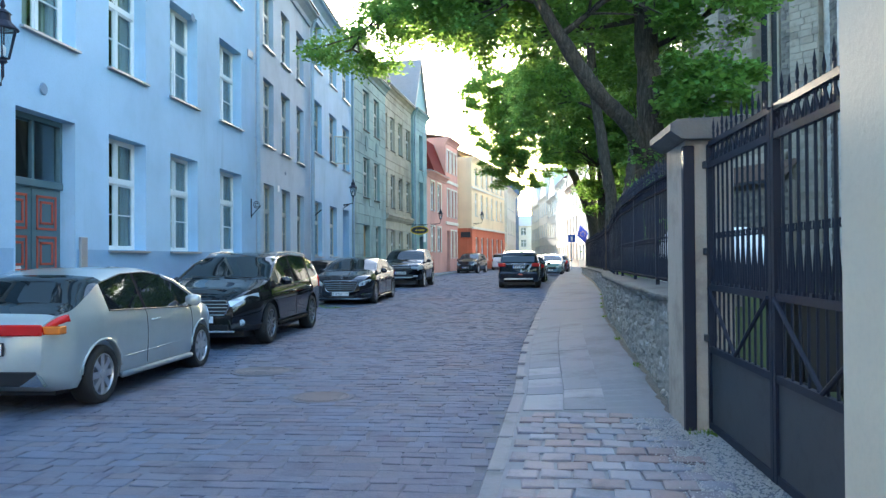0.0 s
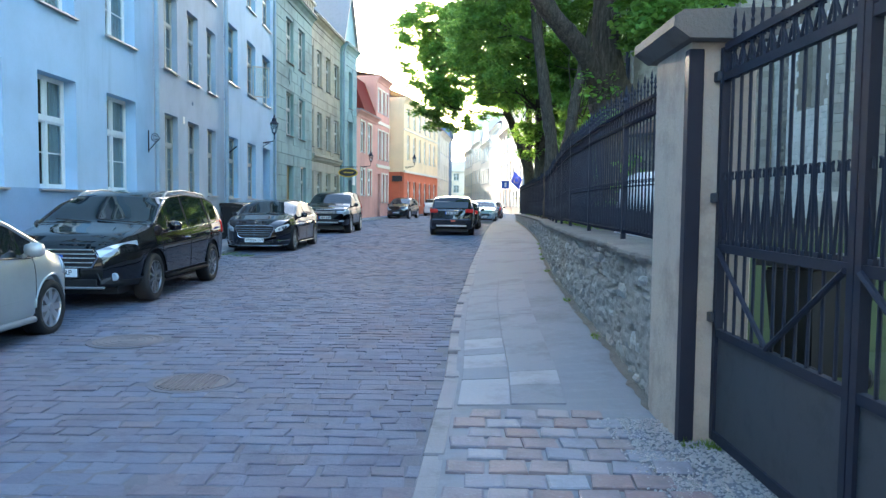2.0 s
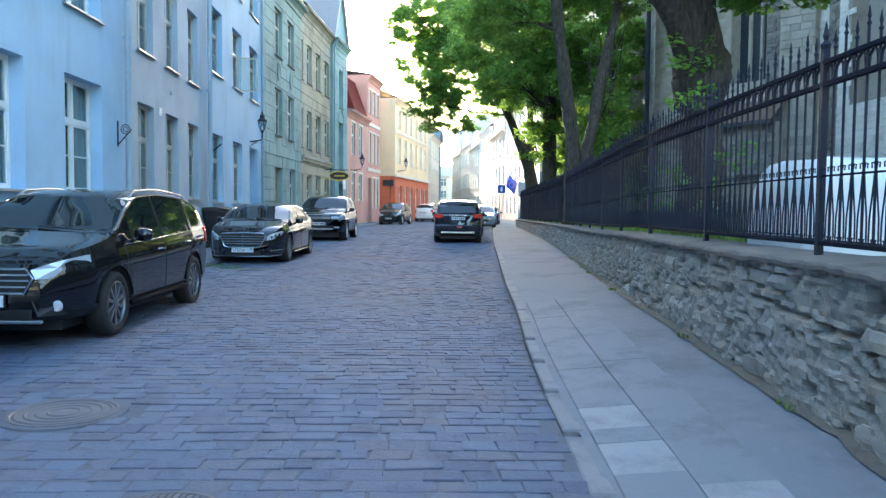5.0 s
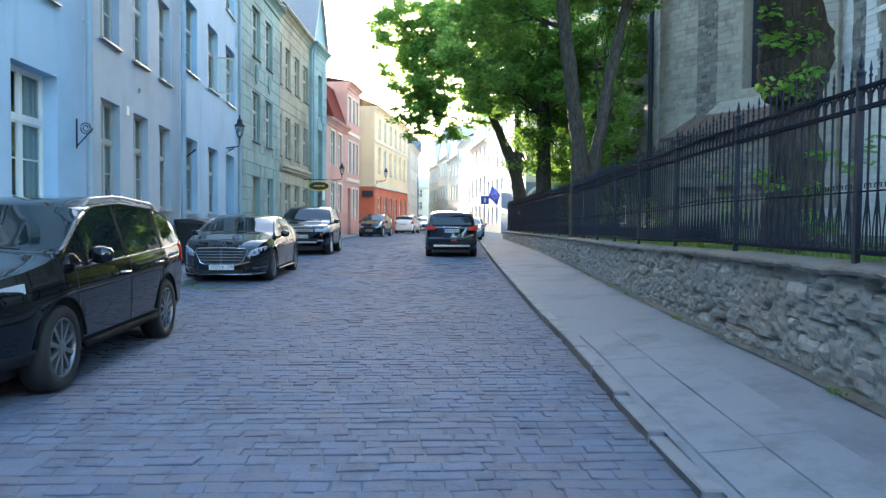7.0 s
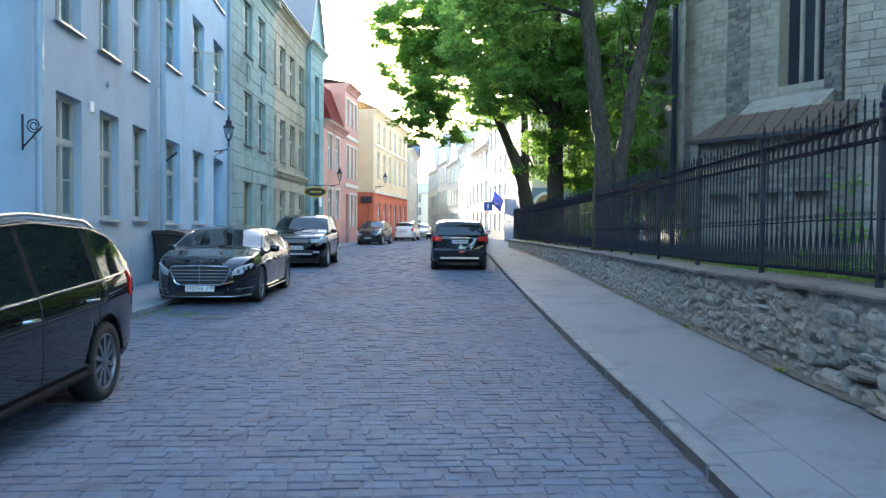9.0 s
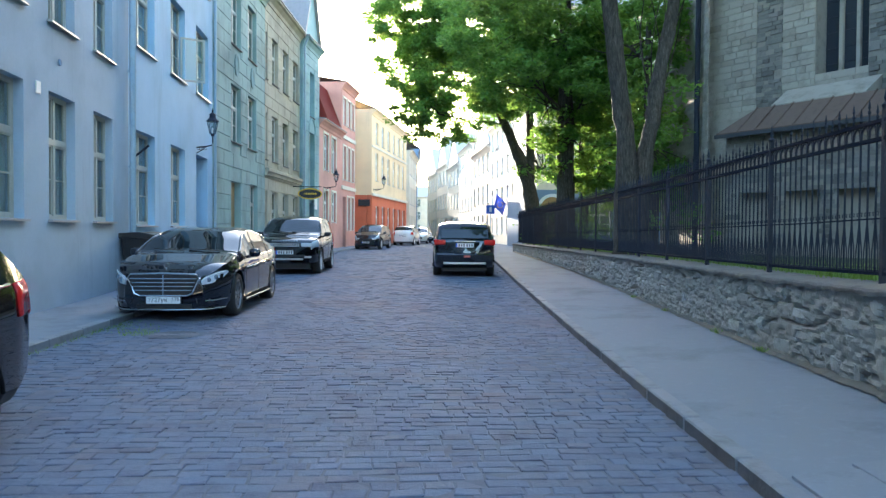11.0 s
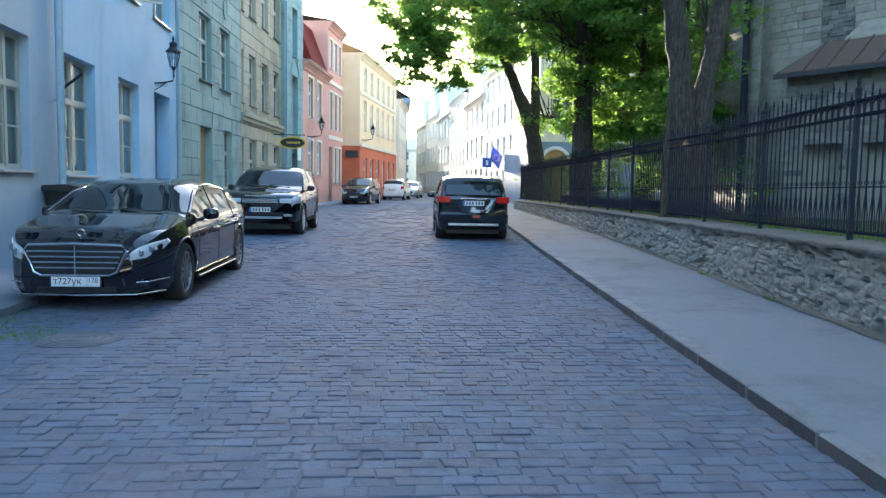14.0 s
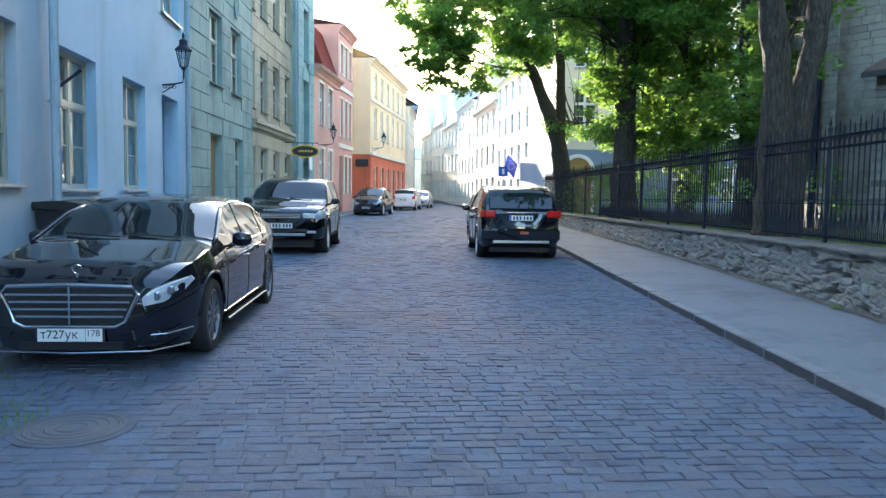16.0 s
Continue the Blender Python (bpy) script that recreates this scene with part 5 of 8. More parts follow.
def tree(name, label, base, stems, lobes, seed, clump_n, per, leaf=0.11, twig_r=0.02, extra=()):
    """stems: lists of (point, radius) from the ground up; lobes: (centre, radii) of the crown; sprays fill their outer part."""
    r = random.Random(seed)
    rn = np.random.default_rng(seed)
    t = thing(name, label, "tree")
    forks = []
    for st in stems:
        bm = bmesh.new()
        pts = [Vector(p) for p, _ in st]
        rad = [q for _, q in st]
        # smooth stem through its points
        P, R = [], []
        for i in range(len(pts) - 1):
            p0, p1, p2, p3 = pts[max(i - 1, 0)], pts[i], pts[i + 1], pts[min(i + 2, len(pts) - 1)]
            for k in range(6):
                u = k / 6
                P.append(0.5 * ((2 * p1) + (p2 - p0) * u + (2 * p0 - 5 * p1 + 4 * p2 - p3) * u * u + (3 * p1 - p0 - 3 * p2 + p3) * u ** 3) + Vector((r.uniform(-1, 1), r.uniform(-1, 1), 0)) * rad[i] * 0.05)
                R.append((rad[i] + (rad[i + 1] - rad[i]) * u) * r.uniform(0.96, 1.05))
        P.append(pts[-1])
        R.append(rad[-1])
        tube(bm, P, R, 20)
        for v in bm.verts:
            v.co += (noise.noise_vector(v.co * 1.9) * 0.22 + noise.noise_vector(v.co * 6.0) * 0.12) * rad[0] * 0.6
        part("trunk", bm, M_BARK, t, smooth=True)
        forks += P[len(P) // 2:]
    clumps = []
    for c, rr in lobes:
        vol = rr[0] * rr[1] * rr[2]
        k = max(6, int(clump_n * vol))
        for _ in range(k):
            d = Vector((r.gauss(0, 1), r.gauss(0, 1), r.gauss(0, 1))).normalized()
            q = r.uniform(0.45, 1.0) ** 0.6
            p = Vector((c[0] + d.x * rr[0] * q, c[1] + d.y * rr[1] * q, c[2] + d.z * rr[2] * q))
            nz = noise.noise(p * 0.55)
            if nz < -0.22:
                continue
            clumps.append((p, r.uniform(0.28, 0.68)))
    clumps += [(Vector(c), q) for c, q in extra]
    bm = bmesh.new()
    for c, rr in lobes:
        cen = Vector(c)
        f = min(forks, key=lambda q: (q - cen).length + 0.6 * abs(q.z - cen.z + rr[2]))
        pts = limb(bm, f, cen, 0.035 + 0.018 * max(rr), 0.02, r, 0.1)
        near = sorted(clumps, key=lambda q: (q[0] - cen).length)[:26]
        for p, _ in r.sample(near, min(14, len(near))):
            limb(bm, pts[r.randint(2, 6)], p, 0.03, 0.006, r, 0.12, 5, 5)
    if len(bm.verts):
        part("branchwork", bm, M_BARK, t, smooth=True)
    else:
        bm.free()
    v, f = leaf_cloud(clumps, per, leaf, rn)
    cr = new("crown", mesh_np("crown", v, f, M_LEAF))
    cr.parent = t
    return t, clumps


# near tree by the fence, forked, with a swollen burr
tree("lime_tree", "old lime tree with a forked trunk and swollen burr", (3.78, 8.3, 0.9),
     [[((3.90, 8.35, 0.85), 0.38), ((3.88, 8.3, 1.8), 0.28), ((3.87, 8.3, 2.6), 0.25), ((3.82, 8.25, 2.95), 0.36), ((3.80, 8.2, 3.35), 0.37), ((3.70, 8.1, 3.8), 0.25), ((3.68, 8.2, 5.4), 0.215), ((3.6, 8.4, 7.5), 0.19), ((3.6, 8.8, 10.0), 0.12)],
      [((3.66, 8.1, 3.3), 0.20), ((3.25, 7.8, 3.9), 0.155), ((2.6, 7.4, 4.5), 0.145), ((1.95, 7.1, 5.4), 0.12), ((1.3, 6.9, 6.5), 0.07)]],
     [((3.6, 8.3, 8.6), (3.0, 3.0, 1.8)), ((1.0, 7.8, 6.35), (2.1, 1.6, 0.75)), ((-2.9, 12.3, 6.75), (1.3, 1.4, 0.5)), ((-0.6, 10.4, 7.3), (2.0, 2.0, 0.8)), ((1.0, 11.2, 6.7), (1.5, 1.5, 0.7)), ((0.4, 9.0, 6.6), (1.6, 1.4, 0.6)), ((2.4, 9.8, 7.2), (2.2, 2.0, 0.9)), ((5.4, 8.8, 7.2), (1.6, 1.8, 0.8)), ((4.45, 7.1, 4.45), (0.9, 0.8, 0.5)), ((3.2, 6.6, 6.2), (1.7, 1.3, 0.8)), ((4.8, 7.4, 6.0), (1.0, 1.2, 0.7))], 21, 24.0, 150, 0.10, extra=[((4.45 + q.uniform(-0.75, 0.75), 7.1 + q.uniform(-0.6, 0.6), 4.4 + q.uniform(-0.5, 0.5)), 0.26) for q in [random.Random(8)] for _ in range(34)])
# forked pair behind
tree("lime_tree", "tall lime tree with two leaning stems", (5.2, 22.0, 0.9),
     [[((4.95, 22.2, 0.8), 0.40), ((4.92, 22.2, 2.0), 0.32), ((4.84, 22.2, 3.7), 0.22), ((4.60, 22.1, 5.2), 0.205), ((4.2, 21.8, 8.0), 0.17), ((3.9, 21.3, 11.5), 0.11)],
      [((5.12, 22.35, 0.8), 0.33), ((5.24, 22.3, 2.4), 0.25), ((5.48, 22.3, 3.9), 0.18), ((5.70, 22.4, 5.2), 0.175), ((6.2, 22.5, 7.5), 0.15), ((6.8, 22.6, 10.5), 0.11)]],
     [((3.2, 21.5, 9.5), (2.8, 3.0, 2.2)), ((6.0, 23.0, 9.6), (2.0, 2.4, 2.0)), ((6.4, 24.6, 4.8), (0.9, 1.4, 1.3)), ((5.0, 23.5, 12.0), (3.4, 3.4, 2.2)), ((2.6, 24.0, 8.4), (1.6, 2.0, 1.6))], 33, 11.0, 140, 0.12)
# dark straight tree wrapped in its own leaves
tree("lime_tree", "straight lime tree with leafy shoots along its trunk", (6.05, 33.5, 0.9),
     [[((6.05, 33.5, 0.7), 0.50), ((6.0, 33.4, 2.5), 0.36), ((5.95, 33.3, 5.5), 0.30), ((5.9, 33.3, 9.0), 0.24), ((5.9, 33.3, 12.5), 0.1)]],
     [((5.5, 33.2, 9.0), (3.0, 3.0, 2.6)), ((4.0, 32.0, 7.2), (1.7, 2.0, 1.2)), ((6.2, 33.3, 5.0), (1.25, 1.25, 1.6)), ((7.6, 33.5, 4.2), (1.3, 1.4, 1.6)), ((7.8, 34.4, 7.5), (2.4, 2.4, 2.4)), ((3.2, 33.0, 9.5), (2.2, 2.4, 2.2)), ((5.2, 33.4, 6.3), (0.9, 1.0, 1.6)), ((6.0, 33.5, 12.2), (3.0, 3.0, 1.6))], 45, 10.0, 140, 0.13)
# leaning tree over the street
tree("lime_tree", "leaning lime tree reaching over the street", (7.15, 45.3, 0.6),
     [[((7.2, 45.3, 0.4), 0.55), ((7.0, 45.3, 2.2), 0.42), ((6.6, 45.2, 4.2), 0.36), ((5.7, 45.0, 6.4), 0.27), ((4.4, 44.6, 8.8), 0.19), ((3.0, 44.2, 11.0), 0.1)],
      [((6.7, 45.2, 3.6), 0.27), ((6.75, 45.2, 5.5), 0.23), ((6.7, 45.3, 8.0), 0.19), ((6.6, 45.4, 11.5), 0.1)]],
     [((2.4, 43.6, 9.2), (2.8, 3.0, 1.9)), ((0.3, 42.5, 9.6), (1.8, 2.2, 1.6)), ((3.2, 44.4, 12.2), (3.8, 3.4, 2.2)), ((6.4, 45.5, 10.6), (3.0, 3.0, 3.0)), ((7.6, 45.2, 4.9), (1.4, 1.5, 0.7)), ((0.6, 43.2, 12.0), (2.8, 2.8, 1.9)), ((1.0, 42.6, 7.5), (1.9, 1.8, 0.8)), ((4.6, 44.0, 8.0), (1.6, 1.8, 1.0))], 57, 12.0, 135, 0.14, extra=[((2.6 + q.uniform(-2.4, 2.4), 43.8 + q.uniform(-2, 2), 8.9 + q.uniform(-1.3, 1.5)), 0.55) for q in [random.Random(18)] for _ in range(60)]
     + [((1.9 + q.uniform(-1.9, 1.9), 43.6 + q.uniform(-1.2, 1.2), 6.75 + q.uniform(-0.7, 0.7)), 0.42) for q in [random.Random(19)] for _ in range(30)])
# trees deeper in the churchyard
for bx, by, sd_, hh in ((8.0, 29.6, 71, 5.6), (10.2, 38.5, 83, 7.5), (8.6, 41.0, 95, 6.5), (13.5, 35.5, 99, 8.5), (12.2, 44.0, 101, 6.0), (9.0, 36.0, 105, 5.2)):
    tree("yard_tree", "lime tree deeper in the churchyard", (bx, by, 0.8),
         [[((bx, by, 0.6), 0.3), ((bx + 0.1, by, 3.0), 0.2), ((bx - 0.1, by, hh), 0.14), ((bx, by + 0.2, hh + 4), 0.06)]],
         [((bx, by, hh - 1.2), (1.9, 1.9, 2.0)), ((bx - 0.6, by + 0.5, hh + 2.2), (2.4, 2.4, 2.2)), ((bx + 0.8, by - 0.6, hh - 2.6), (1.4, 1.4, 1.0))], sd_, 7.0, 120, 0.15)


def sprouts(name, label, clumps, per, size, seed, parent=None):
    v, f = leaf_cloud(clumps, per, size, np.random.default_rng(seed), 0.7)
    o = new(name, mesh_np(name, v, f, M_LEAFY))
    return tagged(o, label, "shrub", kind="stuff") if parent is None else o


rr_ = random.Random(5)
sprouts("burr_shoots", "bright young shoots on the swollen trunk", [((3.48 + rr_.uniform(-0.2, 0.3), 7.78 + rr_.uniform(-0.2, 0.2), 2.7 + rr_.uniform(0, 0.9)), 0.14) for _ in range(16)], 20, 0.075, 3)
sprouts("yard_shrub", "young green seedlings behind the fence", [((3.5 + rr_.uniform(-0.1, 0.5), 7.4 + rr_.uniform(-0.6, 2.5), 1.3 + rr_.uniform(-0.1, 0.9)), 0.16) for _ in range(16)], 18, 0.09, 4)
sprouts("yard_shrub", "green bushes along the far churchyard", [((7.0 + rr_.uniform(-0.6, 2.6), 26 + rr_.uniform(0, 20), 1.2 + rr_.uniform(0, 1.5)), 0.55) for _ in range(60)], 70, 0.12, 6)

def tufts(name, label, spots, n, hmin, hmax, seed):
    g_ = np.random.default_rng(seed)
    v, f = [], []
    for (cx, cy, rx, ry, z) in spots:
        for _ in range(n):
            x, y = cx + g_.uniform(-rx, rx), cy + g_.uniform(-ry, ry)
            h, a, w = g_.uniform(hmin, hmax), g_.uniform(0, 6.28), 0.006
            dx, dy = math.cos(a), math.sin(a)
            b0 = len(v)
            v += [(x - dy * w, y + dx * w, z), (x + dy * w, y - dx * w, z), (x + dx * h * 0.7, y + dy * h * 0.7, z + h)]
            f.append((b0, b0 + 1, b0 + 2))
    return tagged(raw(name, v, f, M_GRASS), label, "weeds", kind="stuff")


tufts("road_weeds", "low green weeds between the setts by the kerb", [(-4.4, 15.6, 0.35, 0.5, ground_z(15)), (-4.1, 15.2, 0.2, 0.25, ground_z(15)), (-4.65, 16.0, 0.15, 0.6, ground_z(15)), (-4.75, 14.6, 0.06, 1.2, ground_z(15))], 130, 0.012, 0.05, 5)
tufts("pillar_weeds", "small weeds at the foot of the pillar", [(2.62, 0.17, 0.1, 0.05, ground_z(0.2)), (2.70, 0.14, 0.05, 0.04, ground_z(0.2))], 70, 0.02, 0.07, 6)
tufts("wall_weeds", "small weeds along the foot of the wall", [(line_at(WALL, yy) - 0.07, yy, 0.04, 0.12, pave_z(line_at(WALL, yy), yy)) for yy in (3.1, 5.4, 9.2, 12.3, 13.8, 16.5, 19.0)], 45, 0.02, 0.06, 7)

# grass tufts on the yard edge
rn = np.random.default_rng(9)
gv, gf = [], []
for k in range(5200):
    y = rn.uniform(5.5, 46) if k % 3 else rn.uniform(6.5, 14)
    x = fx(y) + rn.uniform(0.08, 1.6) ** 1.0
    z = wall_top(y) - 0.06
    h, a, w = rn.uniform(0.06, 0.2), rn.uniform(0, 6.28), 0.012
    dx, dy = math.cos(a), math.sin(a)
    b0 = len(gv)
    gv += [(x - dy * w, y + dx * w, z), (x + dy * w, y - dx * w, z), (x + dx * h * 0.5, y + dy * h * 0.5, z + h)]
    gf.append((b0, b0 + 1, b0 + 2))
tagged(raw("grass", gv, gf, M_GRASS), "tufts of green grass behind the fence", "grass", kind="stuff")

# ---- parked cars ----
def curve_of(knots):
    ys = [k[0] for k in knots]
    zs = [k[1] for k in knots]

    def f(y):
        # smoothed straight-line interpolation
        return float(np.mean([np.interp(y + d, ys, zs) for d in (-0.05, -0.025, 0.0, 0.025, 0.05)]))
    return f


def text_on(parent, body, size, m, material=None):
    cu = bpy.data.curves.new("plate_text", "FONT")
    cu.body, cu.size, cu.align_x, cu.align_y = body, size, "CENTER", "CENTER"
    cu.extrude = 0.001
    cu.materials.append(material or M_INK)
    o = new("plate_text", cu)
    o.parent = parent
    o.matrix_local = m
    return o


def wheel_meshes(R, W, spokes, rim_mat, twin):
    rr = R * 0.70
    bm = bmesh.new()
    lathe(bm, [(rr, -W / 2 + 0.01), (R * 0.94, -W / 2), (R, -W / 2 + 0.035), (R, W / 2 - 0.035), (R * 0.94, W / 2), (rr * 1.03, W / 2 - 0.004), (rr, W / 2 - 0.02)], 36, closed=True)
    tyre = mesh_from("wheel", bm, M_TYRE, True)
    bm = bmesh.new()
    lathe(bm, [(rr * 1.01, W / 2 - 0.012), (rr * 0.95, W / 2 - 0.006), (rr * 0.92, W / 2 - 0.03), (rr * 0.90, -W / 2 + 0.02), (rr * 1.0, -W / 2 + 0.02)], 36, closed=True)
    n = spokes
    for k in range(n):
        a = 2 * math.pi * k / n
        for off in ((-0.09, 0.09) if twin else (0.0,)):
            m = pose(0, 0, 0, 0, 0, math.degrees(a + off))
            wd = 0.014 if twin else (0.030 if n < 9 else 0.016)
            z0, z1 = W / 2 - 0.05, W / 2 - 0.018
            extrude_poly(bm, [(R * 0.10, -wd), (rr * 0.95, -wd * 1.25), (rr * 0.95, wd * 1.25), (R * 0.10, wd)], z0, z1, "xy", m)
    lathe(bm, [(0.0, W / 2 - 0.055), (R * 0.17, W / 2 - 0.055), (R * 0.16, W / 2 - 0.012), (R * 0.08, W / 2 - 0.006), (0.0, W / 2 - 0.006)], 16)
    rim = mesh_from("rim", bm, rim_mat)
    bm = bmesh.new()
    lathe(bm, [(0.0, -W / 2 + 0.06), (rr * 0.93, -W / 2 + 0.06), (rr * 0.93, -W / 2 + 0.075), (0.0, -W / 2 + 0.075)], 24)
    disc = mesh_from("brake_disc", bm, M_RIMD)
    return tyre, rim, disc


def car(label, at, spec, group=""):
    """A parked car. Local y points forwards. spec holds its lines as (y, value) knots."""
    c = thing("car", label, "car", group, at=at)
    top, belt, half = curve_of(spec["top"]), curve_of(spec["belt"]), curve_of(spec["half"])
    zbk = curve_of(spec.get("bottom", [(-9, 0.22), (9, 0.22)]))
    y0, y1 = spec["top"][0][0], spec["top"][-1][0]
    R = spec["R"]
    Ra = R + 0.055
    axles = spec["axles"]
    ys = set(np.linspace(y0, y1, 56).round(4))
    for ya in axles:
        ys |= set((ya + Ra * np.sin(np.linspace(-math.pi / 2, math.pi / 2, 19))).round(4))
    for rng_ in spec["side"] + [spec["screen"], spec["rear"]]:
        ys |= set(np.round(rng_, 4))
    for d in (0.02, 0.05, 0.09, 0.14, 0.2, 0.28):
        ys |= {round(y0 + d, 4), round(y1 - d, 4)}
    ys = sorted(ys)
    tumble = spec.get("tumble", 0.36)

    def section(y):
        zt, w = top(y), half(y)
        zb = zbk(y)
        be = min(belt(y), zt - 0.045)
        hgt = zt - be
        wr = 0.955 * w - tumble * max(0.0, hgt - 0.05)
        k = min(1.0, hgt / 0.3)
        if spec["screen"][0] < y <= spec["screen"][1]:
            k *= max(0.12, 1.0 - 4.0 * (y - spec["screen"][0]))
        mid = zb + (be - zb) * 0.45
        pts = [(0, zb), (0.74 * w, zb), (0.93 * w, zb + 0.03), (0.985 * w, zb + 0.12), (w, mid), (w * 1.0, mid + (be - mid) * 0.5), (0.985 * w, be - 0.07 * min(1, (be - mid) / 0.3)), (0.955 * w, be),
               (wr, zt - 0.02 - 0.055 * k), (wr * 0.86, zt - 0.008 - 0.018 * k), (wr * 0.45, zt - 0.004), (0, zt)]
        for ya in axles:
            dy = abs(y - ya)
            if dy < Ra - 1e-6:
                az = R + math.sqrt(Ra * Ra - dy * dy)
                pts = [p if i < 2 or p[1] > az else (p[0], min(az, be - 0.02)) for i, p in enumerate(pts)]
        return pts
    secs = [section(y) for y in ys]
    ns = len(secs[0])
    bodies = {}

    def bin_(name):
        if name not in bodies:
            bodies[name] = []
        return bodies[name]
    for i in range(len(ys) - 1):
        ya, yb = ys[i], ys[i + 1]
        ym = (ya + yb) / 2
        for j in range(ns - 1):
            for sg in (-1, 1):
                quad = [(sg * secs[i][j][0], ya, secs[i][j][1]), (sg * secs[i][j + 1][0], ya, secs[i][j + 1][1]), (sg * secs[i + 1][j + 1][0], yb, secs[i + 1][j + 1][1]), (sg * secs[i + 1][j][0], yb, secs[i + 1][j][1])]
                name = "body"
                if j == 7:
                    for k, (a, b) in enumerate(spec["side"]):
                        if a < ym < b:
                            name = "side_window%d%d" % (k, sg)
                    if name == "body" and spec["side"][0][0] < ym < spec["side"][-1][1]:
                        name = "door_pillar%d%d" % (int(ym > spec["side"][0][1] + 0.5), sg)
                s0, s1 = spec["screen"]
                if s0 < ym < s1:
                    if j >= 8:
                        name = "windscreen"
                    elif j == 7 and ym < s0 + 0.72 * (s1 - s0):
                        name = "side_window%d%d" % (len(spec["side"]) - 1, sg)
                if j >= 8 and spec["rear"][0] < ym < spec["rear"][1]:
                    name = "rear_window"
                if spec.get("cladding") and j in (1, 2) and name == "body":
                    name = "cladding"
                hl = spec.get("headlight")
                if hl and hl[0] < ym < hl[1] and hl[2] <= j < hl[3]:
                    name = "headlight%d" % sg
                tl = spec.get("taillight")
                if tl and tl[0] < ym < tl[1] and tl[2] <= j < tl[3]:
                    name = "tail_light%d" % sg
                bin_(name).append(quad)
    mats = {"body": spec["paint"], "door_pillar": M_TRIMB, "cladding": M_BLACK, "windscreen": M_CARGLASS, "rear_window": M_CARGLASS}
    made = {}
    for name, quads in bodies.items():
        bm = bmesh.new()
        for q in quads:
            try:
                bm.faces.new([bm.verts.new(p) for p in q])
            except ValueError:
                pass
        if name == "body":
            for s in (secs[0], secs[-1]):
                y = y0 if s is secs[0] else y1
                pts = [(p[0], y, p[1]) for p in s] + [(-p[0], y, p[1]) for p in reversed(s[1:-1])]
                bm.faces.new([bm.verts.new(p) for p in pts])
        bmesh.ops.remove_doubles(bm, verts=bm.verts[:], dist=0.0008)
        plainname = name.rstrip("-0123456789")
        mat = mats.get(plainname, M_CARGLASS if "window" in plainname else (M_LIGHTG if plainname == "headlight" else M_TAIL))
        ob = part(plainname, bm, mat, c, "", True)
        made[name] = ob
        if plainname in ("headlight", "tail_light"):
            md = ob.modifiers.new("thick", "SOLIDIFY")
            md.thickness, md.offset = 0.012, 1.0
        if plainname == "body":
            es = ob.modifiers.new("edges", "EDGE_SPLIT")
            es.split_angle = radians(50)
    # dark floor and wheel wells
    bm = bmesh.new()
    wmid = half(0) * 0.72
    box(bm, -wmid, wmid, y0 + 0.25, y1 - 0.25, 0.17, 0.60)
    part("underbody", bm, M_BLACK, c)
    # seats seen as dark shapes are behind tinted glass; wheels
    tyre, rim, disc = wheel_meshes(R, spec.get("tyre", 0.225), spec.get("spokes", 10), spec.get("rim", M_RIM), spec.get("twin", False))
    for ya in axles:
        for sg in (-1, 1):
            w = new("wheel", tyre)
            w.parent = c
            w.matrix_local = pose(sg * (half(0) - spec.get("tyre", 0.225) / 2 - 0.01), ya, R, 0, 90 * sg, 0)
            for nm, me in (("rim", rim), ("brake_disc", disc)):
                o = new(nm, me)
                o.parent = w
    # door seams, handles, mirrors
    def side_pt(y, j, sg, out=0.0):
        s = section(y)
        return Vector((sg * (s[j][0] + out), y, s[j][1]))
    for sg in (-1, 1):
        for y in spec["seams"]:
            bm = bmesh.new()
            tube(bm, [side_pt(y, j, sg, 0.001) for j in (3, 4, 5, 6, 7)], 0.004, 5, caps=False)
            part("door_seam", bm, M_BLACK, c)
        for y in spec["handles"]:
            bm = bmesh.new()
            p = side_pt(y, 6, sg)
            z = p.z - 0.06
            x = sg * (half(y) * 0.995)
            tube(bm, [(x, y - 0.10, z), (x + sg * 0.035, y - 0.08, z), (x + sg * 0.038, y + 0.06, z + 0.004), (x, y + 0.09, z)], 0.013, 6)
            part("door_handle", bm, spec.get("handle_mat", spec["paint"]), c)
        ym = spec["mirror"]
        bm = bmesh.new()
        p = side_pt(ym, 7, sg)
        lathe(bm, [(0.02, -0.10), (0.075, -0.085), (0.10, -0.02), (0.10, 0.05), (0.075, 0.095), (0.02, 0.10)], 12, Matrix.Translation((p.x + sg * 0.13, ym, p.z + 0.09)) @ pose(0, 0, 0, 0, 90, 0) @ Matrix.Diagonal((0.75, 0.6, 1.0, 1.0)))
        tube(bm, [(p.x - sg * 0.02, ym + 0.02, p.z + 0.0), (p.x + sg * 0.07, ym + 0.01, p.z + 0.06)], 0.025, 8)
        part("mirror", bm, spec.get("mirror_mat", spec["paint"]), c, "", True)
        bm = bmesh.new()
        tr = [side_pt(y, 7, sg, 0.004) for y in np.linspace(spec["side"][0][0], spec["side"][-1][1], 16)]
        tube(bm, tr, 0.010, 6)
        part("window_trim", bm, spec.get("trim", M_BLACK), c)
        bm = bmesh.new()
        tr = [side_pt(y, 8, sg, 0.003) for y in np.linspace(spec["side"][0][0], spec["side"][-1][1], 20)]
        tube(bm, tr, 0.008, 6)
        part("window_trim", bm, spec.get("trim_top", M_BLACK), c)
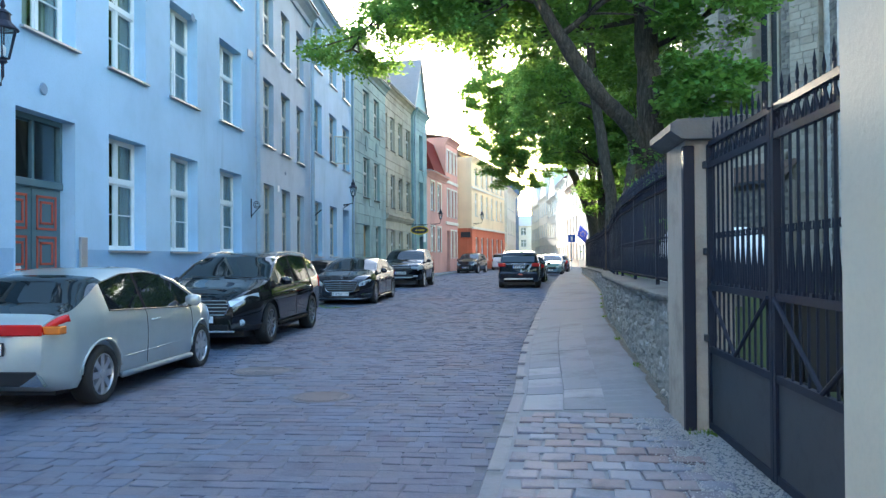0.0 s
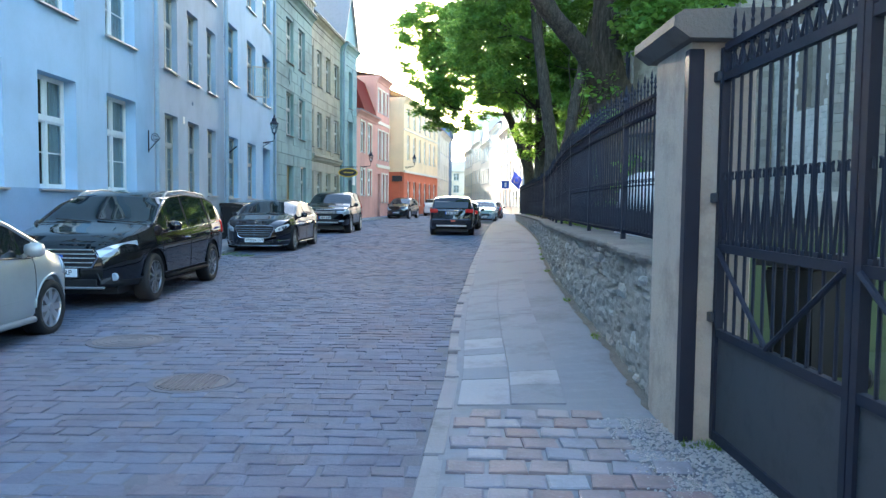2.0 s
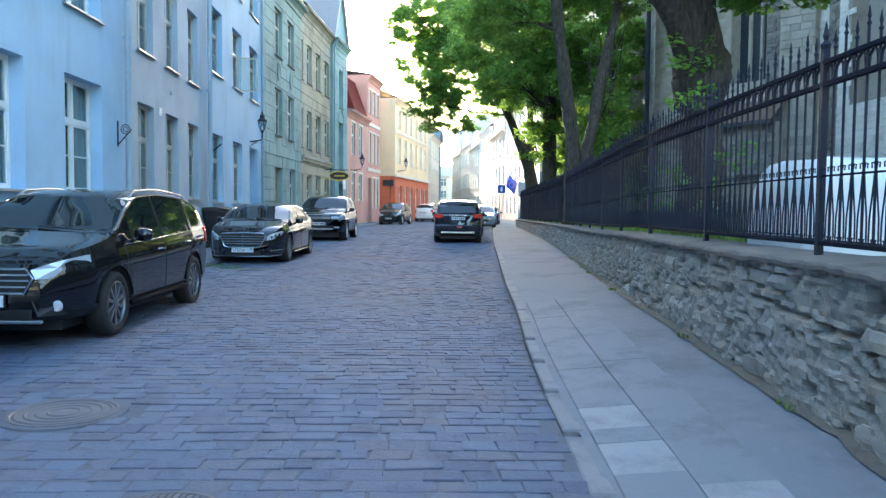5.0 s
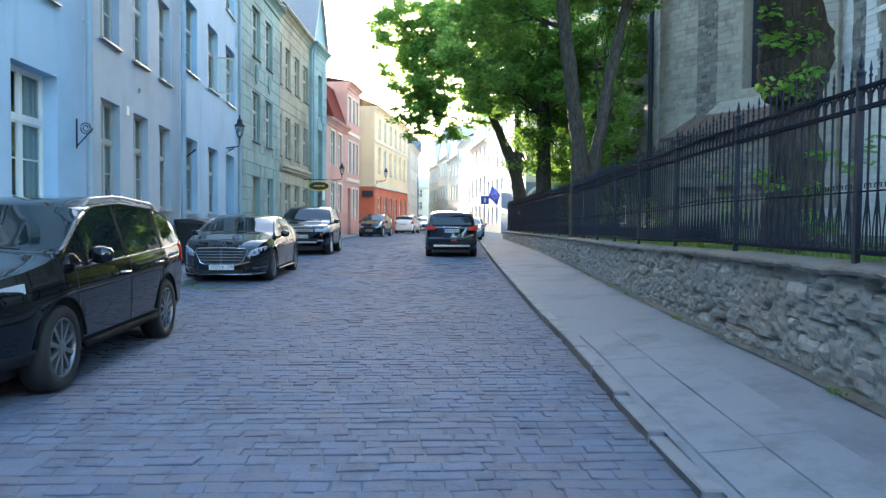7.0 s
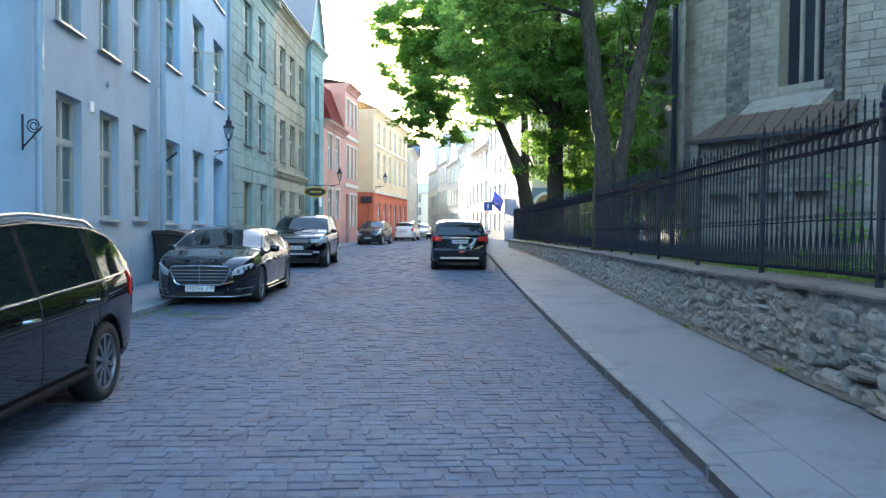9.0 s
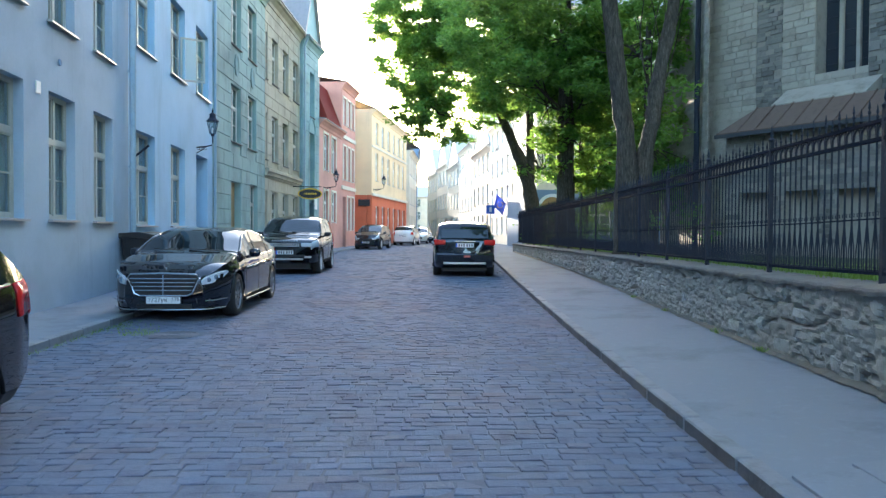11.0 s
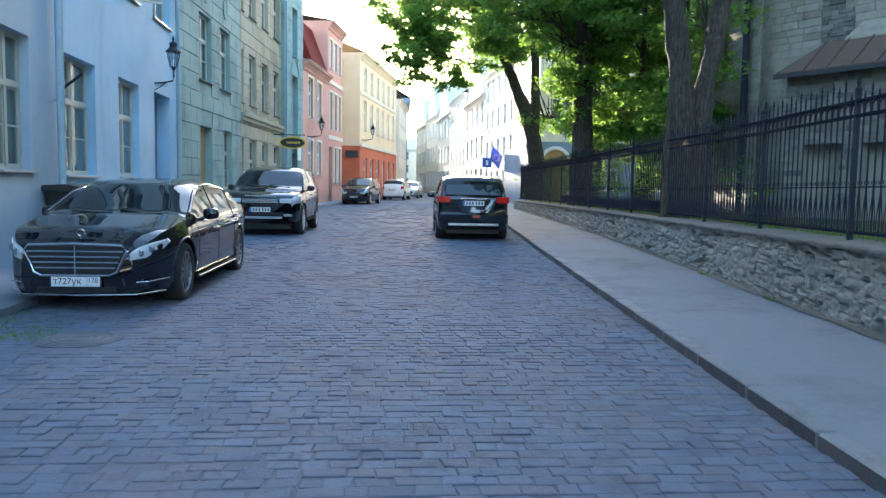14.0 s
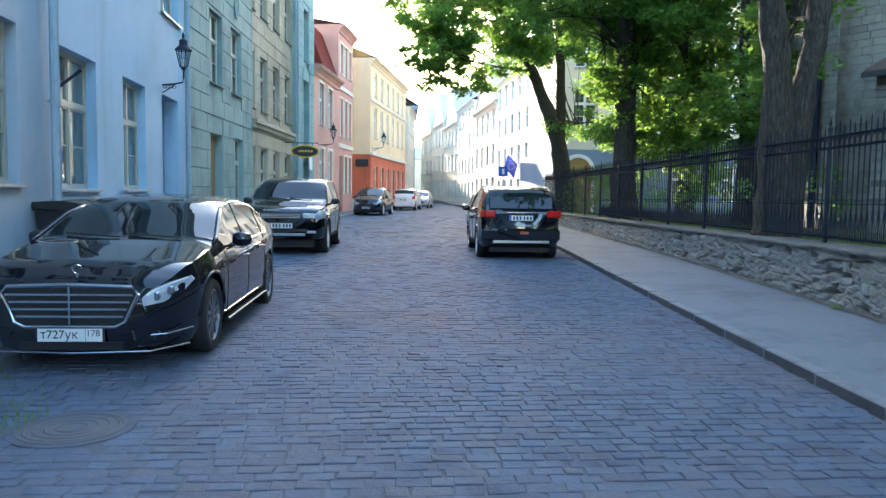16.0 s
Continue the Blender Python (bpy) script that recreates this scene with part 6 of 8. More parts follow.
        if spec.get("rails"):
            bm = bmesh.new()
            a, b = spec["rails"]
            tr = [side_pt(y, 8, sg, -0.05) + Vector((0, 0, 0.07 if 0 < k < 11 else 0.02)) for k, y in enumerate(np.linspace(a, b, 12))]
            tube(bm, tr, 0.016, 6)
            part("roof_rail", bm, M_SILL, c)
    # slim screen pillars, wheel arch lips, sills and the crease along the doors
    for sg in (-1, 1):
        bm = bmesh.new()
        tube(bm, [side_pt(y, 8, sg, -0.004) for y in np.linspace(spec["screen"][0] - 0.05, spec["screen"][1], 12)], 0.026, 8)
        part("screen_pillar", bm, spec.get("pillar", spec["paint"]), c, "", True)
        for ya in axles:
            bm = bmesh.new()
            pts = []
            for a in np.linspace(0.12, math.pi - 0.12, 17):
                y, z = ya + (Ra + 0.01) * math.cos(a), R + (Ra + 0.01) * math.sin(a)
                pts.append((sg * (half(y) * 0.993 + 0.002), y, z))
            tube(bm, pts, 0.015, 6)
            part("arch_lip", bm, M_TRIMB if spec.get("cladding") else spec["paint"], c, "", True)
        ya, yb = axles[0] + Ra + 0.02, axles[1] - Ra - 0.02
        bm = bmesh.new()
        tube(bm, [(sg * half(y) * 0.985, y, zbk(y) + 0.05) for y in np.linspace(ya, yb, 9)], 0.036, 8)
        part("sill", bm, spec.get("sill", M_TRIMB), c, "", True)
        if spec.get("crease"):
            bm = bmesh.new()
            z0_, z1_ = spec["crease"]
            tube(bm, [(sg * (half(y) * 0.993 - 0.004), y, z0_ + (z1_ - z0_) * (y - ya) / (yb - ya)) for y in np.linspace(ya, yb, 14)], [0.003] + [0.009] * 12 + [0.003], 8)
            part("door_crease", bm, spec["paint"], c, "", True)
    # lips, wipers
    bm = bmesh.new()
    for sg, x in ((1, 0.05), (1, -0.55)):
        ya = spec["screen"][1] - 0.02
        yb = spec["screen"][1] - 0.12
        tube(bm, [(x, ya, top(ya) + 0.012), (x + 0.55, yb, top(yb) + 0.015)], 0.008, 5)
    part("wiper", bm, M_BLACK, c)
    return c, top, belt, half, section


def nose_y(half, x, y_end):
    """How far forward the rounded nose reaches at a distance x from the middle."""
    y = y_end
    while half(y) * 0.985 < abs(x) and y > 0:
        y -= 0.01
    return y


def lamp_patch(bm, pts, half, y_end, out=0.012, back=0.07):
    """A lamp that follows the rounded nose; pts are (x, z)."""
    n = len(pts)
    f = [bm.verts.new((x, nose_y(half, x, y_end) + out, z)) for x, z in pts]
    b = [bm.verts.new((x, nose_y(half, x, y_end) - back, z)) for x, z in pts]
    cx, cz = sum(p[0] for p in pts) / n, sum(p[1] for p in pts) / n
    m = bm.verts.new((cx, nose_y(half, cx, y_end) + out + 0.012, cz))
    for i in range(n):
        j = (i + 1) % n
        bm.faces.new((f[i], f[j], m))
        bm.faces.new((f[i], b[i], b[j], f[j]))


def plate(c, y, z, facing, text="", bars=False, blue=True, lean=0.0):
    """A number plate 0.52 by 0.11 m; facing +1 on the nose, -1 on the tail."""
    m = Matrix.Translation((0, y, z)) @ (pose(0, 0, 0, 90 + lean, 0, 0) if facing < 0 else pose(0, 0, 0, 90 + lean, 0, 180))
    bm = bmesh.new()
    box(bm, -0.26, 0.26, -0.056, 0.056, -0.004, 0.006, bevel=0.003)
    p = part("number_plate", bm, M_PLATE, c)
    p.matrix_local = m
    bm = bmesh.new()
    for q in ((-0.275, 0.275, 0.056, 0.066), (-0.275, 0.275, -0.066, -0.056), (-0.275, -0.26, -0.056, 0.056), (0.26, 0.275, -0.056, 0.056)):
        box(bm, *q, -0.006, 0.008)
    part("plate_holder", bm, M_BLACK, p)
    if blue:
        bm = bmesh.new()
        box(bm, -0.258, -0.215, -0.054, 0.054, 0.004, 0.0075)
        part("country_band", bm, M_BLUEP, p)
    if text:
        text_on(p, text, 0.098, Matrix.Translation((0.02 if blue else 0.0, 0, 0.0085)))
    if bars:
        for k in range(6):
            bm = bmesh.new()
            xk = -0.18 + k * 0.07 + (0.02 if k > 2 else 0)
            box(bm, xk, xk + 0.04, -0.036, 0.036, 0.006, 0.0078)
            part("bar_mark", bm, M_INK, p)
    return p


P_BLACK = carpaint("paint_black", (0.0022, 0.0026, 0.0045), 0.2, 0.0)
P_NAVY = carpaint("paint_navy", (0.0030, 0.0042, 0.0095), 0.3, 0.0)
P_SILVER = carpaint("paint_silver_green", (0.47, 0.52, 0.51), 0.32, 0.45)
P_WHITE = carpaint("paint_white_car", (0.72, 0.73, 0.72), 0.25, 0.0)
P_LBLUE = carpaint("paint_pale_blue_car", (0.30, 0.42, 0.55), 0.25, 0.5)
P_MAROON = carpaint("paint_maroon_car", (0.12, 0.02, 0.02), 0.25, 0.3)


# silver hatchback, seen from behind
civ = dict(paint=P_SILVER, sill=M_SILLP, crease=(0.44, 0.47), R=0.31, axles=(-1.30, 1.335), spokes=8, rim=M_RIM, mirror=0.78, tumble=0.40,
           top=[(-2.05, 0.86), (-1.98, 0.98), (-1.70, 1.08), (-1.2, 1.34), (-0.6, 1.44), (0.0, 1.45), (0.45, 1.40), (1.15, 1.06), (1.45, 0.96), (1.9, 0.82), (2.12, 0.66), (2.2, 0.52)],
           belt=[(-2.1, 0.98), (-1.2, 0.98), (0, 0.93), (1.2, 0.88), (2.2, 0.8)],
           half=[(-2.06, 0.62), (-1.98, 0.72), (-1.8, 0.83), (-1.3, 0.885), (1.3, 0.885), (1.75, 0.82), (2.05, 0.66), (2.2, 0.42)],
           screen=(0.5, 1.28), rear=(-1.92, -1.05), side=[(-1.15, -0.35), (-0.28, 0.95)], seams=(-0.32, 0.98), handles=(-0.12,),
           headlight=(1.65, 2.1, 5, 7), taillight=(-2.04, -1.80, 6, 7), bottom=[(-2.1, 0.32), (-1.8, 0.2), (1.7, 0.18), (2.2, 0.26)])
c, top, belt, half, sec = car("silver green three door hatchback parked at the kerb", pose(-4.2, 2.55, ground_z(2.5), 0, 0, 0.5), civ)
bm = bmesh.new()
box(bm, -0.66, 0.66, -2.085, -2.05, 0.79, 0.90, bevel=0.01)
part("tail_light", bm, M_TAIL, c, "full width red tail light strip")
for sg in (-1, 1):
    bm = bmesh.new()
    box(bm, sg * 0.72 - 0.1, sg * 0.72 + 0.1, -2.03, -1.90, 0.80, 0.88, bevel=0.01)
    part("indicator", bm, M_ORANGE, c)
    bm = bmesh.new()
    extrude_poly(bm, [(sg * 0.45, 0.30), (sg * 0.7, 0.30), (sg * 0.62, 0.42)], -2.09, -2.03, "xz")
    part("exhaust", bm, M_CHROME, c)
bm = bmesh.new()
box(bm, -0.6, 0.6, -2.075, -2.03, 0.30, 0.44, bevel=0.01)
part("bumper_grille", bm, M_BLACK, c)
plate(c, -2.075, 0.66, -1, "046 BX")

# black estate, front towards the walk
out = dict(paint=P_BLACK, R=0.345, axles=(-1.42, 1.325), spokes=10, rim=M_RIMM, mirror=0.80, tumble=0.33, trim=M_CHROME, cladding=True, rails=(-1.75, 0.35), handle_mat=M_CHROME,
           top=[(-2.50, 0.88), (-2.44, 1.06), (-2.3, 1.18), (-1.95, 1.48), (-1.5, 1.57), (-0.5, 1.62), (0.2, 1.58), (0.45, 1.53), (1.2, 1.14), (1.5, 1.07), (2.0, 0.98), (2.22, 0.86), (2.31, 0.68)],
           belt=[(-2.5, 1.12), (-1.5, 1.06), (0, 1.0), (1.2, 0.97), (2.3, 0.86)],
           half=[(-2.5, 0.66), (-2.4, 0.8), (-2.1, 0.88), (-1.4, 0.92), (1.3, 0.92), (1.8, 0.87), (2.1, 0.76), (2.31, 0.56)],
           screen=(0.5, 1.3), rear=(-2.36, -1.9), side=[(-2.0, -1.35), (-1.27, -0.25), (-0.18, 1.0)], seams=(-1.25, -0.21, 1.05), handles=(-1.05, 0.0),
           taillight=(-2.42, -2.05, 5, 7), bottom=[(-2.5, 0.38), (-2.1, 0.27), (2.0, 0.25), (2.31, 0.30)])
c, top, belt, half, sec = car("black estate car with roof rails and chrome grille", pose(-4.05, 7.78, ground_z(7.8), 0, 0, 180.0), out)
Z = 2.315
bm = bmesh.new()
extrude_poly(bm, [(-0.46, 0.80), (-0.52, 0.70), (-0.44, 0.55), (0.44, 0.55), (0.52, 0.70), (0.46, 0.80)], Z, Z + 0.03, "xz")
gr = part("grille", bm, M_BLACK, c)
for z, w_ in ((0.79, 0.46), (0.735, 0.5), (0.68, 0.5), (0.62, 0.47), (0.56, 0.44)):
    bm = bmesh.new()
    box(bm, -w_, w_, Z + 0.02, Z + 0.045, z - 0.010, z + 0.010, bevel=0.003)
    part("grille_bar", bm, M_CHROME, gr)
for sg in (-1, 1):
    bm = bmesh.new()
    tube(bm, [(sg * 0.46, Z + 0.03, 0.80), (sg * 0.53, Z + 0.03, 0.70), (sg * 0.44, Z + 0.03, 0.55)], 0.014, 6)
    part("grille_frame", bm, M_CHROME, gr)
    bm = bmesh.new()
    lamp_patch(bm, [(sg * 0.545, 0.69), (sg * 0.50, 0.78), (sg * 0.62, 0.83), (sg * 0.74, 0.87), (sg * 0.83, 0.90), (sg * 0.85, 0.83), (sg * 0.76, 0.74), (sg * 0.66, 0.69)], half, Z)
    part("headlight", bm, M_LIGHTG, c)
    bm = bmesh.new()
    lathe(bm, [(0.0, 0.012), (0.045, 0.012), (0.052, 0.0), (0.058, -0.02)], 16, Matrix.Translation((sg * 0.67, nose_y(half, 0.67, Z) + 0.02, 0.42)) @ pose(0, 0, 0, -90, 0, 0))
    part("fog_light", bm, M_LIGHTG, c)
    bm = bmesh.new()
    lamp_patch(bm, [(sg * 0.56, 0.33), (sg * 0.50, 0.48), (sg * 0.68, 0.51), (sg * 0.82, 0.52), (sg * 0.83, 0.36), (sg * 0.7, 0.33)], half, Z, 0.004)
    part("fog_surround", bm, M_BLACK, c)
bm = bmesh.new()
lathe(bm, [(0.0, 0.008), (0.042, 0.008), (0.05, 0.0)], 20, Matrix.Translation((0, Z + 0.03, 0.70)) @ pose(0, 0, 0, -90, 0, 0) @ Matrix.Diagonal((1.4, 0.8, 1, 1)))
part("badge", bm, M_BLUEP, gr, "blue oval badge")
bm = bmesh.new()
box(bm, -0.5, 0.5, Z - 0.1, Z + 0.02, 0.30, 0.40, bevel=0.01)
part("bumper_grille", bm, M_BLACK, c)
bm = bmesh.new()
box(bm, -0.6, 0.6, Z - 0.02, Z + 0.05, 0.27, 0.30, bevel=0.008)
part("skid_plate", bm, M_RIM, c)
plate(c, Z + 0.035, 0.485, 1, "046 BRP")

# black saloon, front towards the walk
sal = dict(paint=P_NAVY, R=0.35, axles=(-1.58, 1.55), tyre=0.245, spokes=10, twin=False, rim=M_RIMM, mirror=0.72, tumble=0.40, trim=M_CHROME, trim_top=M_CHROME, handle_mat=M_CHROME,
           top=[(-2.75, 0.80), (-2.68, 1.0), (-2.5, 1.09), (-1.9, 1.13), (-1.1, 1.42), (-0.3, 1.49), (0.15, 1.46), (0.4, 1.41), (1.18, 1.06), (1.5, 1.01), (2.1, 0.90), (2.36, 0.76), (2.47, 0.60)],
           belt=[(-2.75, 1.04), (-1.5, 1.0), (0, 0.95), (1.2, 0.92), (2.4, 0.80)],
           half=[(-2.75, 0.60), (-2.6, 0.80), (-2.2, 0.90), (-1.5, 0.95), (1.5, 0.95), (2.0, 0.90), (2.28, 0.78), (2.47, 0.58)],
           screen=(0.42, 1.25), rear=(-1.88, -1.15), side=[(-1.55, -1.2), (-1.12, -0.12), (-0.05, 0.95)], seams=(-1.15, -0.09, 1.0), handles=(-0.85, 0.15),
           taillight=(-2.7, -2.4, 5, 7), bottom=[(-2.75, 0.30), (-2.3, 0.2), (2.1, 0.17), (2.47, 0.20)])
c, top, belt, half, sec = car("black luxury saloon with a wide chrome grille", pose(-4.12, 18.95, ground_z(18.5), 0, 0, 180 - 1.2), sal)
Z = 2.475
bm = bmesh.new()
extrude_poly(bm, [(-0.50, 0.72), (-0.53, 0.66), (-0.43, 0.45), (-0.36, 0.41), (0.36, 0.41), (0.43, 0.45), (0.53, 0.66), (0.50, 0.72)], Z, Z + 0.02, "xz")
gr = part("grille", bm, M_BLACK, c)
bm = bmesh.new()
tube(bm, [(-0.50, Z + 0.025, 0.73), (-0.545, Z + 0.02, 0.67), (-0.44, Z + 0.03, 0.44), (-0.36, Z + 0.03, 0.40), (0.36, Z + 0.03, 0.40), (0.44, Z + 0.03, 0.44), (0.545, Z + 0.02, 0.67), (0.50, Z + 0.025, 0.73), (0.0, Z + 0.03, 0.745), (-0.50, Z + 0.025, 0.73)], 0.018, 8)
part("grille_frame", bm, M_CHROME, gr)
for z, w_ in ((0.665, 0.51), (0.605, 0.48), (0.545, 0.46), (0.485, 0.43)):
    bm = bmesh.new()
    box(bm, -w_, w_, Z + 0.015, Z + 0.045, z - 0.010, z + 0.010, bevel=0.003)
    part("grille_bar", bm, M_CHROME, gr)
bm = bmesh.new()
box(bm, -0.008, 0.008, Z + 0.02, Z + 0.05, 0.42, 0.73)
part("grille_bar", bm, M_CHROME, gr)
bm = bmesh.new()
lathe(bm, [(0.036, -0.004), (0.042, -0.004), (0.042, 0.004), (0.036, 0.004)], 24, Matrix.Translation((0, Z - 0.13, 0.86)) @ pose(0, 0, 0, 80, 0, 0), closed=True)
tube(bm, [(0, Z - 0.13, 0.79), (0, Z - 0.13, 0.82)], 0.008, 6)
part("hood_ornament", bm, M_CHROME, c, "chrome ring on the bonnet")
for sg in (-1, 1):
    bm = bmesh.new()
    lamp_patch(bm, [(sg * 0.585, 0.57), (sg * 0.575, 0.64), (sg * 0.63, 0.70), (sg * 0.74, 0.75), (sg * 0.86, 0.785), (sg * 0.88, 0.75), (sg * 0.83, 0.67), (sg * 0.71, 0.59)], half, Z, 0.03)
    part("headlight", bm, M_LIGHTG, c)
    bm = bmesh.new()
    tube(bm, [(sg * x_, nose_y(half, x_, Z) + 0.026, z_) for x_, z_ in ((0.60, 0.655), (0.66, 0.70), (0.75, 0.74), (0.85, 0.772))], 0.008, 6)
    part("daytime_light", bm, M_WHITEP, c)
    for dx in (0.66, 0.75):
        bm = bmesh.new()
        lathe(bm, [(0.0, 0.02), (0.03, 0.02), (0.042, 0.0)], 14, Matrix.Translation((sg * dx, nose_y(half, dx, Z) + 0.035, 0.645 + (dx - 0.66) * 0.45)) @ pose(0, 0, 0, -90, 0, 0))
        part("lamp_lens", bm, M_CHROME, c)
    bm = bmesh.new()
    lamp_patch(bm, [(sg * 0.50, 0.28), (sg * 0.48, 0.36), (sg * 0.66, 0.385), (sg * 0.84, 0.40), (sg * 0.86, 0.31), (sg * 0.7, 0.27)], half, Z, 0.004)
    part("air_intake", bm, M_BLACK, c)
    bm = bmesh.new()
    tube(bm, [(sg * 0.5, Z - 0.02, 0.31), (sg * 0.74, Z - 0.09, 0.325), (sg * 0.9, Z - 0.32, 0.345)], 0.008, 6)
    part("bumper_trim", bm, M_CHROME, c)
    bm = bmesh.new()
    tube(bm, [(sg * 0.965, 1.1, 0.24), (sg * 0.965, -1.1, 0.24)], 0.014, 6)
    part("sill_trim", bm, M_CHROME, c)
bm = bmesh.new()
box(bm, -0.42, 0.42, Z - 0.06, Z + 0.015, 0.20, 0.27, bevel=0.008)
part("air_intake", bm, M_BLACK, c)
bm = bmesh.new()
tube(bm, [(-0.86, Z - 0.33, 0.20), (-0.62, Z - 0.03, 0.185), (0.0, Z + 0.03, 0.18), (0.62, Z - 0.03, 0.185), (0.86, Z - 0.33, 0.20)], 0.010, 6)
part("bumper_trim", bm, M_CHROME, c)
p = plate(c, Z + 0.035, 0.335, 1, "", blue=False)
text_on(p, "т727ук", 0.098, Matrix.Translation((-0.085, 0, 0.0085)))
text_on(p, "178", 0.075, Matrix.Translation((0.185, 0.012, 0.0085)))
bm = bmesh.new()
box(bm, 0.122, 0.125, -0.05, 0.05, 0.005, 0.008)
part("divider", bm, M_INK, p)

# black off-roader
suv = dict(paint=P_BLACK, R=0.39, axles=(-1.46, 1.46), tyre=0.26, spokes=5, twin=True, rim=M_RIM, mirror=0.78, tumble=0.27, mirror_mat=M_BLACK,
           top=[(-2.38, 1.05), (-2.34, 1.3), (-2.2, 1.45), (-1.95, 1.72), (-1.4, 1.78), (-0.2, 1.80), (0.25, 1.76), (0.5, 1.70), (1.12, 1.26), (1.4, 1.19), (2.1, 1.10), (2.3, 1.02), (2.40, 0.86)],
           belt=[(-2.4, 1.26), (-1.4, 1.22), (0, 1.16), (1.2, 1.10), (2.4, 1.0)],
           half=[(-2.38, 0.8), (-2.2, 0.92), (-1.4, 0.98), (1.4, 0.98), (1.95, 0.95), (2.2, 0.88), (2.40, 0.74)],
           screen=(0.55, 1.2), rear=(-2.3, -1.95), side=[(-2.0, -1.3), (-1.22, -0.25), (-0.18, 0.95)], seams=(-1.22, -0.21, 1.0), handles=(-1.0, 0.05),
           headlight=(1.9, 2.36, 5, 7), taillight=(-2.34, -2.0, 4, 7), bottom=[(-2.4, 0.45), (-2.0, 0.32), (2.0, 0.30), (2.4, 0.36)])
c, top, belt, half, sec = car("black off road car with slim silver grille", pose(-3.78, 29.7, ground_z(29), 0, 0, 180 - 2.0), suv)
Z = 2.405
bm = bmesh.new()
box(bm, -0.46, 0.46, Z - 0.05, Z + 0.02, 0.83, 0.95, bevel=0.01)
gr = part("grille", bm, M_BLACK, c)
for z in (0.855, 0.89, 0.925):
    bm = bmesh.new()
    box(bm, -0.44, 0.44, Z + 0.01, Z + 0.03, z - 0.010, z + 0.010)
    part("grille_bar", bm, M_RIM, gr)
for sg in (-1, 1):
    bm = bmesh.new()
    box(bm, sg * 0.64 - 0.16, sg * 0.64 + 0.16, Z - 0.12, Z + 0.005, 0.83, 0.95, bevel=0.02)
    part("headlight", bm, M_LIGHTG, c)
    bm = bmesh.new()
    box(bm, sg * 0.68 - 0.1, sg * 0.68 + 0.1, Z - 0.1, Z + 0.01, 0.50, 0.56, bevel=0.01)
    part("fog_light", bm, M_RIM, c)
for k in range(10):
    bm = bmesh.new()
    xk = -0.38 + k * 0.08
    box(bm, xk, xk + 0.05, Z - 0.06, Z - 0.035, 1.0, 1.035)
    part("bonnet_letter", bm, M_RIM, c, "silver mark on the bonnet edge")
bm = bmesh.new()
box(bm, -0.55, 0.55, Z - 0.03, Z + 0.012, 0.44, 0.50, bevel=0.01)
part("skid_plate", bm, M_RIM, c)
bm = bmesh.new()
box(bm, -0.6, 0.6, Z - 0.04, Z + 0.01, 0.52, 0.60, bevel=0.01)
part("bumper_grille", bm, M_BLACK, c)
plate(c, Z + 0.025, 0.67, 1, "", bars=True)

# dark people carrier, seen from behind
mpv = dict(paint=P_NAVY, R=0.335, axles=(-1.42, 1.34), spokes=5, rim=M_RIM, mirror=0.95, tumble=0.27, rails=(-1.8, 0.4),
           top=[(-2.32, 0.98), (-2.28, 1.15), (-2.2, 1.3), (-1.98, 1.56), (-1.5, 1.62), (-0.4, 1.64), (0.2, 1.60), (0.55, 1.54), (1.35, 1.13), (1.6, 1.06), (2.1, 0.92), (2.33, 0.7)],
           belt=[(-2.3, 1.12), (-1.2, 1.08), (0, 1.02), (1.3, 0.98), (2.3, 0.85)],
           half=[(-2.32, 0.76), (-2.2, 0.85), (-1.9, 0.90), (-1.3, 0.918), (1.3, 0.918), (1.9, 0.85), (2.33, 0.6)],
           screen=(0.6, 1.42), rear=(-2.22, -1.96), side=[(-1.95, -1.3), (-1.22, -0.25), (-0.18, 1.1)], seams=(-1.22, -0.21, 1.1), handles=(-1.0, 0.05),
           headlight=(1.7, 2.25, 5, 7), bottom=[(-2.32, 0.36), (-2.0, 0.24), (2.0, 0.22), (2.33, 0.3)])
c, top, belt, half, sec = car("dark navy people carrier with red tail lights", pose(1.56, 28.75, ground_z(28), 0, 0, -3.0), mpv)
Z = -2.325
bm = bmesh.new()
box(bm, -0.70, 0.70, Z - 0.012, Z + 0.06, 1.09, 1.40, pose(0, 0, 0, 0, 0, 0), bevel=0.02)
rw = part("tailgate_glass", bm, M_CARGLASS, c)
rw.matrix_local = Matrix.Translation((0, -2.20, 1.24)) @ pose(0, 0, 0, -22, 0, 0) @ Matrix.Translation((0, 2.27, -1.245))
for sg in (-1, 1):
    bm = bmesh.new()
    box(bm, sg * 0.68 - 0.12, sg * 0.68 + 0.12, Z - 0.012, Z + 0.12, 0.94, 1.09, bevel=0.02)
    part("tail_light", bm, M_TAIL, c)
    bm = bmesh.new()
    box(bm, sg * 0.84 - 0.05, sg * 0.84 + 0.05, Z + 0.03, Z + 0.3, 0.94, 1.10, bevel=0.02)
    part("tail_light", bm, M_TAIL, c)
    bm = bmesh.new()
    box(bm, sg * 0.7 - 0.09, sg * 0.7 + 0.09, Z - 0.035, Z, 0.52, 0.56)
    part("reflector", bm, M_TAIL, c)
bm = bmesh.new()
box(bm, -0.32, 0.32, Z - 0.03, Z, 1.03, 1.06, bevel=0.006)
part("chrome_bar", bm, M_CHROME, c)
bm = bmesh.new()
box(bm, -0.86, 0.86, Z - 0.06, Z + 0.15, 0.42, 0.70, bevel=0.05)
part("bumper", bm, P_NAVY, c)
bm = bmesh.new()
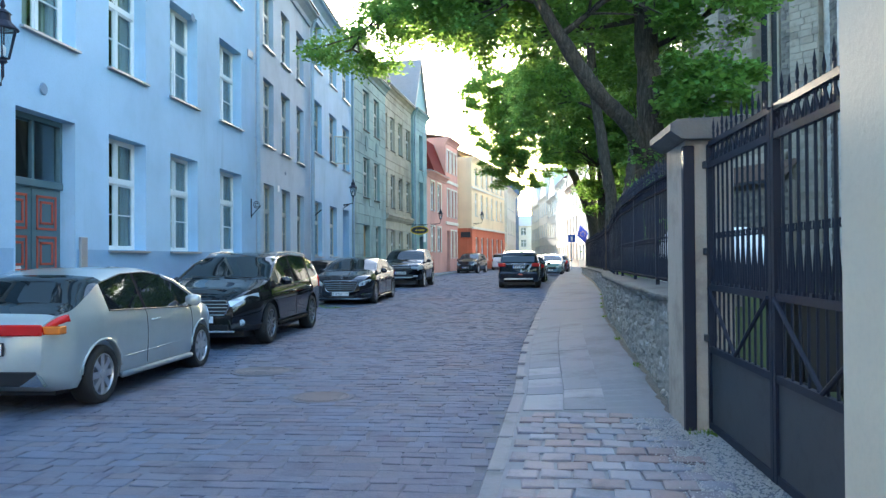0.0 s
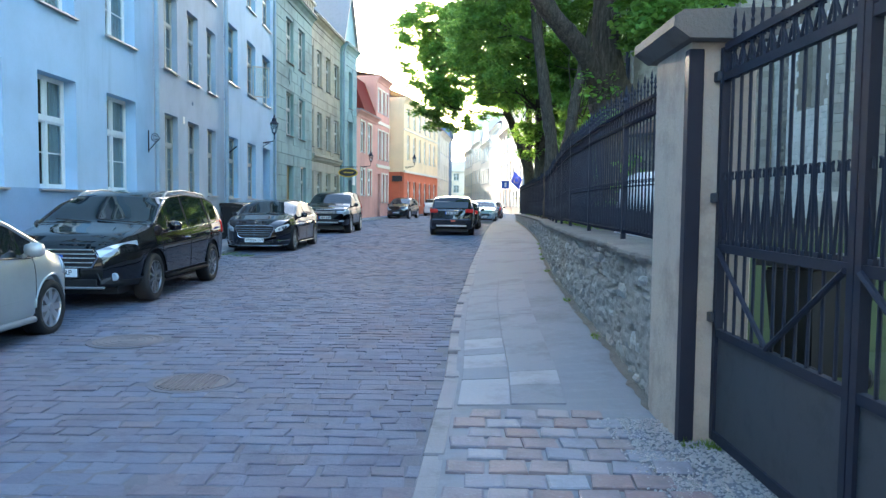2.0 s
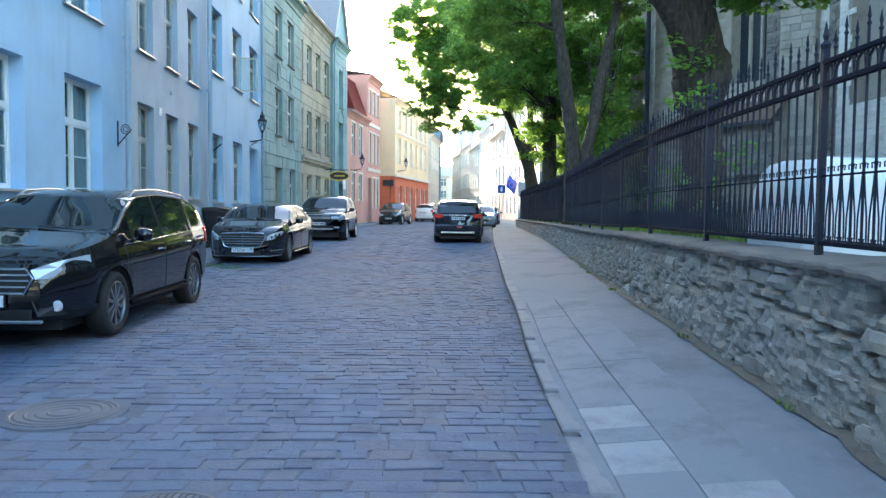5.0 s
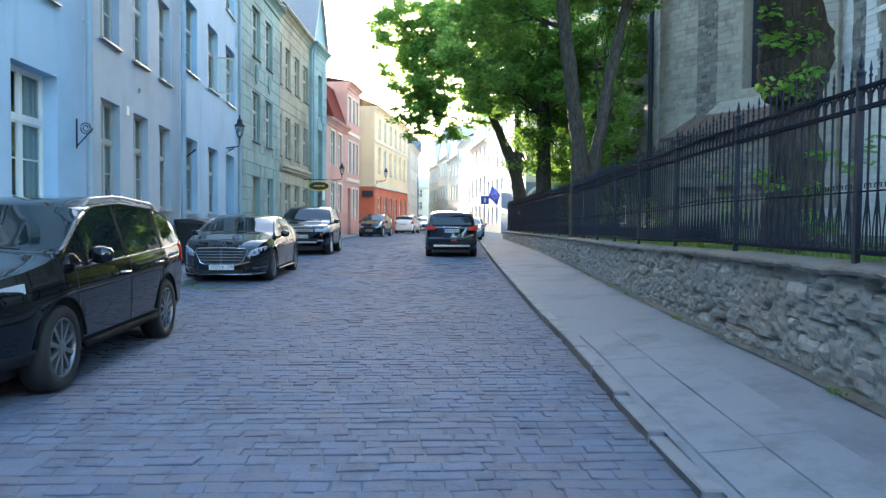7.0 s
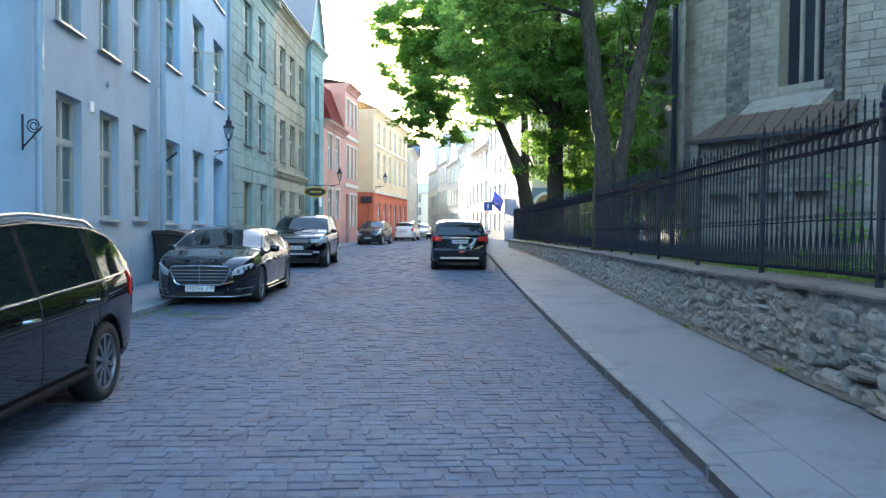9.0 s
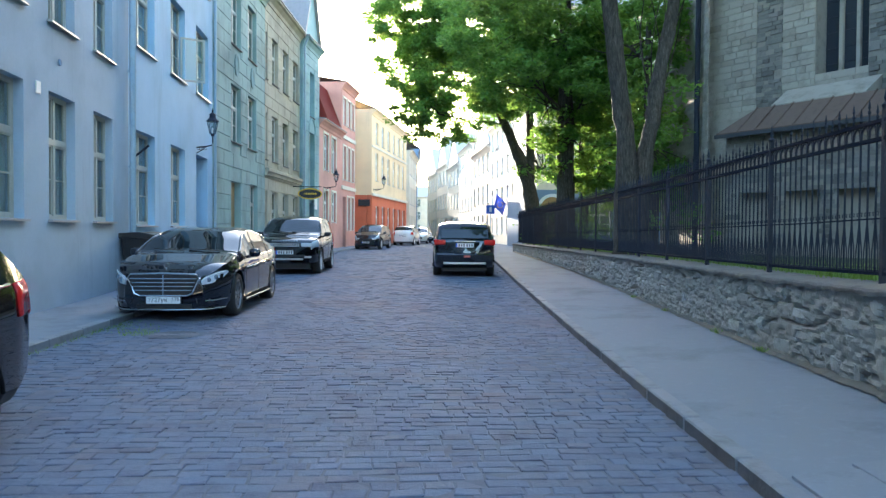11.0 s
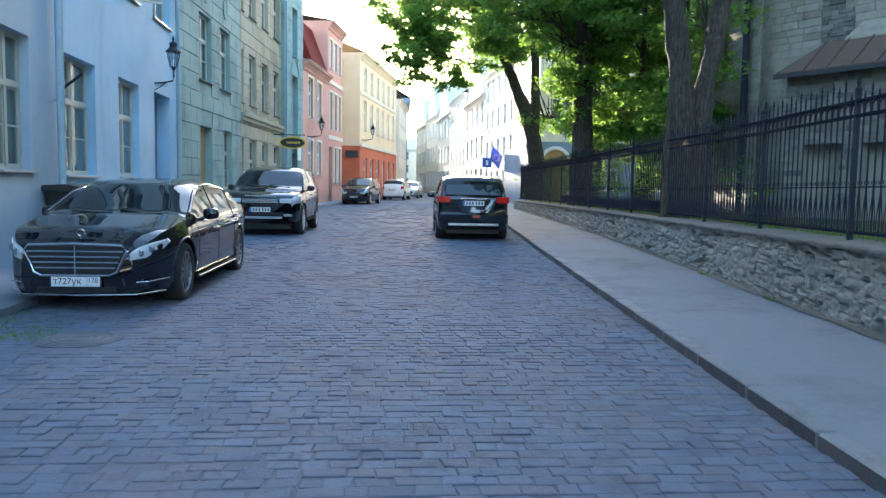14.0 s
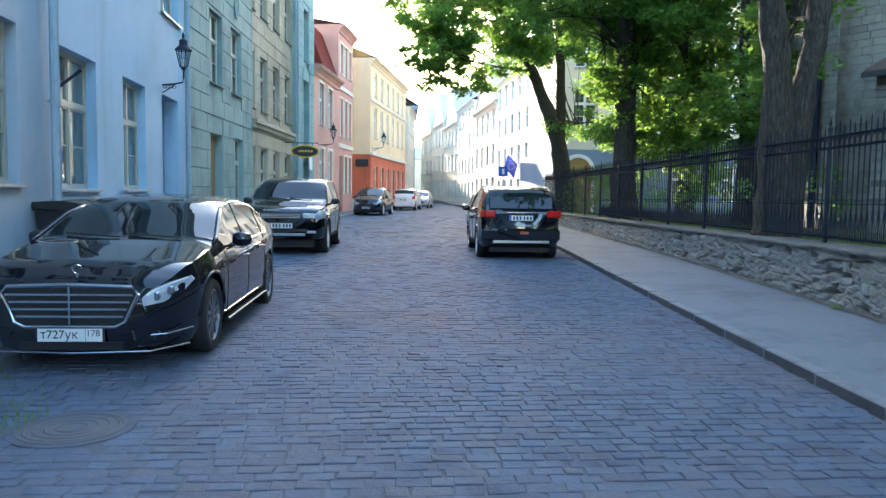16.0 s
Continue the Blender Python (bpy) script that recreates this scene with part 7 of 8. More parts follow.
box(bm, -0.62, 0.62, Z - 0.075, Z - 0.055, 0.38, 0.44, bevel=0.01)
part("skid_plate", bm, M_RIM, c)
plate(c, Z - 0.025, 0.93, -1, "", bars=True)
bm = bmesh.new()
box(bm, -0.02, 0.16, Z - 0.066, Z - 0.058, 0.58, 0.64)
part("sticker", bm, M_DOORR, c)

# cars further off
def far_car(label, at, paint_mat, tall, front):
    k = 1.0 if not tall else 1.12
    sp = dict(paint=paint_mat, R=0.33 * (1.1 if tall else 1), axles=(-1.35, 1.3), spokes=8, rim=M_RIM, mirror=0.85, tumble=0.32,
              top=[(-2.15, 0.85 * k), (-2.08, 1.05 * k), (-1.75, 1.36 * k), (-1.2, 1.46 * k), (0, 1.5 * k), (0.4, 1.44 * k), (1.2, 1.05 * k), (1.5, 0.98 * k), (2.0, 0.85 * k), (2.2, 0.62 * k)],
              belt=[(-2.1, 1.0 * k), (0, 0.95 * k), (2.2, 0.8 * k)],
              half=[(-2.15, 0.66), (-2.0, 0.8), (-1.4, 0.89), (1.4, 0.89), (1.9, 0.8), (2.2, 0.56)],
              screen=(0.48, 1.25), rear=(-2.0, -1.6), side=[(-1.8, -1.25), (-1.2, -0.2), (-0.13, 1.0)], seams=(-0.17, 1.0), handles=(-0.9, 0.05),
              headlight=(1.75, 2.15, 5, 7), taillight=(-2.12, -1.75, 5, 7), bottom=[(-2.2, 0.34), (-1.9, 0.24), (1.9, 0.22), (2.2, 0.3)])
    c, *_ = car(label, at, sp, "cars parked further off")
    if front:
        bm = bmesh.new()
        box(bm, -0.45, 0.45, 2.17, 2.22, 0.46 * k, 0.62 * k, bevel=0.01)
        part("grille", bm, M_BLACK, c)
        for sg in (-1, 1):
            bm = bmesh.new()
            box(bm, sg * 0.55 - 0.13, sg * 0.55 + 0.13, 2.06, 2.205, 0.58 * k, 0.68 * k, bevel=0.02)
            part("headlight", bm, M_LIGHTG, c)
        plate(c, 2.225, 0.42 * k, 1, "", bars=True)
    else:
        plate(c, -2.16, 0.72 * k, -1, "", bars=True)
    return c


far_car("dark compact car beyond the people carrier", pose(2.2, 35.3, ground_z(35), 0, 0, -5), P_BLACK, False, False)
far_car("pale blue car further along the kerb", pose(4.0, 47.5, ground_z(47), 0, 0, 174), P_LBLUE, False, True)
far_car("maroon car at the far kerb", pose(5.0, 55.0, ground_z(55), 0, 0, -6), P_MAROON, False, False)
far_car("navy off road car before the pink houses", pose(-2.0, 56.6, ground_z(56), 0, 0, 168), P_NAVY, True, True)
far_car("white off road car by the yellow house", pose(0.55, 69.5, ground_z(69), 0, 0, -11), P_WHITE, True, False)
far_car("pale grey car past the yellow house", pose(2.0, 77.0, ground_z(76), 0, 0, 170), P_SILVER, False, True)

# ---- small fixtures ----
def lantern(label, wall_pt, out, side=1):
    """A black wall lantern on a scrolled iron arm that reaches along +x."""
    ln = thing("wall_lantern", label, "lamp", group="street lanterns")
    wx, wy, wz = wall_pt
    bm = bmesh.new()
    box(bm, wx, wx + 0.03, wy - 0.04, wy + 0.04, wz - 0.16, wz + 0.16, bevel=0.006)
    part("wall_plate", bm, M_IRON, ln)
    bm = bmesh.new()
    tube(bm, [(wx + 0.02, wy, wz + 0.06), (wx + out * 0.6, wy, wz + 0.09), (wx + out * 0.95, wy, wz + 0.13), (wx + out, wy, wz + 0.24), (wx + out, wy, wz + 0.40)], 0.02, 8)
    tube(bm, [(wx + 0.02, wy, wz - 0.12), (wx + out * 0.25, wy, wz - 0.06), (wx + out * 0.6, wy, wz + 0.07)], 0.012, 6)
    for k in range(4):
        cx = wx + 0.09 + k * out * 0.14
        tube(bm, [(cx + 0.04 * math.cos(a), wy, wz + 0.025 + 0.035 * math.sin(a)) for a in np.linspace(0, 2 * math.pi, 9)], 0.007, 5, caps=False)
    part("arm", bm, M_IRON, ln)
    o = Matrix.Translation((wx + out, wy, wz + 0.40))
    bm = bmesh.new()
    lathe(bm, [(0.02, 0.0), (0.06, 0.03), (0.05, 0.06), (0.085, 0.08)], 8, o)
    part("base", bm, M_IRON, ln)
    bm = bmesh.new()
    for k in range(6):
        a = math.pi / 3 * k
        tube(bm, [o @ Vector((0.085 * math.cos(a), 0.085 * math.sin(a), 0.08)), o @ Vector((0.17 * math.cos(a), 0.17 * math.sin(a), 0.46))], 0.010, 5)
        b_ = a + math.pi / 3
        tube(bm, [o @ Vector((0.17 * math.cos(a), 0.17 * math.sin(a), 0.46)), o @ Vector((0.17 * math.cos(b_), 0.17 * math.sin(b_), 0.46))], 0.012, 5)
    part("frame", bm, M_IRON, ln)
    bm = bmesh.new()
    lathe(bm, [(0.083, 0.08), (0.166, 0.455)], 6, o)
    part("glass", bm, M_LAMPG, ln)
    bm = bmesh.new()
    lathe(bm, [(0.20, 0.46), (0.19, 0.48), (0.10, 0.57), (0.09, 0.66), (0.11, 0.67), (0.05, 0.72), (0.02, 0.74), (0.035, 0.78), (0.004, 0.88)], 12, o)
    part("hood", bm, M_IRON, ln)
    bm = bmesh.new()
    lathe(bm, [(0.0, 0.10), (0.035, 0.12), (0.04, 0.22), (0.0, 0.27)], 10, o)
    part("bulb", bm, M_WHITEP, ln)
    return ln


lantern("black iron lantern on a scrolled arm by the street door", (-6.72, 28.27, 3.92), 0.52)
lantern("black iron lantern on a scrolled arm beside the teal door", (-6.17, 2.9, 3.65), 0.55)
lantern("black iron lantern on the pink house front", (-4.95, 51.2, 4.0), 0.8)
lantern("black iron lantern on the yellow house corner", (-2.2, 63.8, 4.6), 0.8)

# scrolled bracket on the pale blue wall
br = thing("wall_bracket", "small scrolled iron bracket on the pale blue wall", "bracket")
bm = bmesh.new()
box(bm, -6.17, -6.15, 14.08, 14.11, 2.62, 3.15)
part("plate", bm, M_IRON, br)
bm = bmesh.new()
tube(bm, [(-6.16, 14.1, 2.66), (-5.88, 14.1, 2.98)], 0.012, 6)
tube(bm, [(-6.0 + (0.03 + 0.085 * k / 24) * math.cos(k * 0.5), 14.1, 2.99 + (0.03 + 0.085 * k / 24) * math.sin(k * 0.5)) for k in range(25)], 0.010, 6)
part("scroll", bm, M_IRON, br)


def small_box(name, label, category, x, y, z, sx, sy, sz, mat):
    bm = bmesh.new()
    box(bm, x, x + sx, y - sy / 2, y + sy / 2, z - sz / 2, z + sz / 2, bevel=min(sx, sy, sz) * 0.15)
    return tagged(part(name, bm, mat), label, category)


small_box("alarm_box", "small white alarm box on the grey wall", "alarm", -6.33, 16.98, 3.70, 0.07, 0.16, 0.2, M_WHITEP)
small_box("intercom", "grey metal intercom panel beside the door", "intercom", -6.17, 5.68, 1.55, 0.05, 0.2, 0.6, M_SILL)
small_box("wall_socket", "white cable cover low on the wall", "box", -6.17, 14.15, 1.45, 0.04, 0.1, 0.12, M_WHITEP)
small_box("wall_vent", "rectangular vent high on the pale blue wall", "vent", -6.17, 14.05, 7.2, 0.03, 0.42, 0.2, M_SILL)
for y, z in ((4.62, 4.12), (10.2, 7.0)):
    bm = bmesh.new()
    lathe(bm, [(0.0, 0.02), (0.08, 0.02), (0.10, 0.0)], 16, Matrix.Translation((-6.165, y, z)) @ pose(0, 0, 0, 0, 90, 0))
    tagged(part("round_vent", bm, M_SLATE), "round dark vent cap on the pale blue wall", "vent")
bm = bmesh.new()
lathe(bm, [(0.0, 0.02), (0.05, 0.02), (0.06, 0.0)], 12, Matrix.Translation((-6.31, 17.85, 4.28)) @ pose(0, 0, 0, 0, 90, 0))
tagged(part("round_vent", bm, M_SLATE), "round dark vent cap on the grey wall", "vent")
# spikes below the windows and a small flag holder
bm = bmesh.new()
tube(bm, [(-6.5, 22.0, 3.05), (-6.15, 22.05, 3.35)], 0.025, 6)
tagged(part("flag_holder", bm, M_IRON), "short iron flag holder on the blue wall", "holder")
# oval yellow and black hanging sign
sg_ = thing("hanging_sign", "oval black sign with yellow lettering on an iron arm", "sign")
bm = bmesh.new()
lathe(bm, [(0.0, -0.03), (1.0, -0.03), (1.0, 0.03), (0.0, 0.03)], 28, Matrix.Translation((-4.98, 44.3, 3.35)) @ pose(0, 0, 0, 90, 0, 4) @ Matrix.Diagonal((0.62, 0.29, 1, 1)))
part("board", bm, M_YSIGN, sg_)
bm = bmesh.new()
lathe(bm, [(0.0, 0.031), (1.0, 0.031), (1.0, 0.04), (0.0, 0.04)], 28, Matrix.Translation((-4.98, 44.3, 3.35)) @ pose(0, 0, 0, 90, 0, 4) @ Matrix.Diagonal((0.56, 0.23, 1, 1)))
part("face", bm, M_INK, sg_)
bm = bmesh.new()
for k in range(6):
    box(bm, -5.32 + k * 0.12, -5.24 + k * 0.12, 44.24, 44.255, 3.31, 3.40)
part("letter_mark", bm, M_YSIGN, sg_)
bm = bmesh.new()
tube(bm, [(-5.95, 44.3, 3.72), (-4.4, 44.3, 3.72)], 0.02, 6)
tube(bm, [(-5.3, 44.3, 3.72), (-5.3, 44.3, 3.58)], 0.012, 6)
tube(bm, [(-4.66, 44.3, 3.72), (-4.66, 44.3, 3.58)], 0.012, 6)
part("arm", bm, M_IRON, sg_)
small_box("shop_sign", "dark shop sign on the red ground floor", "sign", -3.35, 62.97, 3.6, 0.9, 0.08, 0.5, M_INK)
small_box("wall_sign", "white sign on the turquoise house", "sign", -5.15, 48.5, 3.1, 0.06, 1.4, 0.9, M_WHITEP)
# blue road sign on its post, with a flag on the far house
ps = thing("road_sign", "square blue road sign on a grey post", "sign")
bm = bmesh.new()
tube(bm, [(6.5, 60.0, 0.2), (6.5, 60.0, 3.4)], 0.035, 8)
part("post", bm, M_ZINC, ps)
bm = bmesh.new()
box(bm, 6.18, 6.82, 59.94, 59.96, 2.75, 3.4, bevel=0.005)
part("board", bm, M_PSIGN, ps)
bm = bmesh.new()
box(bm, 6.42, 6.58, 59.93, 59.938, 2.9, 3.25)
part("mark", bm, M_WHITEP, ps)
fl_ = thing("flag", "blue flag on a slanted pole at the white house", "flag")
bm = bmesh.new()
tube(bm, [(8.95, 66.0, 3.2), (7.7, 65.6, 4.6)], 0.025, 6)
part("pole", bm, M_WHITEP, fl_)
bm = bmesh.new()
vs = [[bm.verts.new((7.75 + u * 0.75 - 0.25 * v_, 65.6 + 0.12 * math.sin(u * 7 + v_), 4.5 - u * 0.75 - v_ * 1.0)) for v_ in (0.0, 0.5, 1.0)] for u in np.linspace(0, 1, 9)]
for a, b in zip(vs, vs[1:]):
    for k in (0, 1):
        bm.faces.new((a[k], b[k], b[k + 1], a[k + 1]))
cl = part("cloth", bm, M_FLAG, fl_, "", True)
md = cl.modifiers.new("thick", "SOLIDIFY")
md.thickness = 0.01
bm = bmesh.new()
for k in range(12):
    a = 2 * math.pi * k / 12
    box(bm, 7.98 + 0.24 * math.cos(a) - 0.03, 7.98 + 0.24 * math.cos(a) + 0.03, 65.42, 65.44, 3.62 + 0.24 * math.sin(a) - 0.03, 3.62 + 0.24 * math.sin(a) + 0.03)
part("star_ring", bm, M_YSIGN, fl_)


def wheelie_bin(x, y, z, yaw, label, size=1.0):
    b_ = thing("wheelie_bin", label, "bin", at=pose(x, y, z, 0, 0, yaw) @ Matrix.Scale(size, 4))
    bm = bmesh.new()
    vs, fs = gather(bm, [(-0.24, -0.24, 0.1), (0.24, -0.24, 0.1), (0.24, 0.26, 0.1), (-0.24, 0.26, 0.1), (-0.32, -0.30, 0.98), (0.32, -0.30, 0.98), (0.32, 0.34, 1.02), (-0.32, 0.34, 1.02)], ((0, 3, 2, 1), (4, 5, 6, 7), (0, 1, 5, 4), (1, 2, 6, 5), (2, 3, 7, 6), (3, 0, 4, 7)))
    bmesh.ops.bevel(bm, geom=bm.edges[:], offset=0.025, segments=2, affect="EDGES")
    part("body", bm, M_BLACK, b_)
    bm = bmesh.new()
    extrude_poly(bm, [(-0.36, 0.99), (-0.34, 1.06), (0.0, 1.12), (0.36, 1.10), (0.40, 1.02)], -0.35, 0.35, "yz")
    part("lid", bm, M_BLACK, b_)
    for sg in (-1, 1):
        bm = bmesh.new()
        lathe(bm, [(0.10, -0.03), (0.11, 0.0), (0.10, 0.03)], 16, Matrix.Translation((sg * 0.24, 0.28, 0.105)) @ pose(0, 0, 0, 0, 90, 0))
        part("wheel", bm, M_TYRE, b_)
    bm = bmesh.new()
    tube(bm, [(-0.3, 0.36, 1.0), (-0.3, 0.43, 1.03), (0.3, 0.43, 1.03), (0.3, 0.36, 1.0)], 0.015, 6)
    part("handle", bm, M_BLACK, b_)


wheelie_bin(-6.06, 21.4, ground_z(21.4) + 0.1, 90, "black plastic wheelie bin against the house wall", 1.1)
wheelie_bin(-6.1, 22.3, ground_z(22.3) + 0.1, 88, "black plastic wheelie bin against the house wall", 1.1)
wheelie_bin(4.2, 1.9, ground_z(1.9) + 0.01, 190, "black plastic bin inside the gate")
# white sheet over a long load behind the fence
bm = bmesh.new()
rings = []
for q, zz in ((1.03, 0.95), (1.0, 1.3), (0.96, 1.58), (0.90, 1.73), (0.80, 1.82), (0.66, 1.855), (0.3, 1.865)):
    ring = []
    for k in range(72):
        a = 2 * math.pi * k / 72
        cx_, sy_ = math.cos(a), math.sin(a)
        ex = 0.32
        px = 0.72 * q * math.copysign(abs(cx_) ** ex, cx_)
        py = 0.58 * q * math.copysign(abs(sy_) ** ex, sy_)
        fold = 0.008 * math.sin(a * 11 + zz * 2) * (1.0 if zz < 1.7 else 0.3)
        ring.append(bm.verts.new((3.98 + px * (1 + fold), 4.95 + py * (1 + fold), zz + 0.012 * math.sin(a * 5))))
    rings.append(ring)
for a, b in zip(rings, rings[1:]):
    for k in range(72):
        bm.faces.new((a[k], a[(k + 1) % 72], b[(k + 1) % 72], b[k]))
bm.faces.new(rings[-1])
tagged(part("sheeted_load", bm, M_WHITEP, None, "", True), "white sheeted load behind the iron fence", "heap")

# yard inside the gate
yd = strip("yard", lambda y: 2.86, lambda y: 40.0, frange(-12.0, 0.92, 0.8), lambda y: ground_z(y), M_ASPH, "worn asphalt yard inside the gate", "yard")

# ---- manhole covers ----
def manhole(x, y, r, label, ribbed):
    mh = thing("manhole_cover", label, "manhole cover", group="covers in the road")
    z = ground_z(y)
    bm = bmesh.new()
    lathe(bm, [(0.0, -0.03), (r, -0.03), (r, 0.008), (r * 0.94, 0.010), (r * 0.92, 0.004), (0.0, 0.004)], 36, Matrix.Translation((x, y, z)))
    part("plate", bm, M_MANH, mh)
    bm = bmesh.new()
    if ribbed:
        k = -0.8
        while k <= 0.8:
            w = r * 0.88 * math.sqrt(max(0.0, 1 - k * k))
            box(bm, x + k * r * 0.9 - 0.009, x + k * r * 0.9 + 0.009, y - w, y + w, z + 0.003, z + 0.012)
            k += 0.125
    else:
        for q in (0.25, 0.45, 0.65, 0.82):
            lathe(bm, [(r * q, 0.004), (r * q + 0.012, 0.011), (r * q + 0.024, 0.004)], 36, Matrix.Translation((x, y, z)), closed=True)
    part("ribs", bm, M_MANH, mh)
    bm = bmesh.new()
    lathe(bm, [(r * 1.0, -0.03), (r * 1.0, 0.004), (r * 1.16, 0.004), (r * 1.2, -0.03)], 36, Matrix.Translation((x, y, z)), closed=True)
    part("collar", bm, M_JOINT, mh)


HOLES = [(-1.08, 1.75, 0.31), (-2.33, 3.5, 0.36), (-3.62, 15.05, 0.33), (-1.2, 37.0, 0.33)]
manhole(*HOLES[0], "ribbed cast iron drain cover in the cobbles", True)
manhole(*HOLES[1], "round cast iron cover in the cobbles", False)
manhole(*HOLES[2], "round cast iron cover with rings in the cobbles", False)
manhole(*HOLES[3], "round cast iron cover further down the road", False)

# ---- pavement slabs and cobbles of the crossing ----
def sett_variants(w, d, h, n, mat, name, rng, bev=0.02):
    out = []
    for k in range(n):
        v, f = sett_geo(w, d, h, rng, bev)
        me = bpy.data.meshes.new(name)
        me.from_pydata(v, [], f)
        me.materials.append(mat)
        out.append(me)
    return out


def sett_geo(w, d, h, rng, bev):
    j = min(w, d) * 0.07
    base = [(rng.uniform(-j, j) * 0.5 + sx * w / 2, rng.uniform(-j, j) * 0.5 + sy * d / 2) for sx, sy in ((-1, -1), (1, -1), (1, 1), (-1, 1))]
    v = [(x, y, -0.03) for x, y in base]
    v += [(x * (1 - bev * 0.6 / (w / 2)), y * (1 - bev * 0.6 / (d / 2)), h - bev * 0.45) for x, y in base]
    tl = rng.uniform(-0.004, 0.004), rng.uniform(-0.004, 0.004)
    v += [(x * (1 - bev * 1.9 / (w / 2)), y * (1 - bev * 1.9 / (d / 2)), h + tl[0] * x / w + tl[1] * y / d) for x, y in base]
    f = [(8, 9, 10, 11)]
    for k in range(4):
        q = (k + 1) % 4
        f += [(k, q, 4 + q, 4 + k), (4 + k, 4 + q, 8 + q, 8 + k)]
    return v, f


rg = random.Random(31)
# large worn cobbles across the pavement at the gate
vs_ = sett_variants(0.226, 0.202, 0.012, 12, M_SETTR, "sett", rg, 0.009)
row = 0
y = -4.6
while y < 1.05:
    x = line_at(KERB, y) + 0.27 + (0.11 if row % 2 else 0.0)
    while x < 2.36 - 0.12 * max(0, y + 0.2):
        o = new("sett", rg.choice(vs_))
        o.parent = pav
        o.matrix_world = pose(x, y, pave_z(x, y) + rg.uniform(-0.004, 0.005), rg.uniform(-2, 2), rg.uniform(-2, 2), rg.uniform(-4, 4) - 4)
        x += rg.uniform(0.228, 0.25)
    y += 0.218
    row += 1
# gravel strip before the gate
gvv, gff = [], []
rn = np.random.default_rng(4)
for k in range(5200):
    y = rn.uniform(-3.0, 0.75)
    x = rn.uniform(2.22, 2.80) if rn.random() < 0.9 else rn.uniform(2.1, 2.3)
    s = rn.uniform(0.006, 0.017)
    z = ground_z(y) + kerb_h(y) + s * 0.3
    b0 = len(gvv)
    gvv += [(x + s, y, z), (x - s * 0.7, y + s * 0.8, z), (x - s * 0.6, y - s * 0.8, z), (x, y, z + s * 0.9)]
    gff += [(b0, b0 + 1, b0 + 3), (b0 + 1, b0 + 2, b0 + 3), (b0 + 2, b0, b0 + 3)]
tagged(raw("gravel", gvv, gff, M_GRAVEL), "loose grey gravel before the gate", "gravel", kind="stuff")
# slabs along the kerb, with a second row beside them
slab_rng = random.Random(8)
first = [(1.08, 1.84, 1), (1.84, 2.22, 0), (2.22, 2.70, 1), (2.70, 2.96, 0), (2.96, 3.42, 1), (3.42, 4.5, 0), (4.5, 5.8, 0), (5.8, 7.1, 0), (7.1, 8.6, 0)]
second = [(1.1, 1.62, 0), (1.62, 2.05, 1), (2.05, 3.3, 0), (3.3, 4.7, 0), (4.7, 6.2, 0), (6.2, 7.5, 0), (7.5, 8.7, 0)]
for off_, wid, run in ((0.16, 0.40, first), (0.565, 0.42, second)):
    for a_, b_, pale in run:
        bm = bmesh.new()
        lift = slab_rng.uniform(0.003, 0.007)
        box(bm, 0.002, wid - 0.002, 0.002, b_ - a_ - 0.002, -0.05, 0.0, bevel=0.003)
        for v in bm.verts:
            wx, wy = line_at(KERB, a_ + v.co.y) + off_ + v.co.x, a_ + v.co.y
            v.co = (wx, wy, pave_z(wx, wy) + lift + v.co.z)
        part("slab", bm, M_SLABL if pale else M_SLAB, pav)

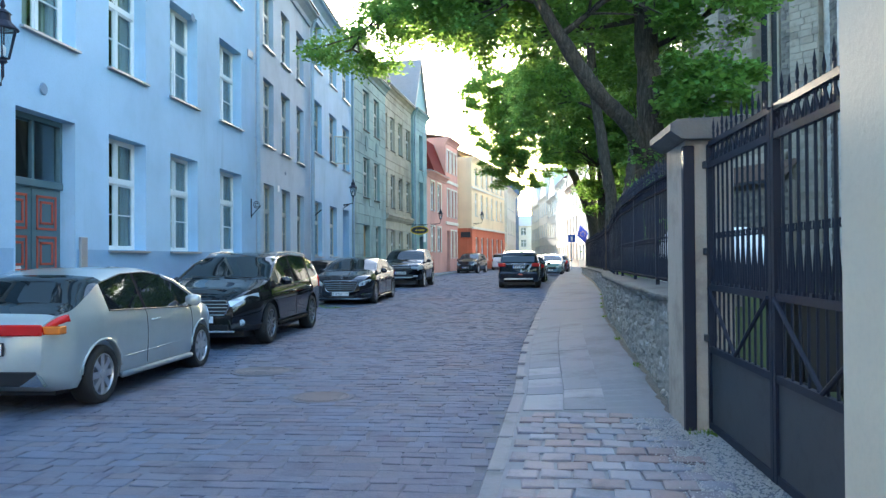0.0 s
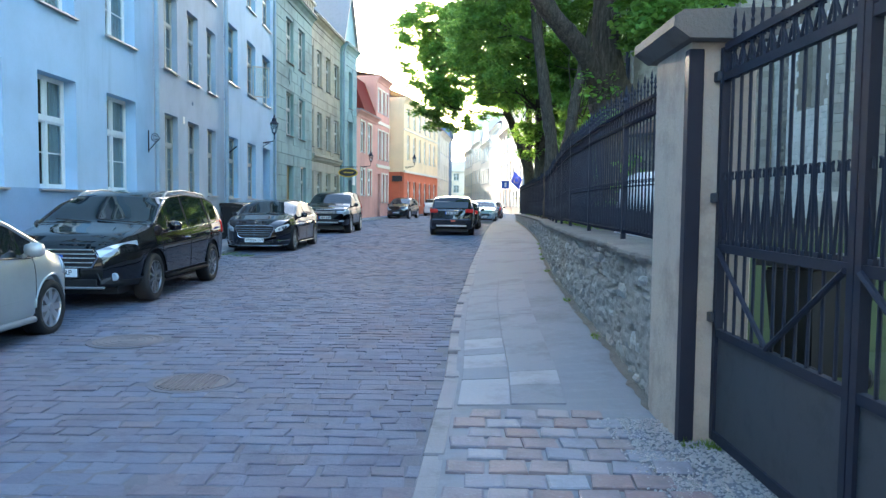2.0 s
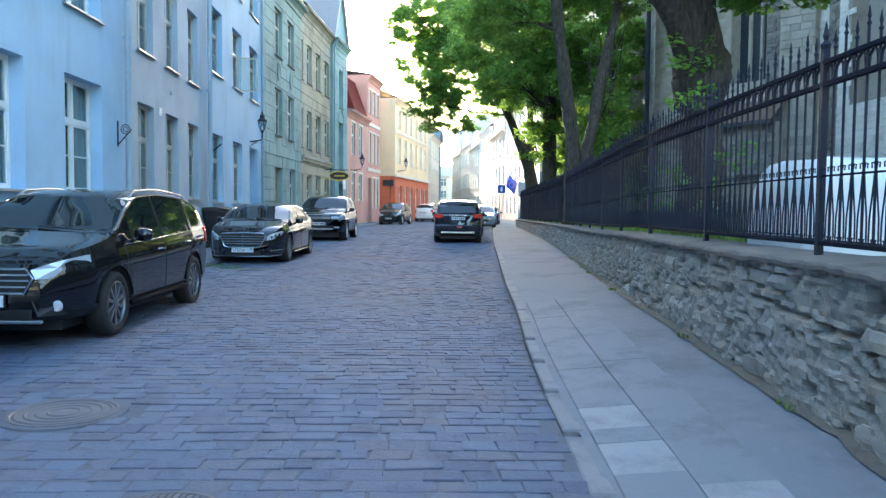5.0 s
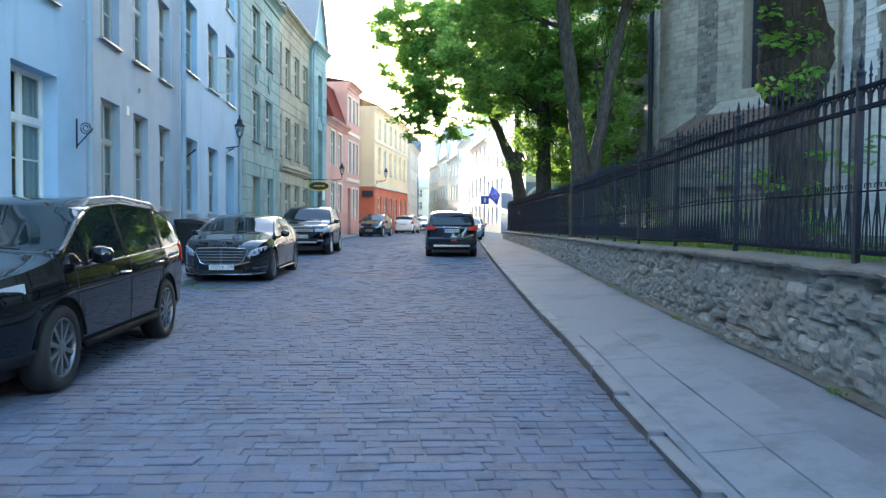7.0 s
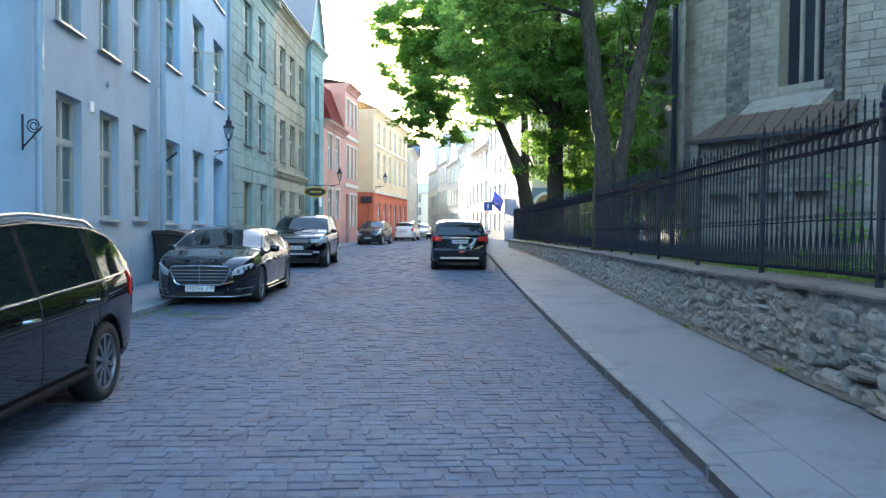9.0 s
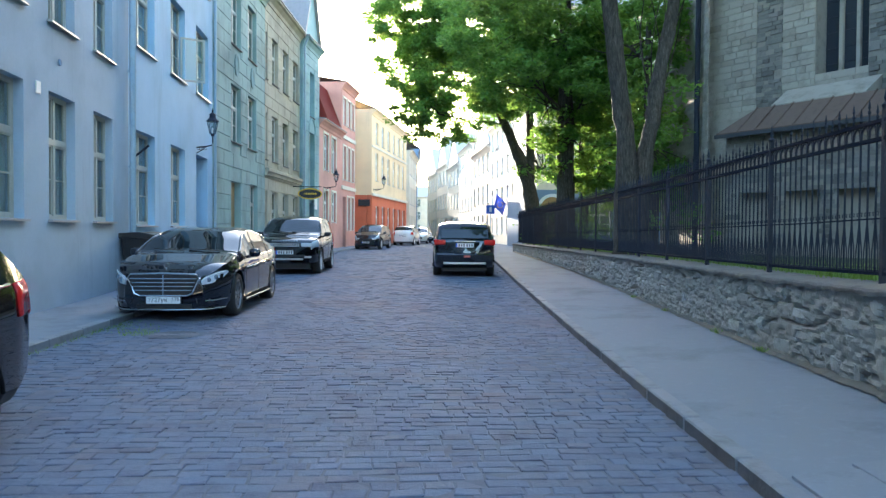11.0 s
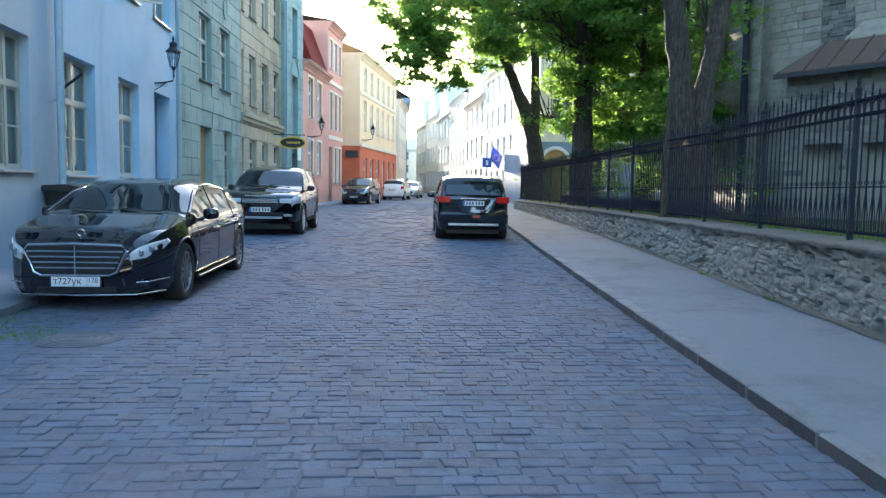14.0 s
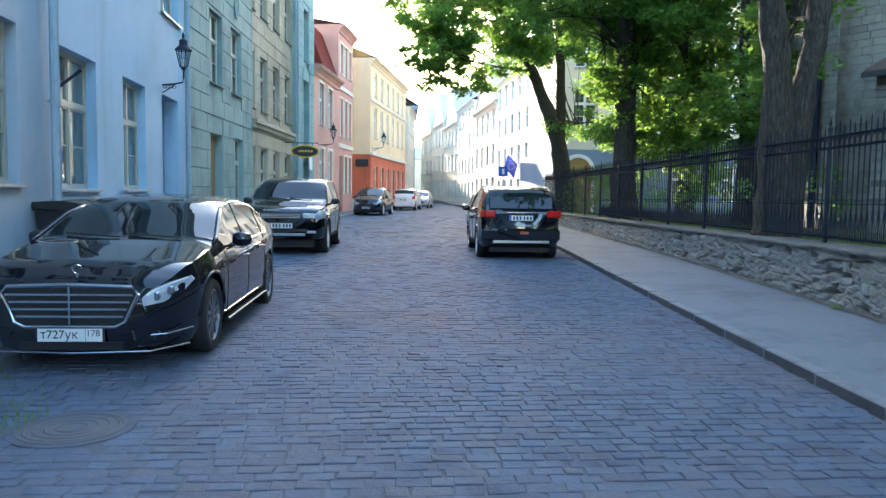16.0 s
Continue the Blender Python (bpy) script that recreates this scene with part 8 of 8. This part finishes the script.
# ---- granite setts of the road ----
rn = np.random.default_rng(17)
verts, faces = [], []
singles = []
y, row = -7.0, 0
rg = random.Random(77)
while y < 62:
    big = float(np.interp(y, [3.0, 6.5], [1.35, 1.0]))
    dep = rg.uniform(0.108, 0.132) * big if y < 30 else 0.16
    gz_ = ground_z(y)
    xl, xr = line_at(LKERB, y) + 0.02, line_at(KERB, y) - 0.02
    x = xl - rg.uniform(0, 0.12)
    while x < xr:
        w = rg.choice((0.115, 0.14, 0.16, 0.18, 0.205, 0.235)) * rg.uniform(0.94, 1.06) * big if y < 30 else rg.uniform(0.18, 0.27)
        cx = x + w / 2
        cy = y + rg.uniform(-0.009, 0.009) + 0.035 * noise.noise(Vector((cx * 0.45, y * 0.25, 7.0)))
        x += w + rg.uniform(0.003, 0.011)
        if cx > xr + 0.02 or any((cx - hx) ** 2 + (cy - hy) ** 2 < (hr * 1.18) ** 2 for hx, hy, hr in HOLES):
            continue
        wave = 0.006 * noise.noise(Vector((cx * 0.5, cy * 0.5, 0.0)))
        if -1.9 < cx < 1.2 and 14.2 < cy < 15.9 and len(singles) < 300:
            singles.append((cx, cy, gz_ + wave, w))
            continue
        hgt = gz_ + wave + rg.uniform(-0.004, 0.003)
        hw, hd = w / 2, dep / 2
        b1, b2 = 0.001, 0.008
        tx, ty = rg.uniform(-0.003, 0.003), rg.uniform(-0.003, 0.003)
        jx = [rg.uniform(-0.010, 0.010) * big ** 2 for _ in range(4)]
        jy = [rg.uniform(-0.008, 0.008) * big ** 2 for _ in range(4)]
        b0 = len(verts)
        cs = ((-1, -1), (1, -1), (1, 1), (-1, 1))
        verts += [(cx + sx * (hw - 0.002) + jx[q], cy + sy * (hd - 0.001) + jy[q], hgt - 0.03) for q, (sx, sy) in enumerate(cs)]
        verts += [(cx + sx * (hw - b1) + jx[q], cy + sy * (hd - b1) + jy[q], hgt - 0.002 + sx * tx + sy * ty) for q, (sx, sy) in enumerate(cs)]
        verts += [(cx + sx * (hw - b2) + jx[q], cy + sy * (hd - b2) + jy[q], hgt + 0.002 + sx * tx + sy * ty) for q, (sx, sy) in enumerate(cs)]
        faces.append((b0 + 8, b0 + 9, b0 + 10, b0 + 11))
        for q in range(4):
            p = (q + 1) % 4
            faces += [(b0 + q, b0 + p, b0 + 4 + p, b0 + 4 + q), (b0 + 4 + q, b0 + 4 + p, b0 + 8 + p, b0 + 8 + q)]
    y += dep + 0.005
    row += 1
tagged(raw("setts", verts, faces, M_SETT, road), "grey granite setts laid in rows", kind="stuff")
widths = [0.135, 0.15, 0.165, 0.18, 0.195]
lib = {w: sett_variants(w, 0.116, 0.002, 4, M_SETT1, "sett", random.Random(int(w * 1000)), 0.007) for w in widths}
for cx, cy, z, w in singles:
    wq = min(widths, key=lambda q: abs(q - w))
    o = new("sett", rg.choice(lib[wq]))
    o.parent = road
    o.matrix_world = pose(cx, cy, z + rg.uniform(-0.003, 0.003), rg.uniform(-1.5, 1.5), rg.uniform(-1.5, 1.5), rg.uniform(-1.5, 1.5))
